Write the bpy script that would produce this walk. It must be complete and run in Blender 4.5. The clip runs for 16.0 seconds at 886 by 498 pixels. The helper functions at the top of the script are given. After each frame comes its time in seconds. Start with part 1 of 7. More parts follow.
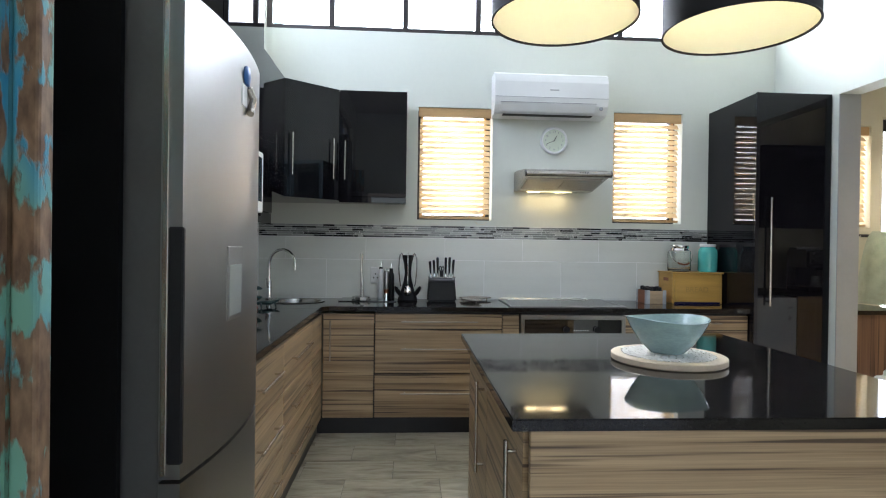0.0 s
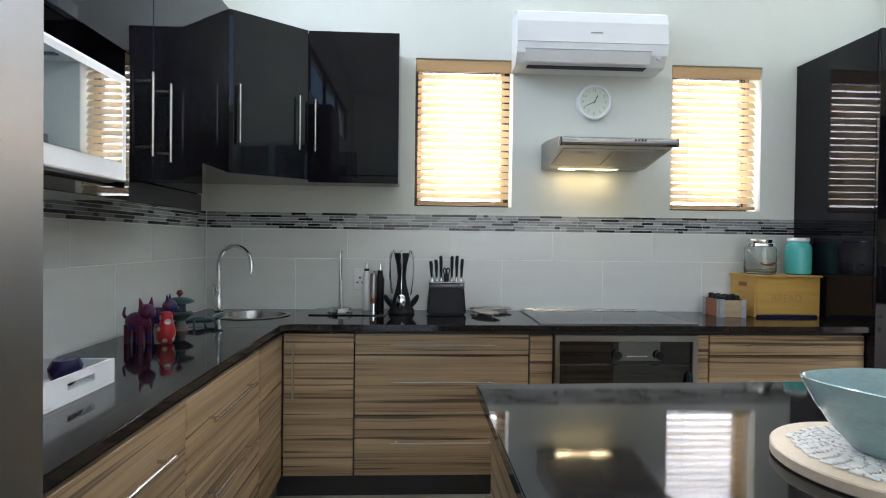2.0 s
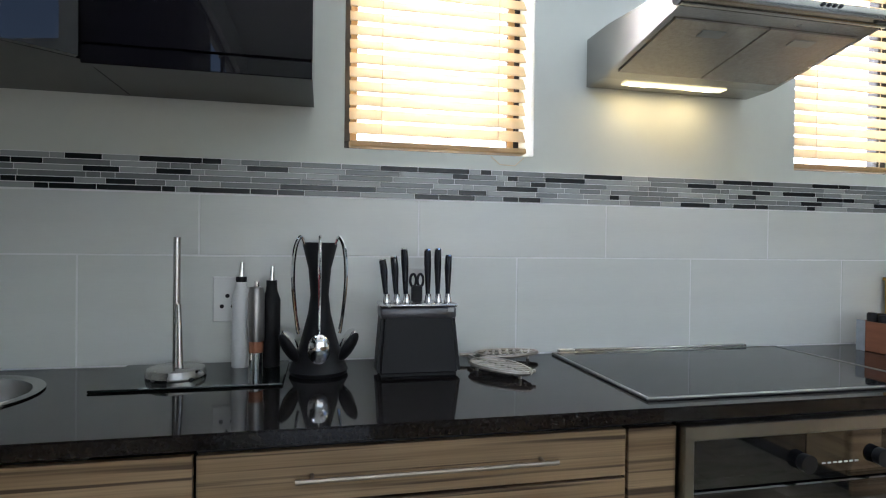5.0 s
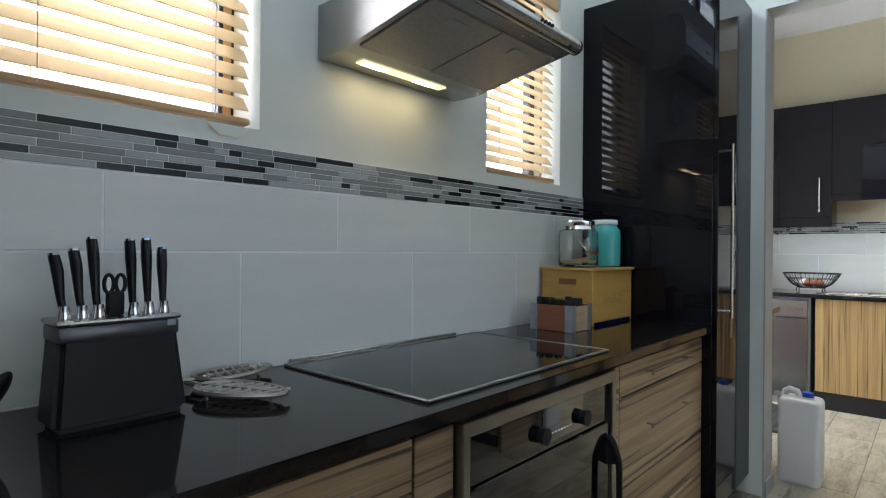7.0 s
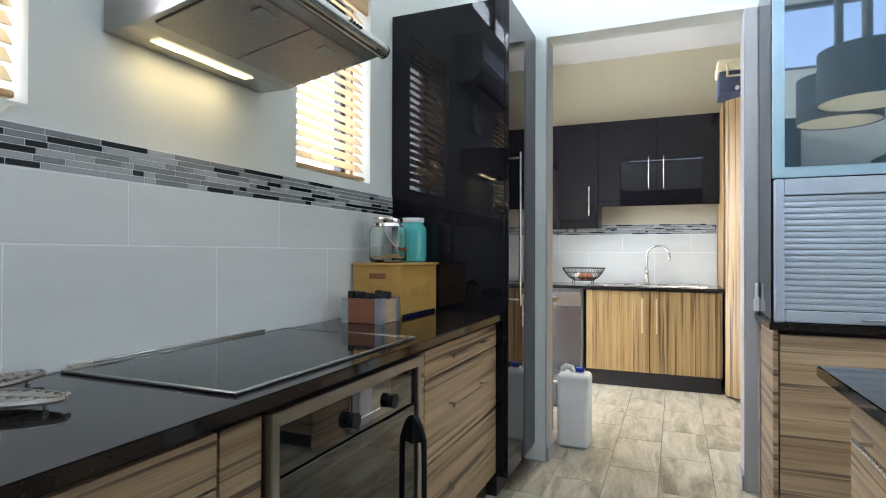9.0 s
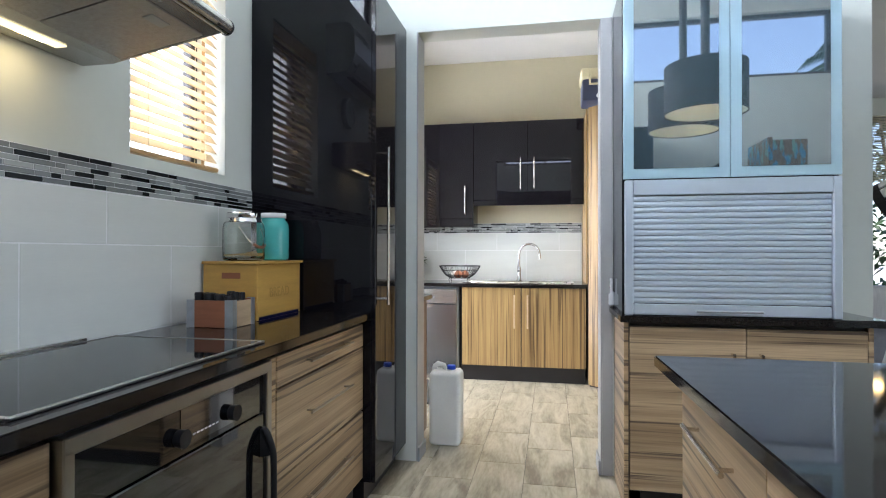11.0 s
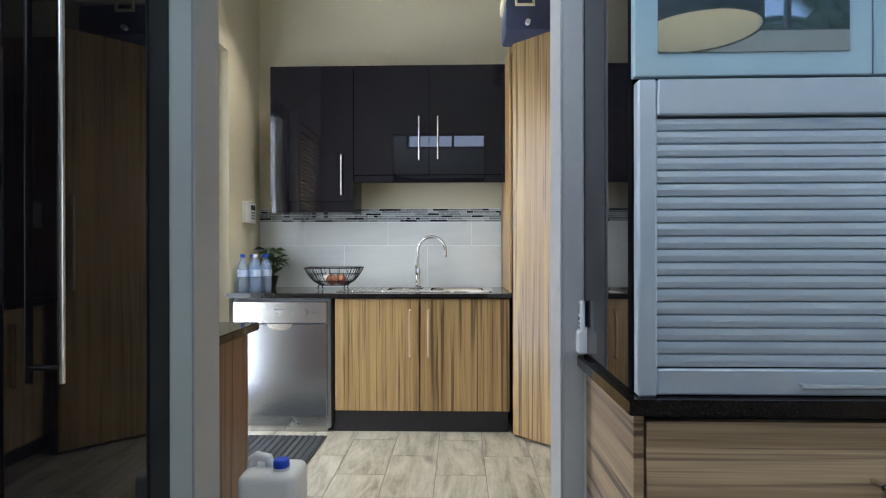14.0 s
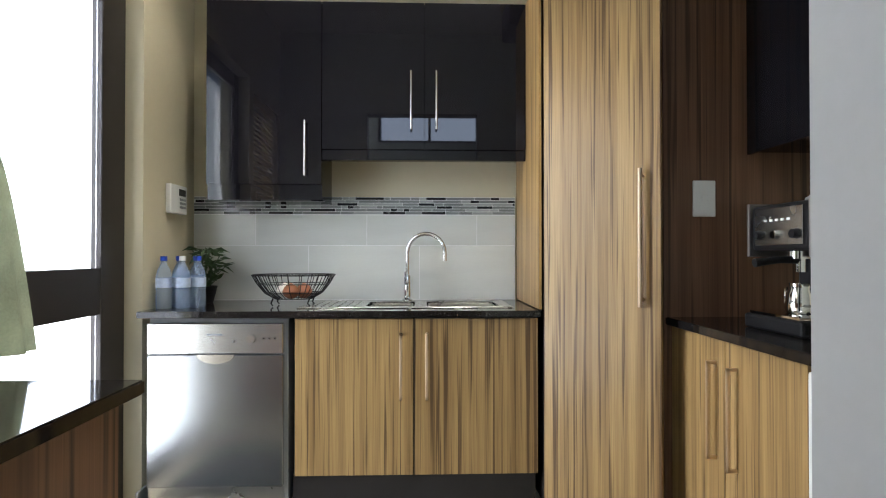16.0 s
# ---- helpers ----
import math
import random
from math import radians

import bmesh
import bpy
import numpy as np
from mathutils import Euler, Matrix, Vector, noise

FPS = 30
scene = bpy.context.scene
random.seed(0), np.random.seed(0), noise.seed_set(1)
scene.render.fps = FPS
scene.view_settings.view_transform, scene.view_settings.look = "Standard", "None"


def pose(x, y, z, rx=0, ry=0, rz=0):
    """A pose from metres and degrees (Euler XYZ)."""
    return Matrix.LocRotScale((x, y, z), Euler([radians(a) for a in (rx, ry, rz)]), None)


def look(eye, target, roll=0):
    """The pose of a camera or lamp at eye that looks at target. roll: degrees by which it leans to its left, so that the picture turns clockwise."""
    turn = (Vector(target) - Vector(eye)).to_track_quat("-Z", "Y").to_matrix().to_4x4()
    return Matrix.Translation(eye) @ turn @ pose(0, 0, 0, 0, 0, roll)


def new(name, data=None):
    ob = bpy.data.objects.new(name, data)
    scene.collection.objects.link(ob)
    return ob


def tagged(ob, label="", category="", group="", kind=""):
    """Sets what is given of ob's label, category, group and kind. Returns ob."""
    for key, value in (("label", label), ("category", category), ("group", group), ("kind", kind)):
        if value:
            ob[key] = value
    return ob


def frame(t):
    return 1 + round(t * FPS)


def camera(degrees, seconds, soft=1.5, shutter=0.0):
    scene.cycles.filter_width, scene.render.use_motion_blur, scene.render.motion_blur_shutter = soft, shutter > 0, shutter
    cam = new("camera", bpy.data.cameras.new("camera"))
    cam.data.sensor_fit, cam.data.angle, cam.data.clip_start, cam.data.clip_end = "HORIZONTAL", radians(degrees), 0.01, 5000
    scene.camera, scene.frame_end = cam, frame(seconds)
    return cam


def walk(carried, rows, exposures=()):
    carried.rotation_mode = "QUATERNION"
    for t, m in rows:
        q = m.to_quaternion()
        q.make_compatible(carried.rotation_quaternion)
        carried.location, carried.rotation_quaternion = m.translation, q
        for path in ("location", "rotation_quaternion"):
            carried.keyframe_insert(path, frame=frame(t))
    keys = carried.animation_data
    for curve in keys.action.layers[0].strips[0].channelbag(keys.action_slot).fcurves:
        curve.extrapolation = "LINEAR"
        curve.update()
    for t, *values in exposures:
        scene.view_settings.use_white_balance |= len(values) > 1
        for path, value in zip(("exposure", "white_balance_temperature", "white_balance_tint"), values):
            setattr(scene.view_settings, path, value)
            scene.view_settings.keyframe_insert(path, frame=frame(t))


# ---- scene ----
cam = camera(77.0, 16.0, soft=1.1)
PATH = [
    (0, (-0.099, -0.132, 1.323), (0.023, 1.864, 1.313), 0.8),
    (0.5, (-0.092, 0.118, 1.311), (0.031, 2.114, 1.297), 0.7),
    (1, (-0.075, 0.37, 1.319), (0.047, 2.366, 1.301), 0.7),
    (1.5, (-0.037, 0.658, 1.314), (0.082, 2.654, 1.291), 0.7),
    (2, (-0.024, 0.923, 1.324), (0.073, 2.92, 1.295), 0.7),
    (2.5, (-0.045, 1.21, 1.326), (0.034, 3.208, 1.29), 0.8),
    (3, (-0.056, 1.5, 1.302), (0.021, 3.498, 1.267), 0.7),
    (5.5, (-0.128, 2.826, 1.248), (0.581, 4.696, 1.248), 0.7),
    (6, (-0.164, 2.925, 1.246), (0.896, 4.622, 1.249), 0.7),
    (6.5, (-0.199, 2.964, 1.245), (1.127, 4.461, 1.242), 0.7),
    (7, (-0.22, 2.989, 1.219), (1.275, 4.318, 1.223), 0.5),
    (7.5, (-0.234, 2.998, 1.208), (1.371, 4.191, 1.217), 0.4),
    (8, (-0.244, 2.983, 1.201), (1.455, 4.038, 1.209), 0.5),
    (8.5, (-0.253, 2.965, 1.19), (1.529, 3.873, 1.206), 0.2),
    (9, (-0.259, 2.951, 1.191), (1.587, 3.721, 1.207), 0.2),
    (9.5, (-0.266, 2.939, 1.191), (1.628, 3.582, 1.208), 0.1),
    (10, (-0.268, 2.922, 1.193), (1.658, 3.461, 1.208), 0.1),
    (12.5, (0.457, 2.859, 1.167), (2.449, 3.047, 1.173), -0.1),
    (13, (0.772, 2.887, 1.186), (2.768, 3.005, 1.186), -0.1),
    (13.5, (1.11, 2.885, 1.186), (3.109, 2.959, 1.185), -0.1),
    (14, (1.414, 2.902, 1.189), (3.414, 2.961, 1.186), -0.1),
    (14.5, (1.694, 2.952, 1.197), (3.694, 2.989, 1.194), -0.1),
    (15, (1.958, 2.982, 1.186), (3.958, 2.994, 1.18), -0.2),
    (15.5, (2.2, 3.036, 1.186), (4.200, 2.996, 1.185), -0.2),
    (16, (2.406, 3.112, 1.158), (4.403, 3.045, 1.178), 0.0),
]
walk(cam, [(t, look(eye, target, roll)) for t, eye, target, roll in PATH],
     exposures=((0.0, 1.9, 6250, 14), (3.2, 2.08, 6250, 15), (6.0, 1.88, 5950, 15), (7.0, 1.42, 5900, 13), (7.6, 1.2, 5950, 13), (8.2, 1.65, 5950, 13), (9.0, 1.98, 6000, 14), (12.0, 1.95, 6000, 15), (13.5, 1.48, 5620, 12), (15.0, 1.2, 6020, 12), (16.0, 1.18, 6070, 12)))

# ---- world, sun and daylight ----
world = bpy.data.worlds.new("sky")
scene.world = world
world.use_nodes = True
wn = world.node_tree.nodes
sky = wn.new("ShaderNodeTexSky")
sky.sky_type, sky.sun_disc = "NISHITA", False
sky.sun_elevation, sky.sun_rotation = radians(70), radians(-34)
world.node_tree.links.new(sky.outputs[0], wn["Background"].inputs[0])
wn["Background"].inputs[1].default_value = 0.115


def lamp(name, kind, energy, m, color=(1, 1, 1), size=1.0, size_y=None, angle=None):
    data = bpy.data.lights.new(name, kind)
    data.energy, data.color = energy, color
    if kind == "AREA":
        data.shape, data.size, data.size_y = "RECTANGLE", size, size_y or size
    if kind == "SUN":
        data.angle = angle
    if kind in ("POINT", "SPOT"):
        data.shadow_soft_size = size
    ob = new(name, data)
    ob.matrix_world = m
    return ob


lamp("sun", "SUN", 2.0, look((-4, 6, 20), (0, 0, 0)), (1.0, 0.95, 0.87), angle=radians(0.5))
# sky light standing in the openings
XLAMP = -1.46
lamp("window_light", "AREA", 18, pose(0.26, 4.72, 1.98, -90, 0, 0), (0.98, 0.98, 1.0), 1.38, 1.3)
lamp("window_light", "AREA", 17, pose(1.845, 4.72, 1.98, -90, 0, 0), (0.98, 0.98, 1.0), 1.38, 1.3)
lamp("clerestory_light", "AREA", 54, pose(0.8, 4.7, 3.35, -90, 0, 0), (0.86, 0.93, 1.0), 4.0, 0.62)
# added fill from the south, set in an assumed patio opening out of view
lamp("south_fill_light", "AREA", 9, pose(1.2, -4.05, 1.3, 90, 0, 0), (1.0, 0.95, 0.88), 4.4, 2.3)
lamp("west_clerestory_light", "AREA", 13, pose(XLAMP, 2.95, 3.4, 0, -90, 0), (0.72, 0.83, 1.0), 0.62, 1.8)
lamp("scullery_door_light", "AREA", 46, pose(4.55, 4.75, 1.25, -90, 0, 0), (0.93, 0.96, 1.0), 1.9, 2.5)
lamp("scullery_window_light", "AREA", 6, pose(3.5, 4.72, 1.96, -90, 0, 0), (1.0, 0.97, 0.92), 0.7, 0.9)
lamp("hood_light", "AREA", 0.1, pose(1.01, 4.253, 1.762, 0, 0, 0), (1.0, 0.74, 0.4), 0.32, 0.03)


# ---- materials ----
def mat(name, color, rough=0.5, metal=0.0, var=0.12, scale=6.0, bump=0.0, bscale=60.0, coat=0.0, spec=0.5,
        stretch=(1, 1, 1), per=0.0, trans=0.0, ior=1.45, rvar=0.0):
    """A plain surface with mottling at two scales, roughness wear and fine relief."""
    m = bpy.data.materials.new(name)
    m.use_nodes = True
    nt = m.node_tree
    n, l = nt.nodes, nt.links
    b = n["Principled BSDF"]
    b.inputs["Metallic"].default_value = metal
    b.inputs["Roughness"].default_value = rough
    b.inputs["Coat Weight"].default_value = coat
    b.inputs["Coat Roughness"].default_value = 0.04
    b.inputs["Specular IOR Level"].default_value = spec
    b.inputs["Transmission Weight"].default_value = trans
    b.inputs["IOR"].default_value = ior
    tc = n.new("ShaderNodeTexCoord")
    mp = n.new("ShaderNodeMapping")
    mp.inputs["Scale"].default_value = stretch
    l.new(tc.outputs["Object"], mp.inputs["Vector"])
    n1 = n.new("ShaderNodeTexNoise")
    n1.inputs["Scale"].default_value, n1.inputs["Detail"].default_value = scale, 3
    n2 = n.new("ShaderNodeTexNoise")
    n2.inputs["Scale"].default_value, n2.inputs["Detail"].default_value = scale * 14, 2
    l.new(mp.outputs[0], n1.inputs["Vector"])
    l.new(mp.outputs[0], n2.inputs["Vector"])
    add = n.new("ShaderNodeMath")
    add.operation = "MULTIPLY_ADD"
    add.inputs[1].default_value = 0.4
    l.new(n2.outputs[0], add.inputs[0])
    l.new(n1.outputs[0], add.inputs[2])
    src = add.outputs[0]
    if per:
        oi = n.new("ShaderNodeObjectInfo")
        a2 = n.new("ShaderNodeMath")
        a2.operation = "MULTIPLY_ADD"
        a2.inputs[1].default_value = per
        l.new(oi.outputs["Random"], a2.inputs[0])
        l.new(src, a2.inputs[2])
        src = a2.outputs[0]
    r = n.new("ShaderNodeMapRange")
    r.inputs["From Min"].default_value, r.inputs["From Max"].default_value = 0.4, 1.0 + per
    r.inputs["To Min"].default_value, r.inputs["To Max"].default_value = 1 - var, 1 + var
    l.new(src, r.inputs["Value"])
    mix = n.new("ShaderNodeVectorMath")
    mix.operation = "SCALE"
    mix.inputs[0].default_value = color[:3]
    l.new(r.outputs[0], mix.inputs["Scale"])
    l.new(mix.outputs[0], b.inputs["Base Color"])
    if rvar:
        r2 = n.new("ShaderNodeMapRange")
        r2.inputs["From Min"].default_value, r2.inputs["From Max"].default_value = 0.4, 1.0
        r2.inputs["To Min"].default_value, r2.inputs["To Max"].default_value = max(rough - rvar, 0.01), rough + rvar
        l.new(add.outputs[0], r2.inputs["Value"])
        l.new(r2.outputs[0], b.inputs["Roughness"])
    if bump:
        n3 = n.new("ShaderNodeTexNoise")
        n3.inputs["Scale"].default_value, n3.inputs["Detail"].default_value = bscale, 3
        l.new(mp.outputs[0], n3.inputs["Vector"])
        bp = n.new("ShaderNodeBump")
        bp.inputs["Strength"].default_value, bp.inputs["Distance"].default_value = bump, 0.002
        l.new(n3.outputs[0], bp.inputs["Height"])
        l.new(bp.outputs[0], b.inputs["Normal"])
    return m


def zebrano(name, axis, light, dark, line, rough=0.38, fine=26.0, gain=1.0):
    """Zebra-wood laminate: streaks that run along one axis, different on each board."""
    m = bpy.data.materials.new(name)
    m.use_nodes = True
    n, l = m.node_tree.nodes, m.node_tree.links
    b = n["Principled BSDF"]
    b.inputs["Roughness"].default_value = rough
    tc, mp, oi = n.new("ShaderNodeTexCoord"), n.new("ShaderNodeMapping"), n.new("ShaderNodeObjectInfo")
    mp.inputs["Scale"].default_value = tuple(0.014 if "xyz"[i] in axis else 1.0 for i in range(3))
    off = n.new("ShaderNodeVectorMath")
    off.operation = "MULTIPLY"
    off.inputs[1].default_value = (7, 5, 9)
    comb = n.new("ShaderNodeCombineXYZ")
    for i in range(3):
        l.new(oi.outputs["Random"], comb.inputs[i])
    l.new(comb.outputs[0], off.inputs[0])
    l.new(tc.outputs["Object"], mp.inputs["Vector"])
    add = n.new("ShaderNodeVectorMath")
    l.new(mp.outputs[0], add.inputs[0])
    l.new(off.outputs[0], add.inputs[1])
    broad, thin, grain = (n.new("ShaderNodeTexNoise") for _ in range(3))
    for t, sc, de, di in ((broad, fine * 0.7, 2, 0.15), (thin, fine * 1.9, 2, 0.25), (grain, fine * 8, 2, 0.1)):
        t.inputs["Scale"].default_value, t.inputs["Detail"].default_value, t.inputs["Distortion"].default_value = sc, de, di
        l.new(add.outputs[0], t.inputs["Vector"])
    r1 = n.new("ShaderNodeValToRGB")
    r1.color_ramp.elements[0].position, r1.color_ramp.elements[0].color = 0.32, (*dark, 1)
    r1.color_ramp.elements[1].position, r1.color_ramp.elements[1].color = 0.62, (*light, 1)
    l.new(broad.outputs[0], r1.inputs[0])
    r2 = n.new("ShaderNodeValToRGB")
    r2.color_ramp.elements[0].position, r2.color_ramp.elements[0].color = 0.35, (0, 0, 0, 1)
    r2.color_ramp.elements[1].position, r2.color_ramp.elements[1].color = 0.46, (1, 1, 1, 1)
    l.new(thin.outputs[0], r2.inputs[0])
    mx = n.new("ShaderNodeMix")
    mx.data_type = "RGBA"
    mx.inputs[6].default_value = (*line, 1)
    l.new(r2.outputs[0], mx.inputs[0])
    l.new(r1.outputs[0], mx.inputs[7])
    r3 = n.new("ShaderNodeMapRange")
    r3.inputs["From Min"].default_value, r3.inputs["From Max"].default_value = 0.3, 0.7
    r3.inputs["To Min"].default_value, r3.inputs["To Max"].default_value = 0.82 * gain, 1.12 * gain
    l.new(grain.outputs[0], r3.inputs["Value"])
    sc = n.new("ShaderNodeVectorMath")
    sc.operation = "SCALE"
    l.new(mx.outputs[2], sc.inputs[0])
    l.new(r3.outputs[0], sc.inputs["Scale"])
    l.new(sc.outputs[0], b.inputs["Base Color"])
    bp = n.new("ShaderNodeBump")
    bp.inputs["Strength"].default_value, bp.inputs["Distance"].default_value = 0.12, 0.001
    l.new(grain.outputs[0], bp.inputs["Height"])
    l.new(bp.outputs[0], b.inputs["Normal"])
    return m


def glow(name, color, strength):
    m = bpy.data.materials.new(name)
    m.use_nodes = True
    b = m.node_tree.nodes["Principled BSDF"]
    b.inputs["Base Color"].default_value = (*color, 1)
    b.inputs["Emission Color"].default_value = (*color, 1)
    b.inputs["Emission Strength"].default_value = strength
    return m


def clear(name, color=(1, 1, 1), rough=0.0, ior=1.45):
    m = bpy.data.materials.new(name)
    m.use_nodes = True
    b = m.node_tree.nodes["Principled BSDF"]
    b.inputs["Base Color"].default_value = (*color, 1)
    b.inputs["Roughness"].default_value = rough
    b.inputs["Transmission Weight"].default_value = 1.0
    b.inputs["IOR"].default_value = ior
    return m


def floor_mat():
    """Wood-look porcelain: streaks along the plank, grey to tan from piece to piece."""
    m = bpy.data.materials.new("wood_look_porcelain")
    m.use_nodes = True
    n, l = m.node_tree.nodes, m.node_tree.links
    b = n["Principled BSDF"]
    tc, mp, oi = n.new("ShaderNodeTexCoord"), n.new("ShaderNodeMapping"), n.new("ShaderNodeObjectInfo")
    mp.inputs["Scale"].default_value = (0.22, 1, 1)
    l.new(tc.outputs["Object"], mp.inputs["Vector"])
    comb, add = n.new("ShaderNodeCombineXYZ"), n.new("ShaderNodeVectorMath")
    k = n.new("ShaderNodeMath")
    k.operation = "MULTIPLY"
    k.inputs[1].default_value = 37.0
    l.new(oi.outputs["Random"], k.inputs[0])
    for i in range(3):
        l.new(k.outputs[0], comb.inputs[i])
    l.new(mp.outputs[0], add.inputs[0])
    l.new(comb.outputs[0], add.inputs[1])
    a, f = n.new("ShaderNodeTexNoise"), n.new("ShaderNodeTexNoise")
    a.inputs["Scale"].default_value, a.inputs["Detail"].default_value, a.inputs["Distortion"].default_value = 9, 4, 1.2
    f.inputs["Scale"].default_value, f.inputs["Detail"].default_value = 70, 3
    l.new(add.outputs[0], a.inputs["Vector"])
    l.new(add.outputs[0], f.inputs["Vector"])
    r = n.new("ShaderNodeValToRGB")
    e = r.color_ramp.elements
    e[0].position, e[0].color = 0.3, (0.18, 0.155, 0.105, 1)
    e[1].position, e[1].color = 0.72, (0.49, 0.455, 0.365, 1)
    mid = e.new(0.5)
    mid.color = (0.355, 0.325, 0.24, 1)
    sm = n.new("ShaderNodeMath")
    sm.operation = "MULTIPLY_ADD"
    sm.inputs[1].default_value = 0.35
    l.new(f.outputs[0], sm.inputs[0])
    s2 = n.new("ShaderNodeMath")
    s2.operation = "SUBTRACT"
    s2.inputs[1].default_value = 0.17
    l.new(a.outputs[0], s2.inputs[0])
    l.new(s2.outputs[0], sm.inputs[2])
    l.new(sm.outputs[0], r.inputs[0])
    l.new(r.outputs[0], b.inputs["Base Color"])
    b.inputs["Roughness"].default_value = 0.3
    bp = n.new("ShaderNodeBump")
    bp.inputs["Strength"].default_value, bp.inputs["Distance"].default_value = 0.15, 0.002
    l.new(f.outputs[0], bp.inputs["Height"])
    l.new(bp.outputs[0], b.inputs["Normal"])
    return m


def peeling_mat():
    """Old boat planks: brown wood under flaking turquoise paint."""
    m = bpy.data.materials.new("flaking_painted_wood")
    m.use_nodes = True
    n, l = m.node_tree.nodes, m.node_tree.links
    b = n["Principled BSDF"]
    tc, mp = n.new("ShaderNodeTexCoord"), n.new("ShaderNodeMapping")
    mp.inputs["Scale"].default_value = (1, 1, 0.4)
    l.new(tc.outputs["Object"], mp.inputs["Vector"])
    a, c, g = (n.new("ShaderNodeTexNoise") for _ in range(3))
    for t, s, d in ((a, 20, 5), (c, 9, 2), (g, 55, 3)):
        t.inputs["Scale"].default_value, t.inputs["Detail"].default_value = s, d
        l.new(mp.outputs[0], t.inputs["Vector"])
    r = n.new("ShaderNodeValToRGB")
    r.color_ramp.elements[0].position, r.color_ramp.elements[1].position = 0.5, 0.54
    l.new(a.outputs[0], r.inputs[0])
    paint = n.new("ShaderNodeValToRGB")
    paint.color_ramp.elements[0].position, paint.color_ramp.elements[0].color = 0.4, (0.03, 0.25, 0.4, 1)
    paint.color_ramp.elements[1].position, paint.color_ramp.elements[1].color = 0.6, (0.16, 0.36, 0.27, 1)
    l.new(c.outputs[0], paint.inputs[0])
    wood = n.new("ShaderNodeValToRGB")
    wood.color_ramp.elements[0].position, wood.color_ramp.elements[0].color = 0.3, (0.10, 0.055, 0.03, 1)
    wood.color_ramp.elements[1].position, wood.color_ramp.elements[1].color = 0.7, (0.26, 0.16, 0.09, 1)
    l.new(g.outputs[0], wood.inputs[0])
    mx = n.new("ShaderNodeMix")
    mx.data_type = "RGBA"
    l.new(r.outputs[0], mx.inputs[0])
    l.new(wood.outputs[0], mx.inputs[6])
    l.new(paint.outputs[0], mx.inputs[7])
    l.new(mx.outputs[2], b.inputs["Base Color"])
    b.inputs["Roughness"].default_value = 0.65
    bp = n.new("ShaderNodeBump")
    bp.inputs["Strength"].default_value, bp.inputs["Distance"].default_value = 0.5, 0.003
    l.new(r.outputs[0], bp.inputs["Height"])
    l.new(bp.outputs[0], b.inputs["Normal"])
    return m


def brushed(name, color, rough, axis, aniso=0.6):
    """Brushed steel: hairlines along one axis."""
    m = mat(name, color, rough, 1.0, 0.05, 1.2, rvar=0.02)
    n, l = m.node_tree.nodes, m.node_tree.links
    tc, mp, t, bp = (n.new("ShaderNode" + k) for k in ("TexCoord", "Mapping", "TexNoise", "Bump"))
    mp.inputs["Scale"].default_value = tuple(4 if c == axis else 500 for c in "xyz")
    t.inputs["Scale"].default_value = 1.0
    l.new(tc.outputs["Object"], mp.inputs["Vector"])
    l.new(mp.outputs[0], t.inputs["Vector"])
    bp.inputs["Strength"].default_value, bp.inputs["Distance"].default_value = 0.02, 0.0003
    l.new(t.outputs[0], bp.inputs["Height"])
    l.new(bp.outputs[0], n["Principled BSDF"].inputs["Normal"])
    return m


WALL = mat("wall_paint", (0.665, 0.69, 0.625), 0.75, var=0.03, scale=2.0, bump=0.12, bscale=180)
WALL_S = mat("scullery_paint", (0.61, 0.56, 0.405), 0.75, var=0.03, scale=2.0, bump=0.12, bscale=180)
CEIL = mat("ceiling_paint", (0.78, 0.77, 0.74), 0.85, var=0.02, scale=2.0, bump=0.08, bscale=200)
TILE = mat("grey_wall_tile", (0.72, 0.74, 0.7), 0.26, var=0.05, scale=5.0, bump=0.05, bscale=90, per=0.15, stretch=(0.3, 0.3, 2.5))
GROUT = mat("pale_grout", (0.85, 0.86, 0.85), 0.85, var=0.06, scale=30)
MOS = [mat("mosaic_charcoal", (0.018, 0.021, 0.022), 0.2, var=0.3, per=0.5),
       mat("mosaic_grey", (0.24, 0.255, 0.25), 0.22, var=0.2, per=0.5),
       mat("mosaic_pale", (0.4, 0.42, 0.41), 0.24, var=0.15, per=0.5)]
GLOSS = mat("black_gloss_lacquer", (0.006, 0.0056, 0.0075), 0.02, var=0.1, spec=0.32, bump=0.01, bscale=7)
GRAN = mat("black_granite", (0.012, 0.0105, 0.010), 0.055, var=0.5, scale=160, bump=0.006, bscale=20, rvar=0.02)
DARK = mat("dark_plinth", (0.018, 0.016, 0.017), 0.35, var=0.2)
INSIDE = mat("dark_carcass", (0.02, 0.017, 0.016), 0.5, var=0.15)
ZH = zebrano("zebrano_flat_grain", "xy", (0.47, 0.335, 0.195), (0.27, 0.178, 0.094), (0.1, 0.063, 0.036), fine=34.0)
ZV = zebrano("zebrano_upright_grain", "z", (0.41, 0.27, 0.11), (0.265, 0.16, 0.06), (0.12, 0.068, 0.027), fine=37.0)
# darker copy of the zebrano, shade put into the colour for dim sides
ZSHADE = zebrano("zebrano_shaded", "z", (0.22, 0.115, 0.065), (0.13, 0.065, 0.038), (0.07, 0.035, 0.02))
STEEL = brushed("brushed_steel", (0.52, 0.51, 0.49), 0.27, "x")
STEELV = brushed("brushed_steel_upright", (0.36, 0.35, 0.34), 0.34, "z")
HANDLE = mat("satin_handle", (0.66, 0.62, 0.56), 0.24, 1.0, 0.05)
BRONZE = mat("bronze_handle", (0.66, 0.52, 0.36), 0.38, 0.9, 0.06)
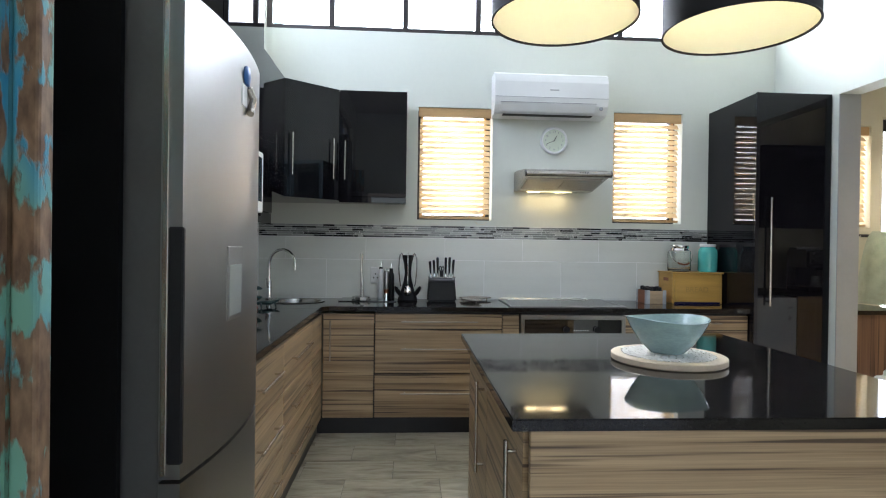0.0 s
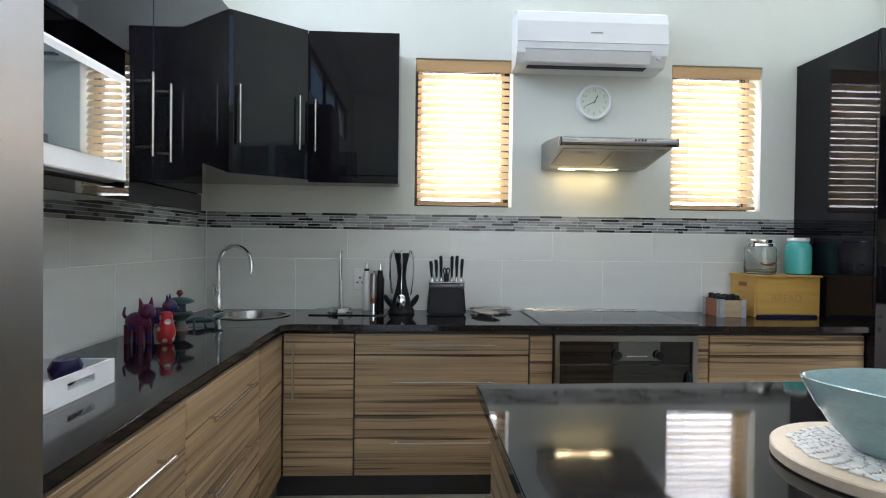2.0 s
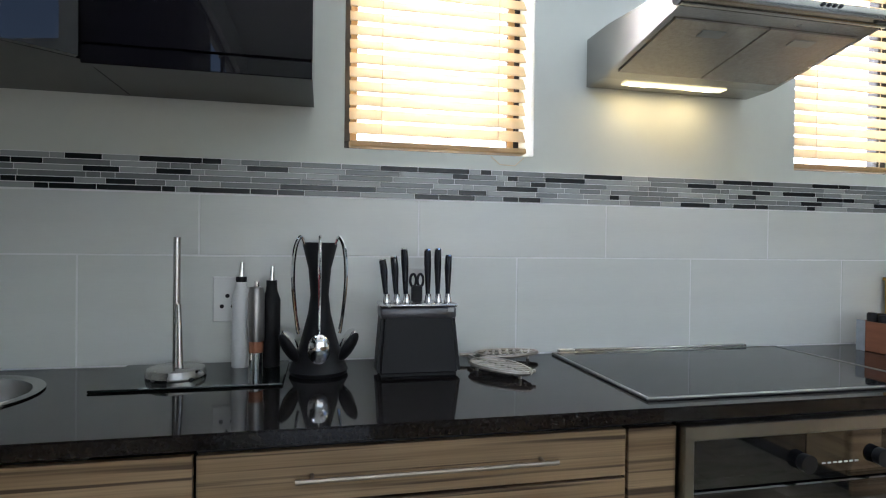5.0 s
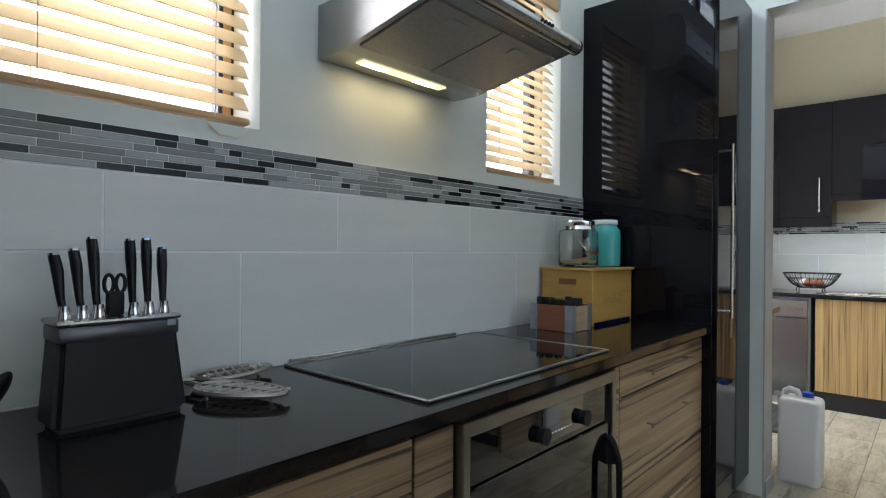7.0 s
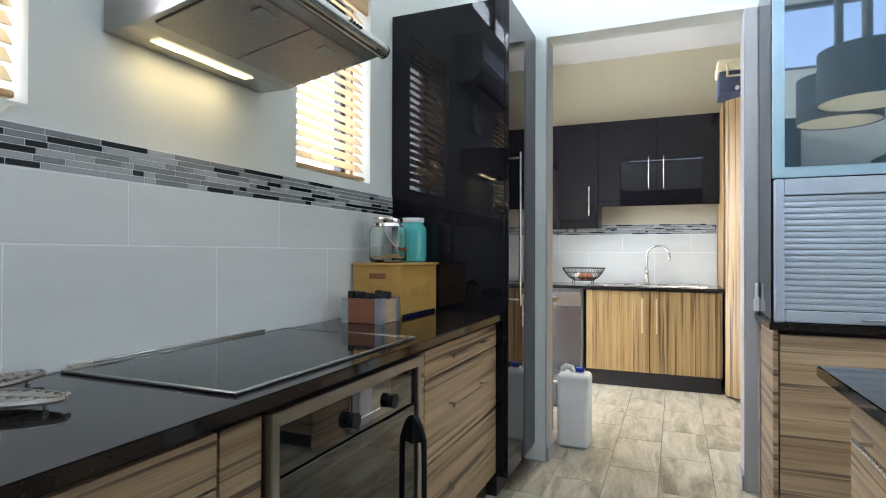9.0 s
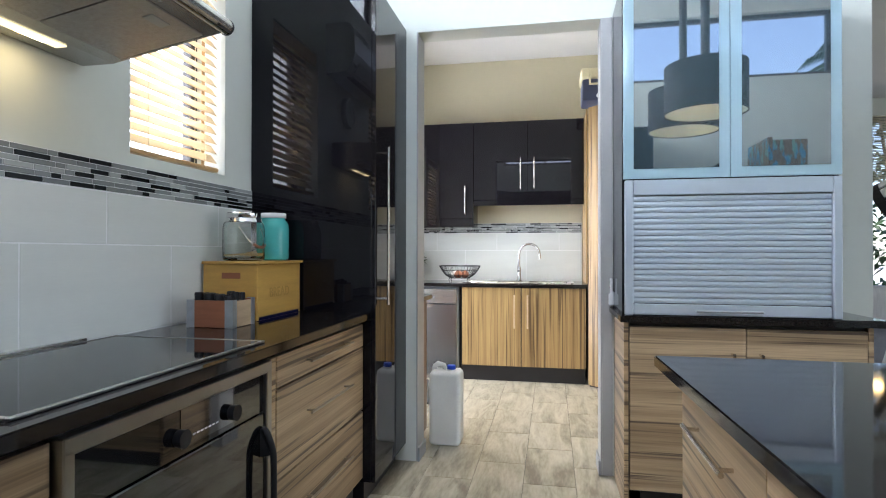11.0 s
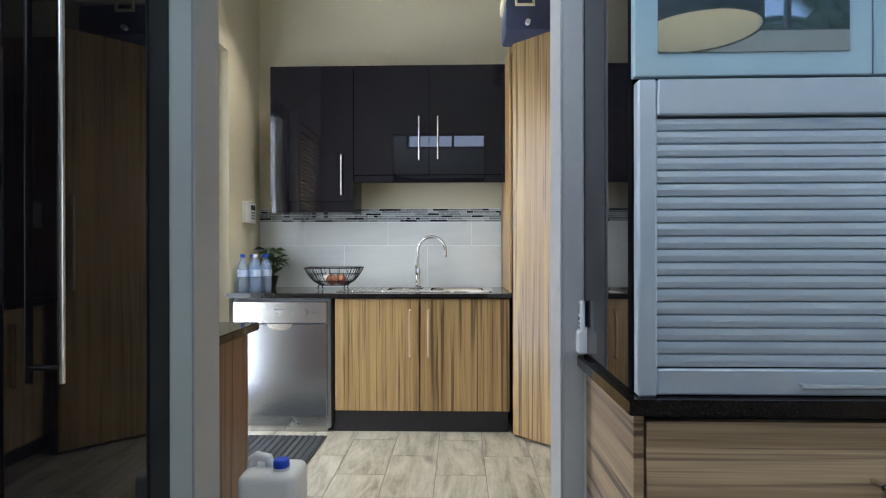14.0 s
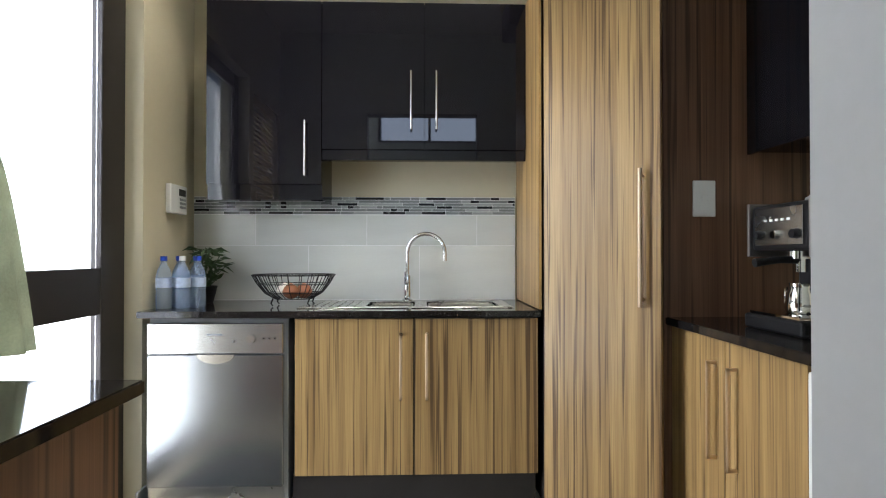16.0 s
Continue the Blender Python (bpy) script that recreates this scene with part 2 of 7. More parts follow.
PEWTERB = mat("dull_pewter_bar", (0.4, 0.35, 0.29), 0.36, 1.0, 0.08)
CHROME = mat("chrome", (0.82, 0.82, 0.82), 0.06, 1.0, 0.03)
ALU = mat("satin_aluminium", (0.56, 0.62, 0.68), 0.36, 0.55, 0.03, 3)
WHITE = mat("white_plastic", (0.78, 0.79, 0.78), 0.35, var=0.02)
GREYP = mat("grey_plastic", (0.3, 0.31, 0.32), 0.4, var=0.05)
BLACKP = mat("black_plastic", (0.013, 0.013, 0.014), 0.45, var=0.15, bump=0.03, bscale=200, spec=0.25)
FRAME = mat("dark_window_aluminium", (0.035, 0.03, 0.028), 0.4, 0.2, 0.1)
BLIND = mat("honey_wood_slat", (0.76, 0.6, 0.38), 0.4, var=0.12, scale=5, stretch=(0.3, 4, 4), per=0.3)
_n, _l = BLIND.node_tree.nodes, BLIND.node_tree.links
_t, _m = _n.new("ShaderNodeBsdfTranslucent"), _n.new("ShaderNodeMixShader")
_t.inputs[0].default_value, _m.inputs[0].default_value = (0.97, 0.88, 0.68, 1), 0.42
_l.new(_n["Principled BSDF"].outputs[0], _m.inputs[1])
_l.new(_t.outputs[0], _m.inputs[2])
_l.new(_m.outputs[0], _n["Material Output"].inputs[0])
HONEY = mat("honey_wood_valance", (0.52, 0.33, 0.15), 0.4, var=0.15, scale=5, stretch=(0.3, 4, 4))
CORD = mat("blind_cord", (0.72, 0.6, 0.42), 0.8, var=0.1)
GLASS = clear("window_glass", (0.97, 0.99, 0.98), 0.0)
JARG = clear("jar_glass", (0.97, 0.99, 0.98), 0.01)
TEAL = mat("teal_glass", (0.11, 0.56, 0.52), 0.14, var=0.06, trans=0.15, bump=0.05, bscale=30)
BOWL = mat("turquoise_resin_bowl", (0.42, 0.58, 0.57), 0.16, var=0.24, scale=5, trans=0.3, stretch=(1, 1, 3), coat=0.3)
BOARD = mat("pale_board_wood", (0.62, 0.5, 0.36), 0.5, var=0.12, scale=8)
SHELL = mat("shell_chip", (0.68, 0.65, 0.6), 0.3, var=0.15, per=0.5)
BREAD = mat("bamboo", (0.56, 0.33, 0.08), 0.4, var=0.14, scale=6, stretch=(0.4, 1, 5), bump=0.05)
BREADD = mat("bamboo_engraving", (0.44, 0.27, 0.075), 0.6, var=0.1)
RUST = mat("reddish_crate_wood", (0.28, 0.105, 0.05), 0.55, var=0.2, scale=10, stretch=(0.5, 0.5, 4), bump=0.1)
ZINC = mat("galvanised_strap", (0.45, 0.48, 0.52), 0.4, 0.8, 0.15, 25)
PENDANT = mat("black_lampshade", (0.012, 0.011, 0.011), 0.7, var=0.1, bump=0.1, bscale=300)
LINING = mat("cream_lining", (0.82, 0.82, 0.68), 0.6, var=0.03)
BULB = glow("lit_bulb", (1.0, 0.86, 0.62), 5)
STRIP = glow("hood_strip", (1.0, 0.8, 0.42), 5.0)
SPOTG = glow("downlight_lens", (1.0, 0.92, 0.8), 4)
FROST = mat("pale_blue_backpainted_glass", (0.36, 0.5, 0.56), 0.08, var=0.02, coat=0.5, spec=0.6)
SMOKE = mat("smoked_glass", (0.06, 0.095, 0.112), 0.02, var=0.05, coat=0.6, spec=1.0, ior=2.3)
HOBG = mat("ceramic_glass", (0.006, 0.006, 0.007), 0.04, var=0.1)
OVENG = mat("oven_glass", (0.008, 0.008, 0.009), 0.03, var=0.1, coat=0.6)
MAT_G = mat("ribbed_mat", (0.045, 0.05, 0.05), 0.85, var=0.25, scale=40, bump=0.3, bscale=300)
POLY = mat("milky_polythene", (0.84, 0.86, 0.85), 0.4, var=0.05, trans=0.35)
BLUE = mat("blue_cap", (0.02, 0.07, 0.5), 0.35, var=0.06)
NAVY = mat("navy_cooler_plastic", (0.05, 0.06, 0.11), 0.45, var=0.08)
CREAMP = mat("cream_cooler_plastic", (0.7, 0.63, 0.42), 0.45, var=0.05)
LEAF = mat("leaf", (0.04, 0.085, 0.03), 0.5, var=0.35, scale=20)
RED = mat("red_cloth", (0.38, 0.012, 0.02), 0.8, var=0.25, scale=12, bump=0.2)
GREENC = mat("sage_cloth", (0.42, 0.45, 0.34), 0.85, var=0.25, scale=9, bump=0.3, bscale=250)
BLACKC = mat("black_cloth", (0.02, 0.02, 0.022), 0.85, var=0.2, bump=0.2)
TEALG = mat("dark_teal_glaze", (0.02, 0.06, 0.065), 0.3, var=0.2)
COBALT = mat("cobalt_glaze", (0.012, 0.012, 0.06), 0.25, var=0.2)
REDG = mat("red_glaze", (0.16, 0.01, 0.014), 0.3, var=0.2)
ASH = mat("greyed_timber", (0.6, 0.58, 0.56), 0.55, var=0.15, scale=10, stretch=(4, 4, 0.5))
SOFA = mat("grey_upholstery", (0.22, 0.22, 0.24), 0.85, var=0.2, bump=0.3, bscale=200)
PAVE = mat("outdoor_paving", (0.42, 0.38, 0.33), 0.8, var=0.2, scale=1.5, bump=0.3)
GARDEN = mat("garden_wall_render", (0.55, 0.5, 0.43), 0.85, var=0.1, scale=1.0)
BARK = mat("palm_trunk", (0.16, 0.11, 0.07), 0.9, var=0.3, scale=12, bump=0.6, bscale=30)
FLOORT = floor_mat()
PEEL = peeling_mat()
AMBER = mat("amber_lens_and_glow", (0.55, 0.3, 0.03), 0.3, var=0.1)


# ---- building helpers ----
def bx(bm, x0, x1, y0, y1, z0, z1, bev=0.0, seg=1):
    r = bmesh.ops.create_cube(bm, size=1.0, matrix=Matrix.LocRotScale(
        ((x0 + x1) / 2, (y0 + y1) / 2, (z0 + z1) / 2), None, (abs(x1 - x0), abs(y1 - y0), abs(z1 - z0))))
    if bev:
        es = {e for v in r["verts"] for e in v.link_edges}
        bmesh.ops.bevel(bm, geom=list(es), offset=bev, segments=seg, affect="EDGES", profile=0.5)
    return bm


def B(x0, x1, y0, y1, z0, z1, bev=0.0, seg=1):
    return bx(bmesh.new(), x0, x1, y0, y1, z0, z1, bev, seg)


def rod(bm, p, q, r, r2=None, seg=12):
    p, q = Vector(p), Vector(q)
    d = q - p
    m = Matrix.Translation((p + q) / 2) @ d.to_track_quat("Z", "Y").to_matrix().to_4x4()
    bmesh.ops.create_cone(bm, cap_ends=True, segments=seg, radius1=r, radius2=r if r2 is None else r2, depth=d.length, matrix=m)
    return bm


def tube(bm, pts, r, seg=10, sm=0):
    """A round tube along points, its rings turned to the path."""
    pts = [Vector(p) for p in pts]
    if sm and len(pts) > 2:
        rs = r if isinstance(r, (list, tuple)) else [r] * len(pts)
        out, rad = [], []
        for i in range(len(pts) - 1):
            a, b, c, d = pts[max(i - 1, 0)], pts[i], pts[i + 1], pts[min(i + 2, len(pts) - 1)]
            for k in range(sm):
                t = k / sm
                out.append(0.5 * (2 * b + (c - a) * t + (2 * a - 5 * b + 4 * c - d) * t * t + (3 * b - a - 3 * c + d) * t ** 3))
                rad.append(rs[i] * (1 - t) + rs[i + 1] * t)
        pts, r = out + [pts[-1]], rad + [rs[-1]]
    rings = []
    a = None
    for i, p in enumerate(pts):
        d = (pts[min(i + 1, len(pts) - 1)] - pts[max(i - 1, 0)]).normalized()
        if a is None:
            a = d.cross(Vector((0, 0, 1)) if abs(d.z) < 0.9 else Vector((1, 0, 0)))
        else:
            a = a - d * a.dot(d)
        a.normalize()
        b = d.cross(a)
        rr = r[i] if isinstance(r, (list, tuple)) else r
        rings.append([bm.verts.new(p + (a * math.cos(k * 2 * math.pi / seg) + b * math.sin(k * 2 * math.pi / seg)) * rr) for k in range(seg)])
    for u, v in zip(rings, rings[1:]):
        for k in range(seg):
            bm.faces.new((u[k], u[(k + 1) % seg], v[(k + 1) % seg], v[k]))
    bm.faces.new(rings[0][::-1])
    bm.faces.new(rings[-1])
    bmesh.ops.recalc_face_normals(bm, faces=bm.faces[:])
    return bm


def lathe(bm, c, prof, seg=32, sx=1.0, sy=1.0, caps=True):
    """A turned shape: prof is (radius, height) pairs from the bottom up."""
    rings = []
    for r, h in prof:
        rings.append([bm.verts.new((c[0] + sx * max(r, 1e-4) * math.cos(k * 2 * math.pi / seg),
                                    c[1] + sy * max(r, 1e-4) * math.sin(k * 2 * math.pi / seg), c[2] + h)) for k in range(seg)])
    for u, v in zip(rings, rings[1:]):
        for k in range(seg):
            bm.faces.new((u[k], u[(k + 1) % seg], v[(k + 1) % seg], v[k]))
    if caps and prof[0][0] > 0.0005:
        bm.faces.new(rings[0][::-1])
    if caps and prof[-1][0] > 0.0005:
        bm.faces.new(rings[-1])
    return bm


def prism(bm, pts, axis, a, b):
    """A closed outline of 2D points pushed along an axis from a to b."""
    def at(p, s):
        return {"x": (s, p[0], p[1]), "y": (p[0], s, p[1]), "z": (p[0], p[1], s)}[axis]
    u = [bm.verts.new(at(p, a)) for p in pts]
    v = [bm.verts.new(at(p, b)) for p in pts]
    k = len(pts)
    bm.faces.new(u)
    bm.faces.new(v[::-1])
    for i in range(k):
        bm.faces.new((u[i], v[i], v[(i + 1) % k], u[(i + 1) % k]))
    bmesh.ops.recalc_face_normals(bm, faces=bm.faces[:])
    return bm


def origin(ob):
    p = Vector((0, 0, 0))
    while ob:
        p += ob.location
        ob = ob.parent
    return p


def mesh_of(name, bm, material, base, smooth):
    bmesh.ops.translate(bm, verts=bm.verts[:], vec=-Vector(base))
    me = bpy.data.meshes.new(name)
    bm.to_mesh(me)
    bm.free()
    me.materials.append(material)
    if smooth:
        me.shade_smooth()
        me.set_sharp_from_angle(angle=radians(40))
    return me


def part(name, bm, material, parent, label="", smooth=False):
    ob = new(name, mesh_of(name, bm, material, origin(parent), smooth))
    ob.parent = parent
    return tagged(ob, label)


def thing(name, base, label, category, group="", kind=""):
    ob = new(name)
    ob.location = base
    ob.empty_display_size = 0.05
    return tagged(ob, label, category, group, kind)


def solo(name, bm, material, base, label, category="", group="", kind="", smooth=False):
    ob = new(name, mesh_of(name, bm, material, base, smooth))
    ob.location = base
    return tagged(ob, label, category, group, kind)


def bar(parent, p, q, out, material=HANDLE, r=0.006, inset=0.03, name="handle"):
    """A bar handle from p to q, standing off its front by the vector out."""
    p, q, out = Vector(p), Vector(q), Vector(out)
    d = (q - p).normalized()
    bm = rod(bmesh.new(), p + out, q + out, r)
    for s in (p + d * inset, q - d * inset):
        rod(bm, s, s + out, r * 0.8, seg=8)
    return part(name, bm, material, parent, "slim satin metal bar handle", True)


def strap(parent, p, q, out, w=0.012, material=BRONZE):
    """A square D-handle."""
    p, q, out = Vector(p), Vector(q), Vector(out)
    lo, hi = Vector(map(min, p, q)), Vector(map(max, p, q))
    bm = bmesh.new()
    h = Vector((w / 2,) * 3)
    for a, b in ((p + out, q + out), (p, p + out), (q, q + out)):
        u, v = Vector(map(min, a, b)) - h, Vector(map(max, a, b)) + h
        bx(bm, u.x, v.x, u.y, v.y, u.z, v.z, 0.002)
    return part("handle", bm, material, parent, "square satin metal handle")


def wall_slab(name, axis, f0, f1, a0, a1, z0, z1, holes, material, label):
    """A wall between f0 and f1 across its axis, from a0 to a1 along it, with openings (a0, a1, z0, z1)."""
    As = sorted({a0, a1, *(h[0] for h in holes), *(h[1] for h in holes)})
    Zs = sorted({z0, z1, *(h[2] for h in holes), *(h[3] for h in holes)})
    bm = bmesh.new()
    for p, q in zip(As, As[1:]):
        run = []
        for u, v in zip(Zs, Zs[1:]):
            hole = any(h[0] <= (p + q) / 2 <= h[1] and h[2] <= (u + v) / 2 <= h[3] for h in holes)
            if not hole:
                if run and run[-1][1] == u:
                    run[-1][1] = v
                else:
                    run.append([u, v])
        for u, v in run:
            if axis == "y":
                bx(bm, p, q, f0, f1, u, v)
            else:
                bx(bm, f0, f1, p, q, u, v)
    bmesh.ops.remove_doubles(bm, verts=bm.verts[:], dist=1e-5)
    base = ((a0 + a1) / 2, f0, z0) if axis == "y" else (f0, (a0 + a1) / 2, z0)
    return solo(name, bm, material, base, label, "wall", kind="structure")


# ---- the large structure ----
YB, XL, XE0, XE1 = 4.345, -1.293, 2.93, 3.085
W1, W2 = (-0.038, 0.564, 1.535, 2.44), (1.562, 2.142, 1.533, 2.44)
wall_north = wall_slab("wall_north", "y", YB, YB + 0.22, XL - 0.2, XE1, 0, 4.2,
                       [W1, W2, (-1.25, 2.78, 3.03, 3.66)], WALL, "pale grey-green painted kitchen wall with two windows and a clerestory")
wall_west = wall_slab("wall_west", "x", XL - 0.2, XL, -4.3, YB, 0, 4.2, [(-3.6, 3.9, 3.06, 3.75)], WALL,
                      "pale painted wall with a high clerestory band")
wall_east = wall_slab("wall_east", "x", XE0, XE1, 1.34, YB, 0, 4.2, [(2.625, 3.64, 0, 2.44)], WALL,
                      "pale painted wall with a doorway to the scullery")
wall_slab("wall_south", "y", -4.3, -4.1, XL - 0.2, 7.2, 0, 4.2, [(-1.0, 3.4, 0.02, 2.45)], WALL, "unseen pale painted wall with an assumed wide patio opening")
wall_slab("wall_lounge_east", "x", 7.0, 7.2, -4.1, 1.34, 0, 4.2, [(-3.8, 1.0, 0.5, 2.75)], WALL, "pale lounge wall with a wide window")
wall_slab("wall_lounge_north", "y", 1.341, 1.36, XE1 + 0.001, 7.2, 0, 4.2, [], WALL, "pale painted wall closing the lounge")
wall_scullery = wall_slab("wall_scullery_north", "y", 4.42, 4.64, XE1, 5.8, 0, 3.2, [(3.15, 3.85, 1.53, 2.40), (3.95, 5.04, 0.0, 2.49)], WALL_S,
                          "cream painted scullery wall with a glazed door and a window")
wall_sink = wall_slab("wall_scullery_east", "x", 5.61, 5.8, 1.36, 4.42, 0, 3.2, [], WALL_S, "cream painted scullery wall behind the sink")
solo("wall_scullery_south", B(XE1, 5.61, 1.362, 1.40, 0, 3.2), WALL_S, (4.3, 1.38, 0), "cream painted scullery wall", "wall", kind="structure")
solo("ceiling_kitchen", B(XL - 0.2, XE1, -4.3, YB + 0.22, 4.2, 4.3), CEIL, (0.8, 0, 4.2), "white painted high kitchen ceiling", "ceiling", kind="structure")
solo("ceiling_scullery", B(XE1, 5.61, 1.40, 4.42, 3.17, 3.27), CEIL, (4.3, 3, 3.17), "white painted scullery ceiling", "ceiling", kind="structure")
solo("ceiling_lounge", B(XE1, 7.0, -4.1, 1.34, 2.95, 3.05), CEIL, (5, -1, 2.95), "white painted lounge ceiling", "ceiling", kind="structure")
solo("roof_eaves", B(XL - 0.9, 7.4, YB + 0.22, YB + 1.0, 3.78, 3.9), CEIL, (2.0, 4.9, 3.78), "white painted roof overhang outside", "roof", kind="structure")
solo("ground", B(-60, 60, -60, 60, -0.12, -0.06), PAVE, (0, 0, -0.12), "pale outdoor paving around the house", "ground", kind="structure")
solo("garden_wall", B(-8, 12, 8.0, 8.25, -0.06, 1.9), GARDEN, (2, 8, -0.06), "rendered garden wall outside the windows", "wall", kind="structure")
floor = solo("floor", B(XL - 0.2, 7.2, -4.3, 4.64, -0.06, -0.004), mat("floor_grout", (0.2, 0.185, 0.16), 0.9, var=0.15, scale=20), (2.5, 0, -0.06), "floor bed with grey grout lines", "floor", kind="structure")


def skirting(x0, x1, y0, y1):
    solo("baseboard", B(x0, x1, y0, y1, 0, 0.08, 0.003), GREYP, ((x0 + x1) / 2, (y0 + y1) / 2, 0), "grey tiled skirting at the wall foot", "baseboard", kind="structure")


skirting(XE0 - 0.008, XE1 + 0.008, 3.62, 3.631)
skirting(XE0 - 0.012, XE1 + 0.008, 2.631, 2.642)
skirting(4.98, 5.6, 4.408, 4.419)


def window(name, a0, a1, z0, z1, y0, bars, label):
    """A dark frame with panes in a wall that runs along x; bars: where mullions stand."""
    w = thing(name, ((a0 + a1) / 2, y0, z0), label, "window", kind="structure")
    f, d = 0.045, 0.05
    for n_, q in (("window_frame", (a0, a1, z0, z0 + f)), ("window_frame", (a0, a1, z1 - f, z1)),
                  ("window_frame", (a0, a0 + f, z0 + f, z1 - f)), ("window_frame", (a1 - f, a1, z0 + f, z1 - f))):
        part(n_, B(q[0], q[1], y0, y0 + d, q[2], q[3], 0.003), FRAME, w)
    edges = [a0 + f, *bars, a1 - f]
    for b in bars:
        part("mullion", B(b - 0.022, b + 0.022, y0, y0 + d, z0 + f, z1 - f, 0.003), FRAME, w)
    for p, q in zip(edges, edges[1:]):
        ob = part("pane", B(p, q, y0 + 0.02, y0 + 0.025, z0 + f, z1 - f), GLASS, w)
        ob.visible_shadow = False
    return w


window("window_1", *W1, YB + 0.14, [], "kitchen window with a dark aluminium frame")
window("window_2", *W2, YB + 0.14, [], "kitchen window with a dark aluminium frame")
window("clerestory_window", -1.25, 2.78, 3.03, 3.66, YB + 0.03, [-0.74, -0.15, 0.44, 1.03, 1.62, 2.2], "row of high clerestory panes in dark frames")
window("scullery_window", 3.15, 3.85, 1.53, 2.40, 4.56, [], "scullery window with a dark frame")
wc = thing("clerestory_window_west", (XL - 0.1, 0, 3.06), "long high clerestory band in dark frames", "window", kind="structure")
for y in (-3.6, -2.4, -1.2, 0.0, 1.2, 2.1, 3.0, 3.86):
    part("mullion", B(XL - 0.12, XL - 0.07, y, y + 0.045, 3.105, 3.705, 0.003), FRAME, wc)
part("window_frame", B(XL - 0.12, XL - 0.07, -3.6, 3.9, 3.06, 3.105), FRAME, wc)
part("window_frame", B(XL - 0.12, XL - 0.07, -3.6, 3.9, 3.705, 3.75), FRAME, wc)

# assumed, unseen patio doors behind the walk, added to let south light in
pd = thing("assumed_patio_door", (1.2, -4.2, 0.02), "assumed wide sliding patio door in dark frames, out of view", "door", kind="structure")
for x in (-1.0, 0.44, 1.9, 3.34):
    part("stile", B(x, x + 0.06, -4.24, -4.18, 0.02, 2.45, 0.003), FRAME, pd)
for z in (0.02, 2.39):
    part("rail", B(-0.94, 3.34, -4.235, -4.185, z, z + 0.06, 0.003), FRAME, pd)


def blind(x0, x1, z0, z1, y, n, tilt, label):
    """A wooden venetian blind: valance, slats, ladder cords and bottom rail."""
    b = thing("venetian_blind", ((x0 + x1) / 2, y, z0), label, "blind", "wooden venetian blinds")
    part("valance", B(x0, x1, y - 0.035, y - 0.02, z1 - 0.075, z1 - 0.002, 0.003), HONEY, b)
    part("head_rail", B(x0 + 0.01, x1 - 0.01, y - 0.018, y + 0.03, z1 - 0.045, z1 - 0.004, 0.002), BLIND, b)
    bm = B(-(x1 - x0) / 2 + 0.012, (x1 - x0) / 2 - 0.012, -0.025, 0.025, -0.0016, 0.0016, 0.001)
    me = mesh_of("slat", bm, BLIND, (0, 0, 0), False)
    step = (z1 - 0.085 - z0 - 0.045) / n
    rnd = random.Random(5)
    for i in range(n):
        s = new("slat", me)
        s.parent = b
        s.location = (0, 0, 0.05 + step * (i + 0.5))
        s.rotation_euler = (radians(tilt + rnd.uniform(-2, 2)), 0, 0)
    part("bottom_rail", B(x0 + 0.012, x1 - 0.012, y - 0.026, y + 0.026, z0 + 0.012, z0 + 0.03, 0.004), HONEY, b)
    for x in (x0 + 0.11, x1 - 0.11):
        bm = bmesh.new()
        for yy in (y - 0.027, y + 0.027):
            rod(bm, (x, yy, z0 + 0.02), (x, yy, z1 - 0.05), 0.0013, seg=6)
        part("ladder_cord", bm, CORD, b)
    for x in (x0 + 0.016, x1 - 0.062):
        part("ladder_tape", B(x, x + 0.022, y + 0.028, y + 0.0292, z0 + 0.02, z1 - 0.05), HONEY, b)
    return b


blind(W1[0] + 0.004, W1[1] - 0.004, W1[2], W1[3], YB + 0.045, 18, 53, "honey-coloured wooden slat blind, lowered, in the window recess")
blind(W2[0] + 0.004, W2[1] - 0.004, W2[2], W2[3], YB + 0.045, 18, 53, "honey-coloured wooden slat blind, lowered, in the window recess")
blind(3.155, 3.845, 1.53, 2.40, 4.47, 18, 53, "honey-coloured wooden slat blind lowered in the scullery window")
bm = tube(bmesh.new(), [(0.42, YB - 0.004, 1.53), (0.45, YB - 0.006, 1.505), (0.5, YB - 0.006, 1.503), (0.53, YB - 0.004, 1.53)], 0.0016, 6)
solo("blind_pull_cord", bm, CORD, (0.47, YB, 1.5), "thin slack pull cord hanging below the blind", "cord")

# ---- base cabinets of the back wall ----
YF = 3.76  # drawer fronts
G = 0.007


def front_y(parent, name, x0, x1, z0, z1, y=YF, m=ZH):
    return part(name, B(x0 + G / 2, x1 - G / 2, y, y + 0.018, z0 + G / 2, z1 - G / 2, 0.0012), m, parent)


def front_x(parent, name, y0, y1, z0, z1, x, t=0.018, m=ZH):
    return part(name, B(x - t if t > 0 else x, x if t > 0 else x - t, y0 + G / 2, y1 - G / 2, z0 + G / 2, z1 - G / 2, 0.0012), m, parent)


def drawer_unit_y(x0, x1, label, levels=(0.12, 0.43, 0.74, 0.85), hx=None):
    u = thing("drawer_cabinet", ((x0 + x1) / 2, YF, 0.12), label, "cabinet", "kitchen base cabinets")
    part("body", B(x0 + 0.001, x1 - 0.001, YF + 0.02, YB - 0.012, 0.121, 0.868), INSIDE, u)
    h0, h1 = hx or (x0 + 0.18, x1 - 0.18)
    for a, b in zip(levels, levels[1:]):
        d = front_y(u, "drawer", x0, x1, a, b)
        z = (a + b) / 2 + (0.02 if b - a > 0.2 else 0)
        bar(d, (h0, YF, z), (h1, YF, z), (0, -0.03, 0), PEWTERB, r=0.005)
    return u


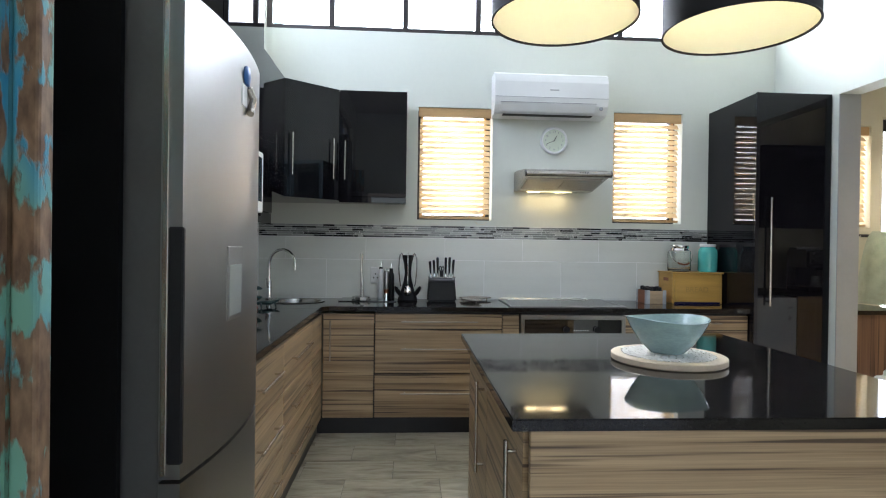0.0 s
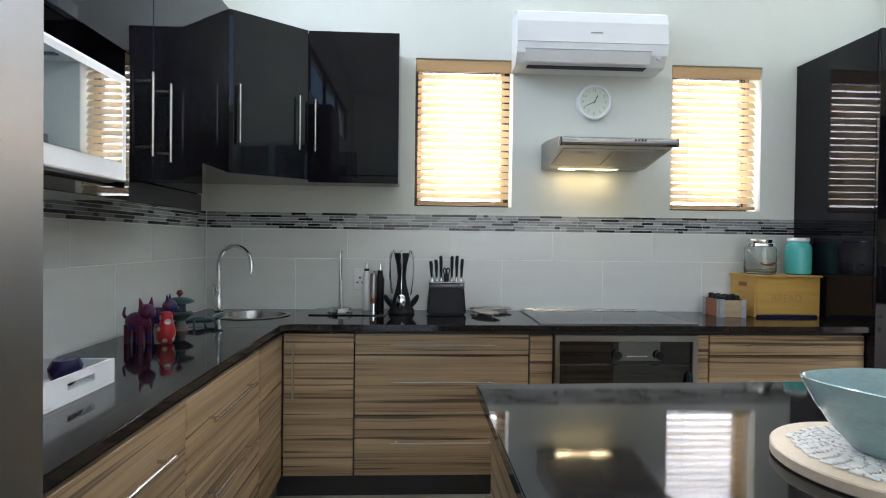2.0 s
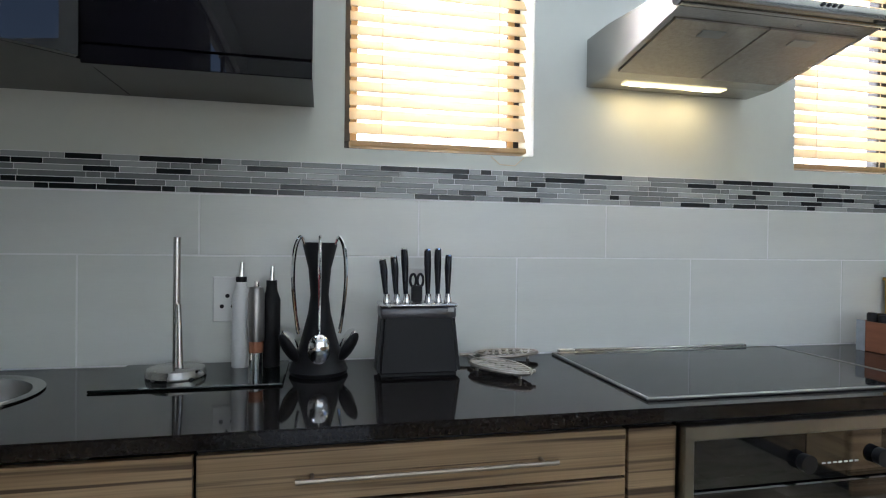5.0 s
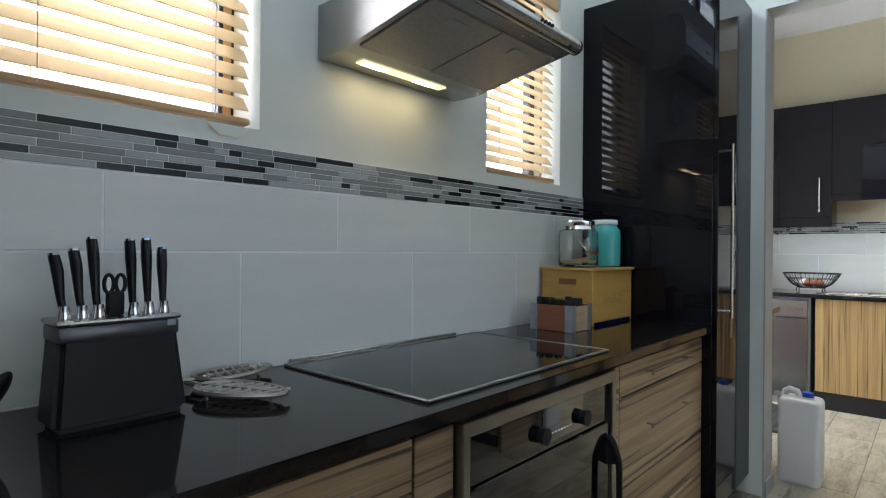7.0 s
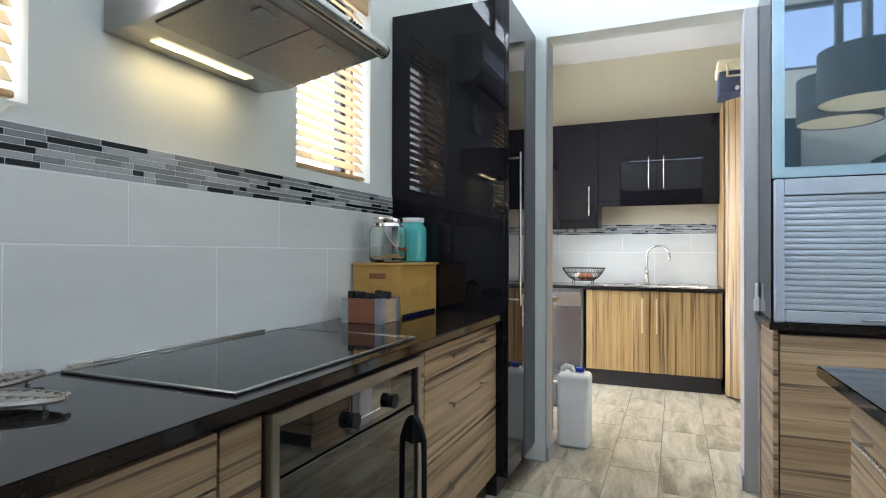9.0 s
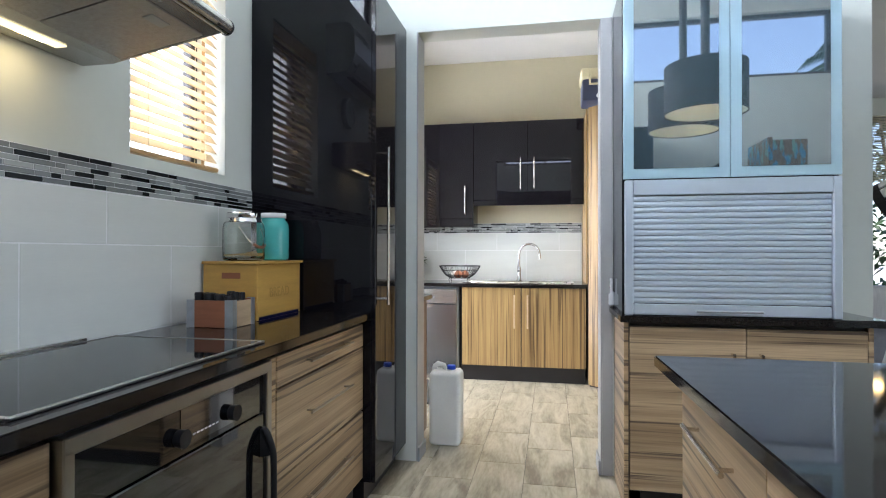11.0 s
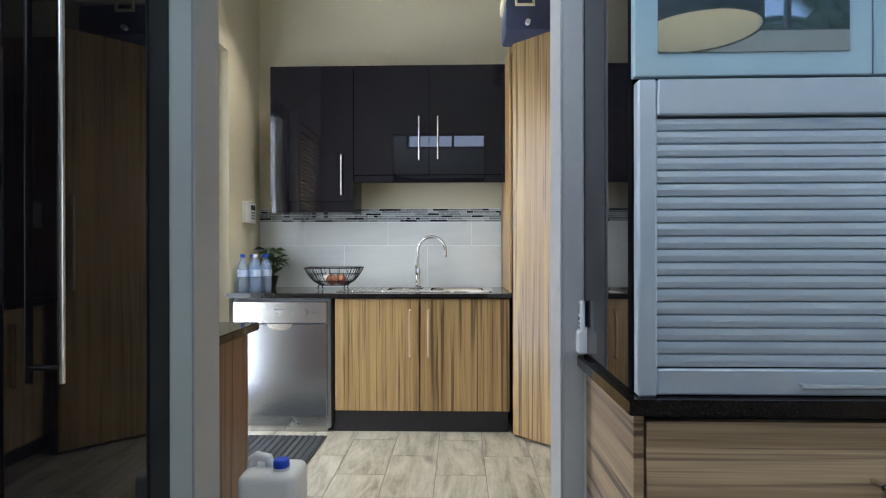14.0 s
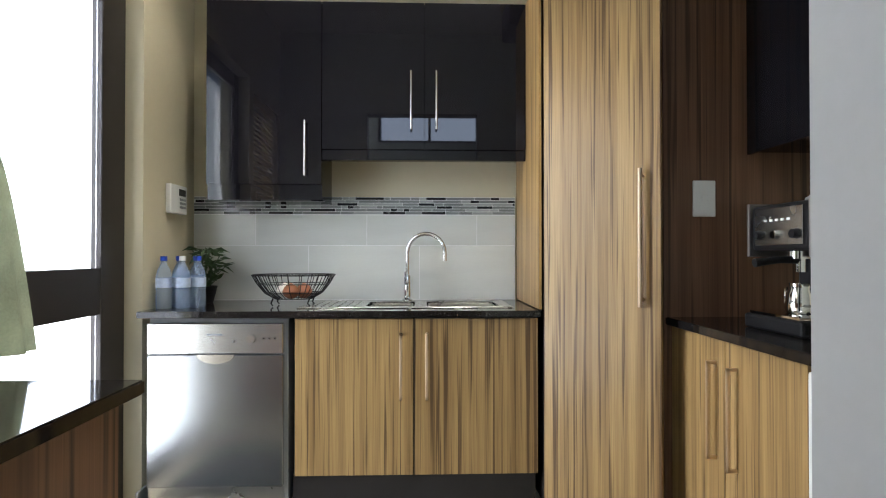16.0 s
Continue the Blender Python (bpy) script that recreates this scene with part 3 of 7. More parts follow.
uc = thing("corner_cabinet", (-0.51, YF, 0.12), "zebra-wood corner base cabinet with one narrow door", "cabinet", "kitchen base cabinets")
part("body", B(-0.668, -0.331, YF + 0.02, YB - 0.012, 0.121, 0.70), INSIDE, uc)
d = front_y(uc, "door", -0.688, -0.33, 0.12, 0.85)
bar(d, (-0.632, YF, 0.52), (-0.632, YF, 0.80), (0, -0.03, 0), PEWTERB, r=0.005)
drawer_unit_y(-0.33, 0.565, "wide three-drawer base cabinet in streaked zebra wood", hx=(-0.145, 0.39))
for x0, x1 in ((0.565, 0.69), (1.45, 1.515)):
    f = thing("filler_cabinet", ((x0 + x1) / 2, YF, 0.12), "narrow zebra-wood filler beside the oven", "cabinet", "kitchen base cabinets")
    part("body", B(x0 + 0.001, x1 - 0.001, YF + 0.02, YB - 0.012, 0.121, 0.868), INSIDE, f)
    front_y(f, "front_panel", x0, x1, 0.12, 0.85)
drawer_unit_y(1.515, 2.362, "wide three-drawer base cabinet in streaked zebra wood", levels=(0.12, 0.44, 0.74, 0.85), hx=(1.72, 2.15))

# oven
ov = thing("built_in_oven", (1.03, YF, 0.2), "built-in oven with black glass door and steel trim under the hob", "oven")
part("body", B(0.693, 1.442, YF + 0.01, YB - 0.03, 0.122, 0.866), INSIDE, ov)
bm = bmesh.new()
for q in ((0.693, 1.447, 0.815, 0.85), (0.693, 0.72, 0.2, 0.825), (1.417, 1.447, 0.2, 0.825)):
    bx(bm, q[0], q[1], YF - 0.022, YF + 0.01, q[2], q[3], 0.003)
part("trim", bm, mat("oven_trim", (0.3, 0.295, 0.28), 0.3, 1.0, 0.05), ov)
part("control_panel", B(0.72, 1.417, YF - 0.008, YF + 0.01, 0.70, 0.825), OVENG, ov)
part("display", B(1.03, 1.25, YF - 0.0095, YF - 0.008, 0.715, 0.815), mat("oven_steel_plate", (0.2, 0.205, 0.21), 0.05, 1.0, 0.04), ov)
for x in (1.02, 1.24):
    k = part("knob", rod(bmesh.new(), (x, YF - 0.009, 0.745), (x, YF - 0.03, 0.745), 0.02, 0.022, 28), BLACKP, ov, smooth=True)
    part("ring", lathe(bmesh.new(), (0, 0, 0), [(0.0222, 0), (0.0245, 0), (0.0245, 0.006), (0.0222, 0.006)]), CHROME, k).matrix_local = Matrix.Translation(
        Vector((x, YF - 0.024, 0.745)) - origin(ov)) @ pose(0, 0, 0, 90, 0, 0)
dr = part("oven_door", B(0.72, 1.417, YF - 0.014, YF + 0.01, 0.2, 0.695, 0.003), OVENG, ov)
bm = bmesh.new()
for i in range(7):
    bx(bm, 1.075 + i * 0.016, 1.085 + i * 0.016, YF - 0.0102, YF - 0.0096, 0.735, 0.739)
part("dial_marks", bm, WHITE, ov)
part("vent_grille", B(0.70, 1.417, YF - 0.004, YF + 0.01, 0.125, 0.195, 0.002), INSIDE, ov)
GX, GZ = 1.398, 0.653
bm = tube(bmesh.new(), [(GX, YF - 0.016, GZ), (GX, YF - 0.03, GZ - 0.015), (GX, YF - 0.048, GZ - 0.06), (GX, YF - 0.054, GZ - 0.11), (GX, YF - 0.054, GZ - 0.34), (GX, YF - 0.048, GZ - 0.39), (GX, YF - 0.016, GZ - 0.44)], [0.009, 0.012, 0.011, 0.0095, 0.0095, 0.011, 0.009], 12, 4)
prism(bm, [(YF - 0.014, GZ), (YF - 0.03, GZ - 0.012), (YF - 0.052, GZ - 0.075), (YF - 0.014, GZ - 0.085)], "x", GX - 0.009, GX + 0.009)
part("safety_handle", bm, BLACKP, ov, "black curved grip", True)

# left run of drawers
XF = -0.69


def drawer_unit_x(y0, y1, label, levels=(0.12, 0.43, 0.74, 0.85), handles=True):
    u = thing("drawer_cabinet", (XF, (y0 + y1) / 2, 0.12), label, "cabinet", "kitchen base cabinets")
    part("body", B(XL + 0.012, XF - 0.02, y0 + 0.001, y1 - 0.001, 0.121, 0.868), INSIDE, u)
    for a, b in zip(levels, levels[1:]):
        d = front_x(u, "drawer", y0, y1, a, b, XF)
        if handles:
            z = (a + b) / 2 + 0.01
            bar(d, (XF, y0 + 0.15, z), (XF, y1 - 0.15, z), (0.032, 0, 0), r=0.0065)
    return u


LV = (0.12, 0.36, 0.61, 0.85)
drawer_unit_x(1.93, 2.58, "three-drawer zebra-wood base cabinet beside the fridge", LV)
drawer_unit_x(2.58, 3.35, "three-drawer zebra-wood base cabinet", LV)
drawer_unit_x(3.35, 3.755, "zebra-wood corner base cabinet without handles", LV, False)
solo("plinth", prism(bmesh.new(), [(-0.74, 1.93), (-0.725, 1.93), (-0.725, 3.81), (2.362, 3.81), (2.362, 3.825), (-0.74, 3.825)], "z", 0, 0.119), DARK,
     (0.5, 3.8, 0), "dark kickboard below the base cabinets", "plinth")


def worktop(name, outline, z0, z1, label):
    cx, cy = sum(p[0] for p in outline) / len(outline), sum(p[1] for p in outline) / len(outline)
    return slab(thing(name, (cx, cy, z0), label, "worktop"), outline, z0, z1)


def carve(ob, cutters):
    """Cut closed shapes out of a mesh for good."""
    for c in cutters:
        me = bpy.data.meshes.new("cutter")
        bmesh.ops.recalc_face_normals(c, faces=c.faces[:])
        c.to_mesh(me)
        c.free()
        cut = new("cutter", me)
        bpy.context.view_layer.update()
        cut.matrix_world = Matrix.Identity(4)
        mod = ob.modifiers.new("cut", "BOOLEAN")
        mod.operation, mod.object, mod.solver = "DIFFERENCE", cut, "EXACT"
        bpy.context.view_layer.update()
        done = bpy.data.meshes.new_from_object(ob.evaluated_get(bpy.context.evaluated_depsgraph_get()))
        ob.modifiers.clear()
        ob.data = done
        bpy.data.objects.remove(cut)


def slab(parent, outline, z0=0.869, z1=0.90):
    bm = prism(bmesh.new(), outline, "z", z0, z1)
    es = [e for e in bm.edges if abs(e.verts[0].co.z - e.verts[1].co.z) < 1e-6]
    bmesh.ops.bevel(bm, geom=es, offset=0.003, segments=2, affect="EDGES")
    return part("slab", bm, GRAN, parent)


wt = thing("worktop", (0.5, 4.0, 0.869), "polished black granite worktop running round the corner", "worktop")
back_slab = slab(wt, [(XL + 0.01, 3.602), (-0.683, 3.602), (-0.683, 3.68), (-0.641, 3.722), (2.362, 3.722), (2.362, YB - 0.01), (XL + 0.01, YB - 0.01)])
slab(wt, [(XL + 0.01, 1.90), (-0.675, 1.90), (-0.683, 3.60), (XL + 0.01, 3.60)])
carve(back_slab, [rod(bmesh.new(), (-0.93, 4.06, 0.80), (-0.93, 4.06, 1.0), 0.188, seg=48)])

# hob
hb = thing("ceramic_hob", (1.04, 4.04, 0.9), "black ceramic glass hob with a steel rim set on the worktop", "hob")
part("glass", B(0.632, 1.455, 3.782, 4.305, 0.9005, 0.906, 0.002), HOBG, hb)
bm = bmesh.new()
for q in ((0.622, 1.465, 3.772, 3.782), (0.622, 1.465, 4.305, 4.312), (0.622, 0.632, 3.782, 4.305), (1.455, 1.465, 3.782, 4.305)):
    bx(bm, *q, 0.9005, 0.908, 0.002)
part("rim", bm, bpy.data.materials["oven_trim"], hb)
part("rear_strip", B(0.65, 1.35, 4.314, 4.332, 0.9005, 0.915, 0.002), STEEL, hb)

# extractor hood
HOOD = brushed("hood_steel", (0.36, 0.345, 0.325), 0.26, "x")
FILT = mat("filter_mesh", (0.34, 0.31, 0.28), 0.34, 1.0, 0.15, 80, 0.8, 260)
hd = thing("extractor_hood", (1.05, 4.34, 1.77), "slim stainless steel extractor hood with its light on", "hood")
part("body", prism(bmesh.new(), [(4.336, 1.77), (4.336, 1.925), (4.20, 1.925), (3.92, 1.90), (3.855, 1.882), (3.855, 1.838), (4.225, 1.77)], "x", 0.742, 1.348), HOOD, hd)
part("front_bar", rod(bmesh.new(), (0.736, 3.845, 1.86), (1.36, 3.845, 1.86), 0.023, seg=24), HOOD, hd, "rounded front edge", True)
for x in (0.732, 1.36):
    part("end_cap", rod(bmesh.new(), (x, 3.845, 1.86), (x + 0.005, 3.845, 1.86), 0.0245, seg=24), BLACKP, hd, smooth=True)
part("pull_tab", B(1.3, 1.35, 3.822, 3.832, 1.838, 1.842), BLACKP, hd)
slope = (1.838 - 1.77) / (4.225 - 3.855)
zf = lambda y: 1.77 + (4.225 - y) * slope
for x0, x1 in ((0.765, 1.042), (1.048, 1.325)):
    f = part("filter", prism(bmesh.new(), [(4.175, zf(4.175) - 0.0005), (4.175, zf(4.175) - 0.0045), (3.9, zf(3.9) - 0.0045), (3.9, zf(3.9) - 0.0005)], "x", x0, x1), FILT, hd)
    xm = (x0 + x1) / 2
    part("filter_latch", prism(bmesh.new(), [(3.96, zf(3.96) - 0.0046), (3.96, zf(3.96) - 0.007), (3.93, zf(3.93) - 0.007), (3.93, zf(3.93) - 0.0046)], "x", xm - 0.035, xm + 0.035), GREYP, f)
LENS = glow("lamp_cover", (0.85, 0.75, 0.4), 0.5)
cover = part("light_cover", B(0.83, 1.19, 4.235, 4.272, 1.7655, 1.7695), LENS, hd, "frosted lamp cover")
for x0 in (0.845, 1.06):
    part("lamp_glow", B(x0, x0 + 0.085, 4.24, 4.267, 1.7638, 1.7653, 0.0005), STRIP, cover, "glowing warm lamp")
bm = bmesh.new()
for i in range(14):
    bx(bm, 0.94 + i * 0.015, 0.948 + i * 0.015, 3.975, 3.982, 1.903, 1.908)
part("vent_slots", bm, BLACKP, hd)
for i in range(4):
    part("button", rod(bmesh.new(), (1.13 + 0.018 * i, 3.824, 1.868), (1.13 + 0.018 * i, 3.819, 1.869), 0.005), BLACKP, hd)

# air conditioner
ac = thing("air_conditioner", (1.0, YB, 2.360), "white wall-mounted air conditioner above the hood", "air conditioner")
prof = [(YB - 0.001, 2.360), (YB - 0.001, 2.690), (4.2, 2.690), (4.165, 2.670), (4.145, 2.610), (4.14, 2.490), (4.155, 2.430), (4.2, 2.370)]
part("body", prism(bmesh.new(), prof, "x", 0.55, 1.445), WHITE, ac)
part("flap", prism(bmesh.new(), [(4.151, 2.445), (4.143, 2.444), (4.178, 2.382), (4.186, 2.386)], "x", 0.60, 1.345), WHITE, ac)
bm = bmesh.new()
bx(bm, 0.552, 1.443, 4.139, 4.143, 2.488, 2.491)
bx(bm, 0.595, 1.35, 4.146, 4.16, 2.448, 2.452)
part("seam", bm, GREYP, ac)
part("badge", B(0.98, 1.05, 4.138, 4.141, 2.545, 2.551), GREYP, ac)
part("air_slot", B(0.62, 1.33, 4.19, 4.24, 2.361, 2.367), BLACKP, ac)
part("panel_mark", rod(bmesh.new(), (1.39, 4.158, 2.415), (1.39, 4.152, 2.417), 0.016, seg=20), GREYP, ac)

# clock
ck = thing("wall_clock", (1.062, YB, 2.08), "round white wall clock with a pale green face", "clock")
rim = lathe(bmesh.new(), (0, 0, 0), [(0.0, 0), (0.11, 0), (0.112, 0.02), (0.104, 0.036), (0.092, 0.036), (0.09, 0.026), (0.0, 0.026)], 48)
bmesh.ops.rotate(rim, verts=rim.verts[:], matrix=Matrix.Rotation(radians(90), 3, "X"))
bmesh.ops.translate(rim, verts=rim.verts[:], vec=(1.062, YB - 0.001, 2.19))
part("case", rim, WHITE, ck, smooth=True)
part("dial", rod(bmesh.new(), (1.062, YB - 0.026, 2.19), (1.062, YB - 0.0285, 2.19), 0.09, seg=40), mat("clock_dial", (0.62, 0.68, 0.56), 0.4, var=0.06), ck)


def words(parent, text, size, m, material, name="numeral", depth=0.0006):
    cu = bpy.data.curves.new(name, "FONT")
    cu.body, cu.size, cu.align_x, cu.align_y, cu.extrude = text, size, "CENTER", "CENTER", depth
    tmp = bpy.data.objects.new(name, cu)
    me = bpy.data.meshes.new_from_object(tmp)
    bpy.data.objects.remove(tmp)
    bpy.data.curves.remove(cu)
    me.materials.append(material)
    ob = new(name, me)
    ob.parent = parent
    ob.matrix_local = Matrix.Translation(-origin(parent)) @ m
    return ob


for h in range(1, 13):
    a = radians(90 - 30 * h)
    words(ck, str(h), 0.025, pose(1.062 + 0.07 * math.cos(a), YB - 0.0292, 2.19 + 0.07 * math.sin(a), 90, 0, 0), GREYP)
for a, ln, w in ((62, 0.045, 0.005), (205, 0.062, 0.0035)):
    bm = B(-0.01, ln, -0.001, 0.001, -w / 2, w / 2)
    bmesh.ops.rotate(bm, verts=bm.verts[:], matrix=Matrix.Rotation(radians(-a), 3, "Y"))
    bmesh.ops.translate(bm, verts=bm.verts[:], vec=(1.062, YB - 0.0315, 2.19))
    part("clock_pointer", bm, BLACKP, ck)

# ---- wall cabinets, black gloss ----
ZU0, ZU1 = 1.65, 2.455


def gloss_door_y(u, x0, x1, z0, z1, y):
    return part("door", B(x0 + 0.0015, x1 - 0.0015, y, y + 0.02, z0, z1, 0.0015), GLOSS, u)


ur = thing("wall_cabinet", (-0.365, 4.0, ZU0), "black high-gloss wall cabinet with one door", "cabinet", "black gloss wall cabinets")
part("body", B(-0.62, -0.127, 4.022, YB - 0.002, ZU0, ZU1), GLOSS, ur)
d = gloss_door_y(ur, -0.62, -0.125, ZU0 + 0.03, ZU1 + 0.004, 4.0)
bar(d, (-0.575, 4.0, 1.80), (-0.575, 4.0, 2.08), (0, -0.03, 0), r=0.006)
part("light_rail", B(-0.618, -0.127, 4.0, 4.03, ZU0 - 0.015, ZU0 + 0.027, 0.002), GLOSS, ur)
ud = thing("wall_cabinet", (-0.9, 3.95, ZU0), "black high-gloss diagonal corner wall cabinet", "cabinet", "black gloss wall cabinets")
part("body", prism(bmesh.new(), [(XL + 0.002, YB - 0.002), (XL + 0.002, 3.402), (-0.957, 3.402), (-0.957, 3.735), (-0.98, 3.742), (-0.622, 4.03), (-0.622, YB - 0.002)], "z", ZU0, ZU1), GLOSS, ud)
p0, p1 = Vector((-0.957, 3.738, 0)), Vector((-0.622, 4.0, 0))
dd = (p1 - p0).normalized()
nn = Vector((dd.y, -dd.x, 0))
pts = [p0, p1, p1 - nn * 0.018, p0 - nn * 0.018]
d = part("door", prism(bmesh.new(), [(p.x, p.y) for p in pts], "z", ZU0, ZU1 + 0.004), GLOSS, ud)
for h in (p0 + dd * 0.045, p1 - dd * 0.06):
    bar(d, (h.x, h.y, 1.80), (h.x, h.y, 2.09), nn * 0.03, r=0.006)
XU = -0.955
ul = thing("wall_cabinet", (XU, 2.94, 1.47), "black high-gloss double-door wall cabinet", "cabinet", "black gloss wall cabinets")
part("body", B(XL + 0.002, XU - 0.02, 2.364, 3.40, 1.47, ZU1), GLOSS, ul)
for y0, y1, hy in ((2.48, 2.94, 2.87), (2.94, 3.40, 3.01)):
    d = part("door", B(XU - 0.019, XU, y0 + 0.0015, y1 - 0.0015, 1.515, ZU1 + 0.004, 0.0015), GLOSS, ul)
    bar(d, (XU, hy, 1.60), (XU, hy, 1.885), (0.03, 0, 0), r=0.006)
part("light_rail", B(XU - 0.03, XU - 0.004, 2.366, 3.398, 1.44, 1.512, 0.002), GLOSS, ul)
XM = -0.745
um = thing("wall_cabinet", (XM, 2.1, 1.78), "deep black gloss flap cabinet above the microwave", "cabinet", "black gloss wall cabinets")
part("body", B(XL + 0.002, XM - 0.02, 1.88, 2.358, 1.78, ZU1), GLOSS, um)
part("door", B(XM - 0.019, XM, 1.8815, 2.3585, 1.782, ZU1 + 0.004, 0.0015), GLOSS, um)
part("niche_shelf", B(XL + 0.002, XM, 1.88, 2.36, 1.415, 1.445, 0.002), GLOSS, um)
part("niche_side", B(XL + 0.002, XM, 2.338, 2.36, 1.4455, 1.779), GLOSS, um)
part("niche_side", B(XL + 0.002, XM, 1.88, 1.9, 1.4455, 1.779), GLOSS, um)
mw = thing("microwave_oven", (-0.95, 2.12, 1.4455), "white microwave oven with a mirrored door in the wall niche", "microwave")
part("body", B(-1.2, XM - 0.012, 1.905, 2.325, 1.4555, 1.715, 0.006), WHITE, mw)
door = part("door_frame", B(XM - 0.011, XM + 0.012, 1.905, 2.325, 1.457, 1.714, 0.006, 2), WHITE, mw)
part("door_window", B(XM + 0.0115, XM + 0.0135, 1.93, 2.3, 1.502, 1.69), SMOKE, door, "dark mirrored glass")
for y in (1.95, 2.28):
    for x in (-1.15, -0.82):
        part("foot", rod(bmesh.new(), (x, y, 1.4453), (x, y, 1.456), 0.014, seg=12), BLACKP, mw)

# ---- tall cupboard by the doorway ----
tc_ = thing("tall_cupboard", (2.6, 3.70, 0), "floor-to-head black high-gloss tall cupboard", "cupboard")
part("body", B(2.365, 2.925, 3.722, YB - 0.002, 0.10, 2.45, 0.0015), GLOSS, tc_)
part("plinth", B(2.375, 2.92, 3.76, YB - 0.01, 0, 0.099), DARK, tc_)
d = part("door", B(2.365, 2.925, 3.70, 3.72, 0.10, 2.453, 0.0015), GLOSS, tc_)
bar(d, (2.463, 3.70, 0.93), (2.463, 3.70, 1.70), (0, -0.032, 0), r=0.007)

# ---- island ----
IX0, IX1, IY0, IY1 = 0.16, 1.478, 1.22, 2.575
isl = thing("kitchen_island", (0.83, 1.94, 0), "zebra-wood kitchen island with drawers and a dark kickboard", "island")
part("body", B(IX0 + 0.06, IX1 - 0.05, IY0 + 0.04, IY1 - 0.05, 0.10, 0.868), INSIDE, isl)
part("kickboard", B(IX0 + 0.09, IX1 - 0.09, IY0 + 0.07, IY1 - 0.09, 0, 0.099), DARK, isl)
part("end_panel", B(IX0 + 0.05, IX1 - 0.04, IY0 + 0.018, IY0 + 0.038, 0.02, 0.866, 0.0015), ZH, isl)
for z0, z1 in ((0.10, 0.36), (0.36, 0.61), (0.61, 0.866)):
    for x0, x1 in ((IX0 + 0.06, 0.835), (0.835, IX1 - 0.05)):
        d = part("drawer", B(x0 + 0.0015, x1 - 0.0015, IY1 - 0.048, IY1 - 0.03, z0, z1 - 0.003, 0.0012), ZH, isl)
        bar(d, (x0 + 0.14, IY1 - 0.03, z1 - 0.1), (x1 - 0.14, IY1 - 0.03, z1 - 0.1), (0, 0.03, 0), r=0.006)
for y0, y1 in ((IY0 + 0.06, 1.93), (1.93, IY1 - 0.055)):
    d = part("door", B(IX0 + 0.04, IX0 + 0.058, y0 + 0.0015, y1 - 0.0015, 0.10, 0.862, 0.0012), ZH, isl)
    bar(d, (IX0 + 0.04, y0 + 0.08, 0.45), (IX0 + 0.04, y0 + 0.08, 0.80), (-0.03, 0, 0), r=0.007)
for z0, z1 in ((0.10, 0.36), (0.36, 0.61), (0.61, 0.862)):
    d = part("drawer", B(IX1 - 0.048, IX1 - 0.03, 1.95, IY1 - 0.055, z0, z1 - 0.003, 0.0012), ZH, isl)
    bar(d, (IX1 - 0.03, 2.10, z1 - 0.07), (IX1 - 0.03, 2.40, z1 - 0.07), (0.03, 0, 0), r=0.006)
    d = part("drawer", B(IX1 - 0.048, IX1 - 0.03, IY0 + 0.06, 1.947, z0, z1 - 0.003, 0.0012), ZH, isl)
    bar(d, (IX1 - 0.03, 1.45, z1 - 0.07), (IX1 - 0.03, 1.8, z1 - 0.07), (0.03, 0, 0), r=0.006)
worktop("island_worktop", [(IX0, IY0), (IX1, IY0), (IX1, 2.607), (IX0, 2.562)], 0.869, 0.90, "polished black granite island top")

CB = (0.89, 1.93)
sb = thing("round_board", (CB[0], CB[1], 0.9), "round pale serving board with a white shell-chip top", "board")
part("disc", lathe(bmesh.new(), (*CB, 0.9005), [(0.203, 0), (0.208, 0.004), (0.208, 0.022), (0.205, 0.025)], 48), BOARD, sb, smooth=True)
rnd = random.Random(3)
me = mesh_of("shell_chip", B(-0.011, 0.011, -0.006, 0.006, 0, 0.004, 0.0012), SHELL, (0, 0, 0), False)
chips = 0
for i in range(17):
    for k in range(max(1, int(2 * math.pi * 0.0115 * i / 0.025))):
        r_, a_ = 0.0115 * i, k * 2 * math.pi / max(1, int(2 * math.pi * 0.0115 * i / 0.025)) + i
        if chips < 290 and r_ > 0.03:
            s = new("shell_chip", me)
            s.parent = sb
            s.location = (r_ * math.cos(a_), r_ * math.sin(a_), 0.0254)
            s.rotation_euler = (rnd.uniform(-0.1, 0.1), rnd.uniform(-0.1, 0.1), a_ + 1.57 + rnd.uniform(-0.5, 0.5))
            chips += 1
prof = [(0.0, 0.0), (0.062, 0.0), (0.068, 0.006), (0.10, 0.04), (0.13, 0.085), (0.148, 0.122), (0.152, 0.13), (0.147, 0.131), (0.140, 0.12),
        (0.122, 0.085), (0.092, 0.042), (0.055, 0.014), (0.0, 0.012)]
bm = lathe(bmesh.new(), (CB[0], CB[1] + 0.01, 0.931), prof, 56)
for v in bm.verts:
    a = math.atan2(v.co.y - CB[1], v.co.x - CB[0])
    if v.co.z > 0.98:
        v.co.z += 0.006 * math.sin(a * 2 + 1.0) * (v.co.z - 0.98) / 0.08
bmesh.ops.recalc_face_normals(bm, faces=bm.faces[:])
solo("bowl", bm, BOWL, (CB[0], CB[1], 0.931), "cloudy turquoise resin bowl standing on the round board", "bowl", smooth=True)

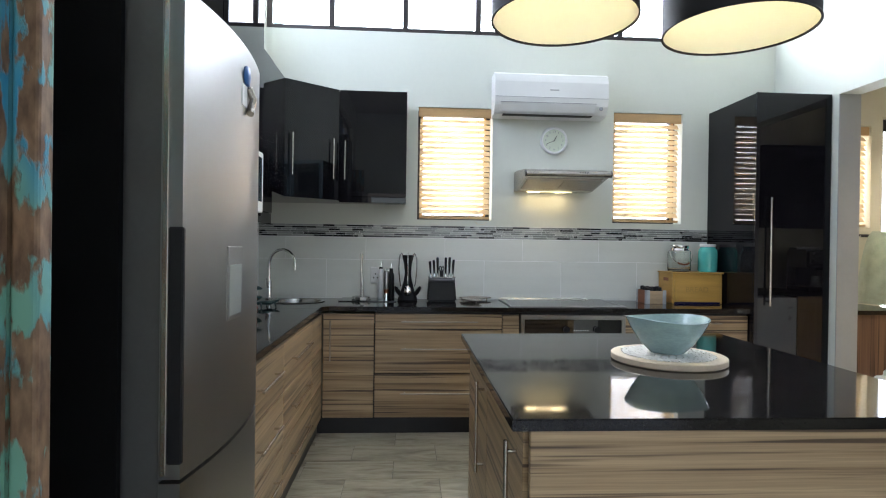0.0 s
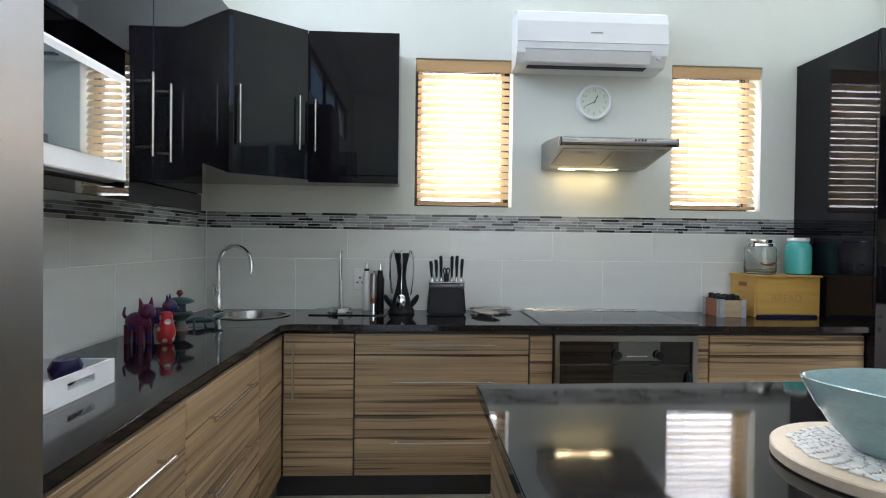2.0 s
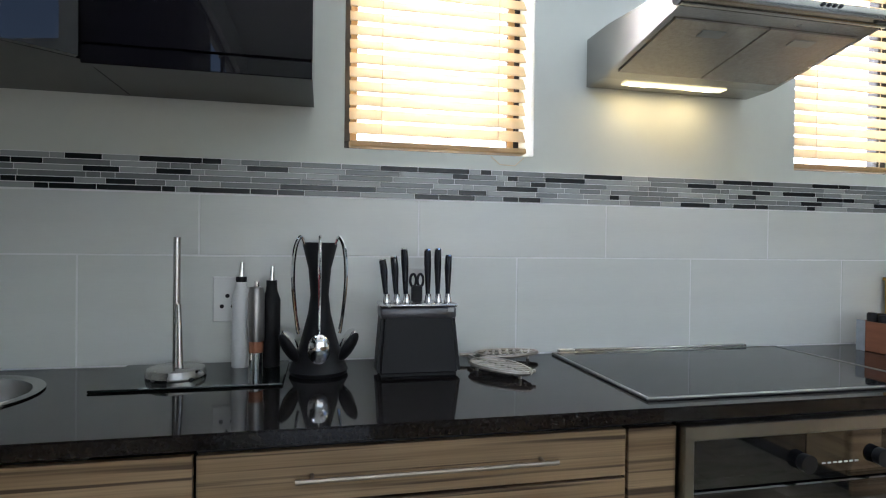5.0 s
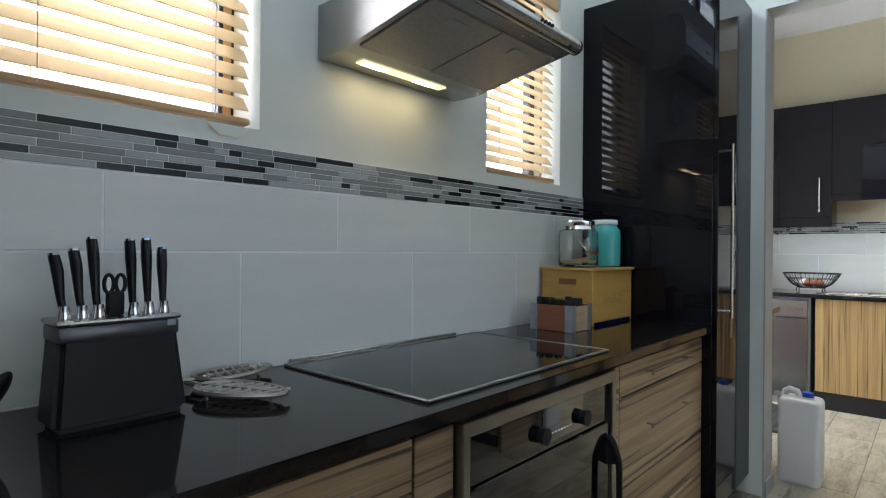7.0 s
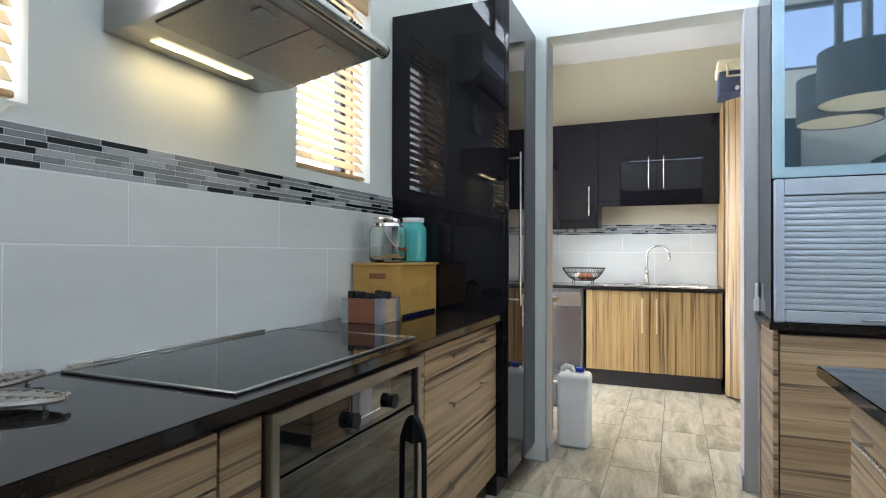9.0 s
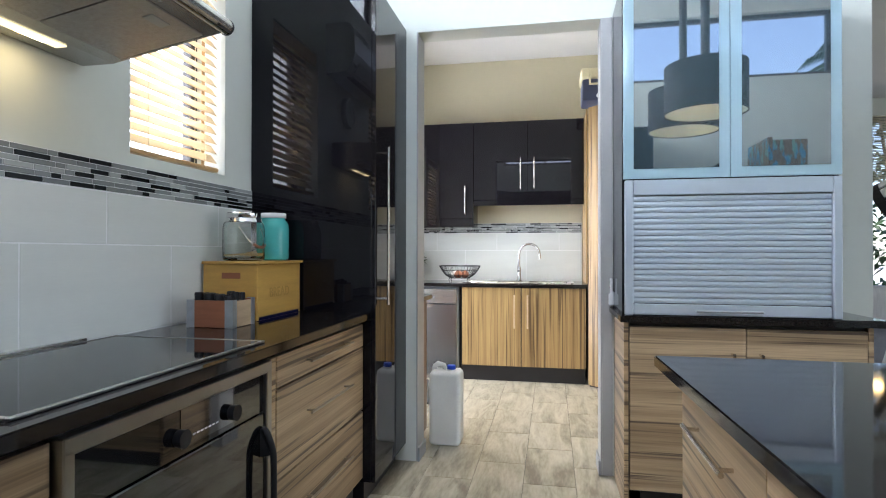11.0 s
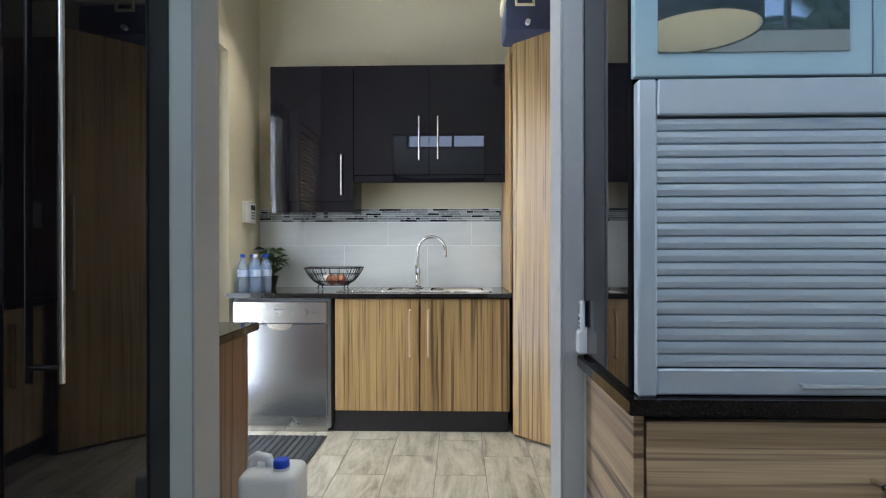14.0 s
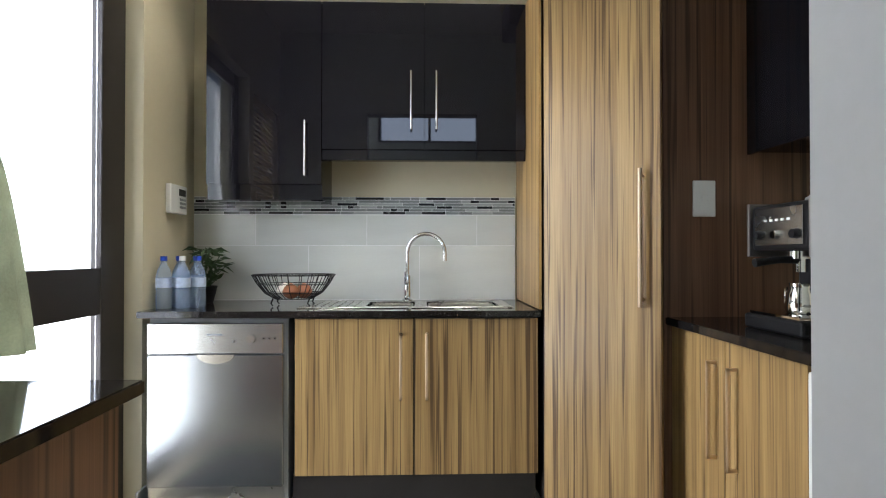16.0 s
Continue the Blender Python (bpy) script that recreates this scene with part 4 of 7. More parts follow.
# ---- pendant lamps over the island ----
for px, pz in ((0.45, 2.15), (1.102, 2.135)):
    py, pr = 1.86, 0.262
    pl = thing("pendant_lamp", (px, py, pz), "large black drum pendant lamp with a cream lining, lit", "lamp", "pendants over the island")
    part("shade", lathe(bmesh.new(), (px, py, pz), [(pr - 0.004, 0), (pr, 0), (pr, 0.32), (pr - 0.004, 0.32), (pr - 0.004, 0)], 64, caps=False), PENDANT, pl, smooth=True)
    part("lining", lathe(bmesh.new(), (px, py, pz), [(pr - 0.0055, 0.003), (pr - 0.0055, 0.312), (0.02, 0.316)], 64, caps=False), LINING, pl, "cream shade lining", True)
    part("rim", lathe(bmesh.new(), (px, py, pz - 0.004), [(pr - 0.006, 0), (pr + 0.002, 0), (pr + 0.002, 0.005), (pr - 0.006, 0.005), (pr - 0.006, 0)], 64, caps=False), BLACKP, pl)
    part("stem", rod(bmesh.new(), (px, py, pz + 0.3), (px, py, 4.19), 0.03), FRAME, pl)
    part("canopy", rod(bmesh.new(), (px, py, 4.17), (px, py, 4.2), 0.07, seg=24), FRAME, pl)
    part("bulb", lathe(bmesh.new(), (px, py, pz + 0.11), [(0.0, 0), (0.025, 0.008), (0.034, 0.035), (0.028, 0.06), (0.014, 0.085), (0.014, 0.15)], 20), BULB, pl, "lit bulb", True)
    lamp("pendant_bulb", "POINT", 0.85, pose(px, py, pz + 0.13), (1.0, 0.94, 0.82), 0.025)

# ---- fridge ----
FX, FY0, FY1 = -0.60, 1.21, 1.86
fr = thing("fridge_freezer", (-0.9, 1.53, 0), "tall brushed-steel fridge freezer with a gently bowed front", "fridge")
part("body", B(XL + 0.04, FX - 0.085, FY0 + 0.03, FY1 - 0.004, 0.03, 1.92, 0.006), mat("fridge_side", (0.12, 0.12, 0.115), 0.4, 0.3, 0.1), fr)


def bowed(z0, z1):
    ys = [FY0 + (FY1 - FY0) * i / 14 for i in range(15)]
    out = [(FX - 0.03 * (2 * (y - FY0) / (FY1 - FY0) - 1) ** 2, y) for y in ys]
    bm = prism(bmesh.new(), out + [(FX - 0.08, FY1), (FX - 0.08, FY0)], "z", z0, z1)
    return bm


FRST = brushed("fridge_steel", (0.29, 0.285, 0.277), 0.36, "z")
fd = part("door", bowed(0.765, 1.92), FRST, fr, smooth=True)
part("handle", B(FX - 0.062, FX - 0.026, FY0 - 0.004, FY0 + 0.012, 0.80, 1.36, 0.004), BLACKP, fd, "dark recessed side grip")
part("grip_edge", B(FX - 0.075, FX - 0.064, FY0 - 0.003, FY0 + 0.001, 0.775, 1.9), HANDLE, fd)
fd2 = part("freezer_drawer", bowed(0.05, 0.755), FRST, fr, smooth=True)
part("handle", B(FX - 0.062, FX - 0.026, FY0 - 0.004, FY0 + 0.012, 0.28, 0.72, 0.004), BLACKP, fd2, "dark recessed side grip")
dw = part("water_dispenser", B(FX - 0.012, FX + 0.0015, 1.445, 1.58, 1.105, 1.315, 0.003), FRST, fd, "recessed water dispenser")
part("dispenser_recess", B(FX - 0.01, FX + 0.0028, 1.458, 1.567, 1.118, 1.262, 0.001), mat("dispenser_grey", (0.36, 0.38, 0.36), 0.35, 0.3, 0.05), fr)
part("feet", B(XL + 0.1, FX - 0.12, FY0 + 0.06, FY1 - 0.06, 0, 0.03), BLACKP, fr)
fm = thing("fridge_magnets", (FX, 1.6, 1.74), "small blue and white souvenir magnets on the fridge door", "magnet")
part("blue_magnet", lathe(bmesh.new(), (FX + 0.002, 1.60, 1.80), [(0, 0), (0.02, 0.004), (0.03, 0.03), (0.022, 0.055), (0, 0.065)], 12, 0.35, 1), mat("blue_enamel", (0.03, 0.12, 0.32), 0.3, var=0.3), fm, smooth=True)
part("card_magnet", B(FX - 0.004, FX + 0.004, 1.555, 1.60, 1.735, 1.80, 0.002), WHITE, fm)
part("charm", tube(bmesh.new(), [(FX + 0.003, 1.615, 1.80), (FX + 0.012, 1.635, 1.77), (FX + 0.006, 1.63, 1.74), (FX + 0.01, 1.61, 1.72)], 0.011, 8), HANDLE, fm, smooth=True)
# added near-black sheet: paints the deep shade between plank cabinet and fridge
solo("fridge_side_panel", B(XL + 0.002, -0.765, 1.19, 1.21, 0, 2.1, 0.001), mat("gap_shade_black", (0.006, 0.006, 0.006), 0.9, var=0.2, spec=0.1), (-1.0, 1.18, 0), "near-black sheet standing for the shaded gap beside the fridge", "panel")
cb = thing("reclaimed_wood_cabinet", (-0.97, 0.55, 0), "tall cabinet of reclaimed planks with flaking turquoise paint", "cabinet")
for i, (x0, x1) in enumerate(((-0.737, -0.694), (-0.80, -0.74), (-0.93, -0.803), (-1.09, -0.933), (-1.27, -1.093))):
    part("plank", B(x0, x1, 0.80, 0.84, 0, 2.3, 0.006, 2), PEEL, cb)
part("body", B(-1.27, -0.737, 0.48, 0.798, 0.02, 2.28, 0.004), PEEL, cb)

# ---- things on the kitchen worktop ----
Z = 0.9005
sk = thing("round_sink", (-0.93, 4.06, 0.88), "round stainless steel sink set into the corner of the worktop", "sink")
bm = lathe(bmesh.new(), (-0.93, 4.06, 0.9), [(0.205, 0.0012), (0.208, 0.004), (0.2, 0.006), (0.19, 0.006), (0.182, 0.001), (0.175, -0.06), (0.15, -0.13), (0.1, -0.145), (0.0, -0.147)], 48, caps=False)
part("bowl", bm, STEEL, sk, smooth=True)
part("drain", lathe(bmesh.new(), (-0.93, 4.06, 0.755), [(0.035, 0.0), (0.035, 0.003), (0.0, 0.002)], 24), CHROME, sk)


def swan_tap(c, d, h, reach, label, name="kitchen_tap"):
    """A swan-neck mixer: body, arched spout along d, lever."""
    d = Vector(d).normalized()
    t = thing(name, c, label, "tap")
    c = Vector(c)
    part("base", lathe(bmesh.new(), c, [(0.026, 0), (0.027, 0.006), (0.021, 0.012), (0.02, 0.13), (0.016, 0.14), (0, 0.14)], 20), CHROME, t, smooth=True)
    r = reach / 2
    pts = [c + Vector((0, 0, 0.13 + (h - r - 0.13) * i / 4)) for i in range(5)]
    for i in range(1, 13):
        a = math.pi * i / 12 * 0.98
        pts.append(c + d * (r - r * math.cos(a)) + Vector((0, 0, h - r + r * math.sin(a))))
    pts.append(pts[-1] - Vector((0, 0, 0.05)))
    part("spout", tube(bmesh.new(), pts, 0.0115, 14), CHROME, t, smooth=True)
    s = Vector((-d.y, d.x, 0))
    part("lever", tube(bmesh.new(), [c + Vector((0, 0, 0.09)), c - s * 0.03 + Vector((0, 0, 0.10)), c - s * 0.045 + Vector((0, 0, 0.16))], [0.012, 0.011, 0.006], 10), CHROME, t, smooth=True)
    return t


swan_tap((-1.165, 4.215, Z), (1, -0.35, 0), 0.38, 0.22, "chrome swan-neck mixer tap at the corner sink")
kr = thing("paper_roll_stand", (-0.46, 4.175, Z), "upright brushed-steel kitchen paper stand, empty", "stand")
part("base", lathe(bmesh.new(), (-0.46, 4.175, Z + 0.006), [(0.07, 0), (0.072, 0.004), (0.068, 0.02), (0.062, 0.023), (0, 0.024)], 32), STEEL, kr, smooth=True)
part("pole", rod(bmesh.new(), (-0.46, 4.175, Z + 0.03), (-0.46, 4.175, 1.26), 0.009, seg=16), STEEL, kr, smooth=True)
part("spring_arm", rod(bmesh.new(), (-0.445, 4.15, Z + 0.03), (-0.452, 4.16, 1.09), 0.008, 0.006, 12), STEEL, kr, smooth=True)
solo("glass_board", B(-0.62, -0.19, 4.05, 4.325, Z, Z + 0.006, 0.002), mat("dark_glass_board", (0.01, 0.014, 0.013), 0.05, var=0.2), (-0.4, 4.2, Z),
     "dark glass chopping board under the mills", "board")
Zb = Z + 0.0065
for nm, x, y, h, m, lab in (("oil_bottle", -0.315, 4.255, 0.235, WHITE, "slim white oil bottle with a steel pourer"), ("vinegar_bottle", -0.235, 4.255, 0.225, BLACKP, "slim black vinegar bottle with a steel pourer")):
    b = thing(nm, (x, y, Zb), lab, "bottle")
    part("body", lathe(bmesh.new(), (x, y, Zb), [(0.022, 0), (0.024, 0.003), (0.024, h * 0.82), (0.016, h * 0.92), (0.014, h), (0, h)], 24), m, b, smooth=True)
    part("pourer", rod(bmesh.new(), (x, y, Zb + h), (x + 0.002, y, Zb + h + 0.052), 0.008, 0.005), CHROME, b, smooth=True)
    part("collar", rod(bmesh.new(), (x, y, Zb + h - 0.002), (x, y, Zb + h + 0.012), 0.0145, seg=16), BLACKP, b)
b = thing("pepper_mill", (-0.272, 4.225, Zb), "stainless steel pepper mill with a clear window", "mill")
part("body", lathe(bmesh.new(), (-0.272, 4.225, Zb + 0.075), [(0.021, 0), (0.022, 0.01), (0.022, 0.125), (0.018, 0.145), (0, 0.148)], 24), STEELV, b, smooth=True)
part("window", lathe(bmesh.new(), (-0.272, 4.225, Zb + 0.045), [(0.019, 0), (0.019, 0.03)], 20), RUST, b)
part("foot", lathe(bmesh.new(), (-0.272, 4.225, Zb), [(0.021, 0), (0.021, 0.045), (0.018, 0.046)], 24), CHROME, b, smooth=True)
part("cap", rod(bmesh.new(), (-0.272, 4.225, Zb + 0.222), (-0.272, 4.225, Zb + 0.236), 0.007), CHROME, b)
so = thing("wall_socket", (-0.367, 4.33, 1.02), "white square three-pin wall socket", "socket")
part("plate", B(-0.402, -0.322, 4.328, 4.336, 1.02, 1.15, 0.003), WHITE, so)
bm = bmesh.new()
for x, z in ((-0.362, 1.095), (-0.377, 1.065), (-0.347, 1.065)):
    rod(bm, (x, 4.3285, z), (x, 4.3275, z), 0.006)
part("pin_hole", bm, BLACKP, so)

# utensil carousel
ux, uy = -0.105, 4.18
ut = thing("utensil_stand", (ux, uy, Z), "black hourglass utensil stand hung with steel utensils", "utensil stand")
part("stand", lathe(bmesh.new(), (ux, uy, Z), [(0.075, 0), (0.078, 0.01), (0.068, 0.03), (0.048, 0.09), (0.03, 0.16), (0.024, 0.21), (0.03, 0.28), (0.046, 0.345), (0.045, 0.35), (0, 0.345)], 36), BLACKP, ut, smooth=True)
for i in range(6):
    a = radians(-90 + 60 * i)
    c, s = math.cos(a), math.sin(a)
    P = lambda r, z: (ux + r * c, uy + r * s, Z + z)
    u = part("utensil", tube(bmesh.new(), [P(0.046, 0.345), P(0.058, 0.365), P(0.075, 0.33), P(0.08, 0.25), P(0.07, 0.15), P(0.062, 0.11)] if i else
                             [P(0.04, 0.35), P(0.053, 0.365), P(0.052, 0.3), P(0.05, 0.2), P(0.056, 0.13), P(0.066, 0.10)], [0.003, 0.0045, 0.005, 0.0038, 0.003, 0.004], 8, 4), CHROME, ut, smooth=True)
    bm = bmesh.new()
    bmesh.ops.create_uvsphere(bm, u_segments=16, v_segments=10, radius=1)
    bmesh.ops.scale(bm, verts=bm.verts[:], vec=(0.011, 0.029, 0.04) if i % 2 == 0 else (0.014, 0.026, 0.045))
    bmesh.ops.rotate(bm, verts=bm.verts[:], matrix=Euler((0, radians(0 if i == 0 else 32), a), "XYZ").to_matrix())
    bmesh.ops.translate(bm, verts=bm.verts[:], vec=P(0.075 if i == 0 else 0.088, 0.075))
    part("head", bm, CHROME if i in (0, 2, 4) else BLACKP, u, smooth=True)

# knife block
kx, ky = 0.155, 4.14
KNIFEH = mat("glossy_handle_resin", (0.012, 0.012, 0.014), 0.16, var=0.1)
kb = thing("knife_block", (kx, ky, Z), "black knife block with six black-handled knives and scissors", "knife block")
bm = bmesh.new()
lo = [(-0.113, -0.055), (0.113, -0.055), (0.113, 0.055), (-0.113, 0.055)]
hi = [(-0.1, -0.03), (0.1, -0.03), (0.1, 0.06), (-0.1, 0.06)]
vs = [bm.verts.new((kx + x, ky + y, Z)) for x, y in lo] + [bm.verts.new((kx + x, ky + y, Z + 0.165)) for x, y in hi]
for f in ((0, 1, 2, 3), (7, 6, 5, 4), (0, 4, 5, 1), (1, 5, 6, 2), (2, 6, 7, 3), (3, 7, 4, 0)):
    bm.faces.new([vs[i] for i in f])
bmesh.ops.recalc_face_normals(bm, faces=bm.faces[:])
bmesh.ops.bevel(bm, geom=bm.edges[:], offset=0.012, segments=3, affect="EDGES")
part("body", bm, BLACKP, kb, smooth=True)
part("collar", B(kx - 0.102, kx + 0.102, ky - 0.034, ky + 0.061, Z + 0.15, Z + 0.18, 0.006, 2), mat("collar_steel", (0.12, 0.12, 0.13), 0.35, 0.9), kb, smooth=True)
part("top_plate", B(kx - 0.105, kx + 0.105, ky - 0.037, ky + 0.063, Z + 0.1805, Z + 0.19, 0.004, 2), STEEL, kb, "steel top plate", True)
part("badge", B(kx + 0.078, kx + 0.094, ky - 0.0358, ky - 0.0342, Z + 0.168, Z + 0.18), GREYP, kb)
for i, (dx, h) in enumerate(((-0.084, 0.112), (-0.056, 0.12), (-0.03, 0.142), (0.03, 0.14), (0.057, 0.142), (0.085, 0.124))):
    x = kx + dx
    k = part("knife_handle", tube(bmesh.new(), [(x, ky + 0.0, Z + 0.188), (x, ky + 0.005, Z + 0.205), (x + dx * 0.03, ky + 0.012, Z + 0.225), (x + dx * 0.06, ky + 0.024, Z + 0.19 + h * 0.75), (x + dx * 0.1, ky + 0.034, Z + 0.19 + h)],
                                  [0.0055, 0.006, 0.0068, 0.0102, 0.0096], 12, 3), KNIFEH, kb, smooth=True)
    part("bolster", lathe(bmesh.new(), (x, ky - 0.001, Z + 0.19), [(0.011, 0), (0.0112, 0.004), (0.0075, 0.024)], 16), CHROME, k, smooth=True)
    part("end_cap", rod(bmesh.new(), (x + dx * 0.1, ky + 0.034, Z + 0.19 + h), (x + dx * 0.102, ky + 0.035, Z + 0.194 + h), 0.0098), CHROME, k)
sc = part("scissors", B(kx - 0.016, kx + 0.014, ky - 0.004, ky + 0.016, Z + 0.19, Z + 0.236, 0.006, 2), BLACKP, kb, smooth=True)
for sx in (-1, 1):
    ring = [(kx - 0.001 + sx * 0.01 + 0.008 * math.cos(a), ky + 0.008, Z + 0.25 + 0.017 * math.sin(a)) for a in (i * math.pi / 8 for i in range(17))]
    part("finger_loop", tube(bmesh.new(), ring, 0.0036, 8), BLACKP, sc, smooth=True)

# leaf-shaped trivets
def trivet(cx, cy, ang, z, ln=0.095, wd=0.05):
    bm = bmesh.new()
    n = 28
    rim = [(ln * math.cos(2 * math.pi * i / n), wd * math.sin(2 * math.pi * i / n) * (1 - 0.25 * math.cos(2 * math.pi * i / n))) for i in range(n)]
    tube(bm, [(x, y, 0) for x, y in rim] + [(*rim[0], 0)], 0.006, 6)
    tube(bm, [(-ln, 0, 0), (0, 0, 0.001), (ln, 0, 0)], 0.0045, 6)
    for k in range(-3, 4):
        x = k * ln / 4.2
        w = wd * math.sqrt(max(0.05, 1 - (x / ln) ** 2)) * 0.9
        tube(bm, [(x - 0.012, -w, 0), (x, 0, 0), (x + 0.02, w, 0)], 0.0052, 6)
    tube(bm, [(-ln, 0, 0), (-ln - 0.05, 0.012, 0)], 0.006, 6)
    for q in ((ln * 0.7, 0), (-ln * 0.6, wd * 0.6), (-ln * 0.6, -wd * 0.6)):
        rod(bm, (*q, -0.02), (*q, 0), 0.005, seg=8)
    bmesh.ops.rotate(bm, verts=bm.verts[:], matrix=Matrix.Rotation(radians(ang), 3, "Z"))
    bmesh.ops.translate(bm, verts=bm.verts[:], vec=(cx, cy, z))
    return solo("leaf_trivet", bm, bpy.data.materials.get("pewter") or mat("pewter", (0.34, 0.31, 0.27), 0.42, 0.8, 0.2, 40, 0.2, 150), (cx, cy, Z),
                "leaf-shaped openwork pewter trivet on the worktop", "trivet", "leaf trivets", smooth=True)


trivet(0.38, 4.09, -66, Z + 0.02, 0.105, 0.055)
trivet(0.455, 4.262, 6, Z + 0.02, 0.1, 0.05)

# bread bin, crate, jars
BX0, BX1, BY0, BY1, BZ = 1.95, 2.345, 4.062, 4.325, 1.135
bb = thing("bread_bin", (2.15, 4.19, Z), "bamboo bread bin with an engraved drop front", "bread bin")
side = part("side", B(BX0, BX0 + 0.014, BY0 + 0.012, BY1 - 0.004, Z + 0.001, BZ, 0.0015), BREAD, bb)
part("grip_recess", B(BX0 - 0.0015, BX0 + 0.002, 4.15, 4.235, 1.075, 1.10, 0.0012), RUST, side, "shadowed slot grip")
side = part("side", B(BX1 - 0.014, BX1, BY0 + 0.012, BY1 - 0.004, Z + 0.001, BZ, 0.0015), BREAD, bb)
part("top", B(BX0 - 0.008, BX1 + 0.008, BY0, BY1, BZ + 0.0005, BZ + 0.012, 0.002), BREAD, bb)
part("back", B(BX0 + 0.0145, BX1 - 0.0145, BY1 - 0.018, BY1 - 0.005, Z + 0.02, BZ - 0.001), BREAD, bb)
part("bottom", B(BX0 + 0.0145, BX1 - 0.0145, BY0 + 0.02, BY1 - 0.02, Z + 0.001, Z + 0.016), BREADD, bb)
fl = part("drop_front", prism(bmesh.new(), [(BY0 + 0.012, Z + 0.018), (BY0 + 0.016, BZ - 0.003), (BY0 + 0.03, BZ - 0.003), (BY0 + 0.026, Z + 0.018)], "x", BX0 + 0.016, BX1 - 0.016), BREAD, bb)
part("knob", lathe(bmesh.new(), (0, 0, 0), [(0.006, 0), (0.007, 0.006), (0.012, 0.012), (0.012, 0.02), (0.007, 0.024), (0, 0.0245)], 20), BREADD, fl, smooth=True).matrix_local = Matrix.Translation(
    Vector((2.145, BY0 + 0.015, 1.095)) - origin(fl)) @ pose(0, 0, 0, 90, 0, 0)
words(bb, "BREAD", 0.06, pose(2.145, BY0 + 0.0128, 1.01, 88, 0, 0), BREADD, "engraved_word")
part("dark_edge", B(BX0 + 0.002, BX1 - 0.002, BY0 + 0.013, BY0 + 0.02, Z + 0.0008, Z + 0.013), COBALT, bb, "dark blue lower edge")
cr = thing("condiment_crate", (1.81, 4.145, Z), "small reddish wooden crate with galvanised corner straps", "crate")
CX0, CX1, CY0, CY1 = 1.732, 1.885, 4.05, 4.24
CRATEF = mat("pale_crate_wood", (0.5, 0.36, 0.22), 0.55, var=0.2, scale=10, stretch=(0.5, 0.5, 4), bump=0.1)
part("side", B(CX0, CX0 + 0.01, CY0, CY1, Z + 0.001, 1.003, 0.001), RUST, cr)
part("side", B(CX1 - 0.01, CX1, CY0, CY1, Z + 0.001, 1.003, 0.001), RUST, cr)
part("front_panel", B(CX0 + 0.0105, CX1 - 0.0105, CY0, CY0 + 0.01, Z + 0.001, 1.0, 0.0015), CRATEF, cr)
part("back", B(CX0 + 0.0105, CX1 - 0.0105, CY1 - 0.01, CY1, Z + 0.001, 1.003, 0.001), RUST, cr)
part("bottom", B(CX0 + 0.0105, CX1 - 0.0105, CY0 + 0.0105, CY1 - 0.0105, Z + 0.001, Z + 0.01), RUST, cr)
for x0, x1 in ((CX0 - 0.002, CX0 + 0.026), (CX1 - 0.026, CX1 + 0.002)):
    part("corner_strap", B(x0, x1, CY0 - 0.002, CY0 - 0.0004, Z, 1.006), ZINC, cr)
for x0 in (CX0 - 0.002, CX1 + 0.0004):
    for y0 in (CY0 - 0.0004, CY1 - 0.032):
        part("corner_strap", B(x0, x0 + 0.0016, y0, y0 + 0.032, Z, 1.006), ZINC, cr)
for k, x in enumerate((1.768, 1.809, 1.85)):
    for j, y in enumerate((4.087, 4.13, 4.173, 4.214)):
        hh = 0.004 * ((k * 3 + j * 5) % 4)
        g = thing("spice_bottle", (x, y, Z + 0.011), "small dark spice bottle standing in the crate", "bottle", "spice bottles in the crate")
        part("body", lathe(bmesh.new(), (x, y, Z + 0.011), [(0.018, 0), (0.019, 0.005), (0.019, 0.075), (0.015, 0.085)], 16), SMOKE, g, smooth=True)
        part("cap", lathe(bmesh.new(), (x, y, Z + 0.096), [(0.016, 0), (0.0165, 0.018 + hh), (0.013, 0.023 + hh), (0, 0.024 + hh)], 16), BLACKP, g, smooth=True)


def jar(x, y, z, r, h, label, material, lid, handle):
    j = thing("storage_jar", (x, y, z), label, "jar", "jars on the bread bin")
    prof = [(r * 0.85, 0), (r * 0.97, 0.006), (r, 0.02), (r, h * 0.68), (r * 0.96, h * 0.78), (r * 0.78, h * 0.86), (r * 0.76, h * 0.9)]
    if material is JARG:
        prof = prof + [(r * 0.73, h * 0.9), (r * 0.75, h * 0.86), (r * 0.93, h * 0.77), (r * 0.965, h * 0.67), (r * 0.965, 0.022), (r * 0.9, 0.012), (0, 0.012)]
    bm = lathe(bmesh.new(), (x, y, z), prof, 40)
    bmesh.ops.recalc_face_normals(bm, faces=bm.faces[:])
    part("body", bm, material, j, smooth=True)
    part("lid", lathe(bmesh.new(), (x, y, z + h * 0.905), [(r * 0.8, 0), (r * 0.82, 0.003), (r * 0.82, 0.018), (r * 0.78, 0.022), (0, 0.022)], 40), lid, j, smooth=True)
    if handle:
        pts = [(x + r * 1.02 * math.cos(radians(t)), y - 0.03 - 0.05 * math.sin(radians(t)), z + h * 0.72 - 0.09 * math.sin(radians(t))) for t in range(0, 181, 15)]
        part("bail", tube(bmesh.new(), pts, 0.0022, 6), HANDLE, j, smooth=True)
        part("grip", tube(bmesh.new(), pts[4:9], 0.007, 10), RUST, j, "wooden carrying grip", True)
        part("neck_band", lathe(bmesh.new(), (x, y, z + h * 0.80), [(r * 0.86, 0), (r * 0.9, 0.004), (r * 0.82, 0.02)], 40), CHROME, j)
    return j


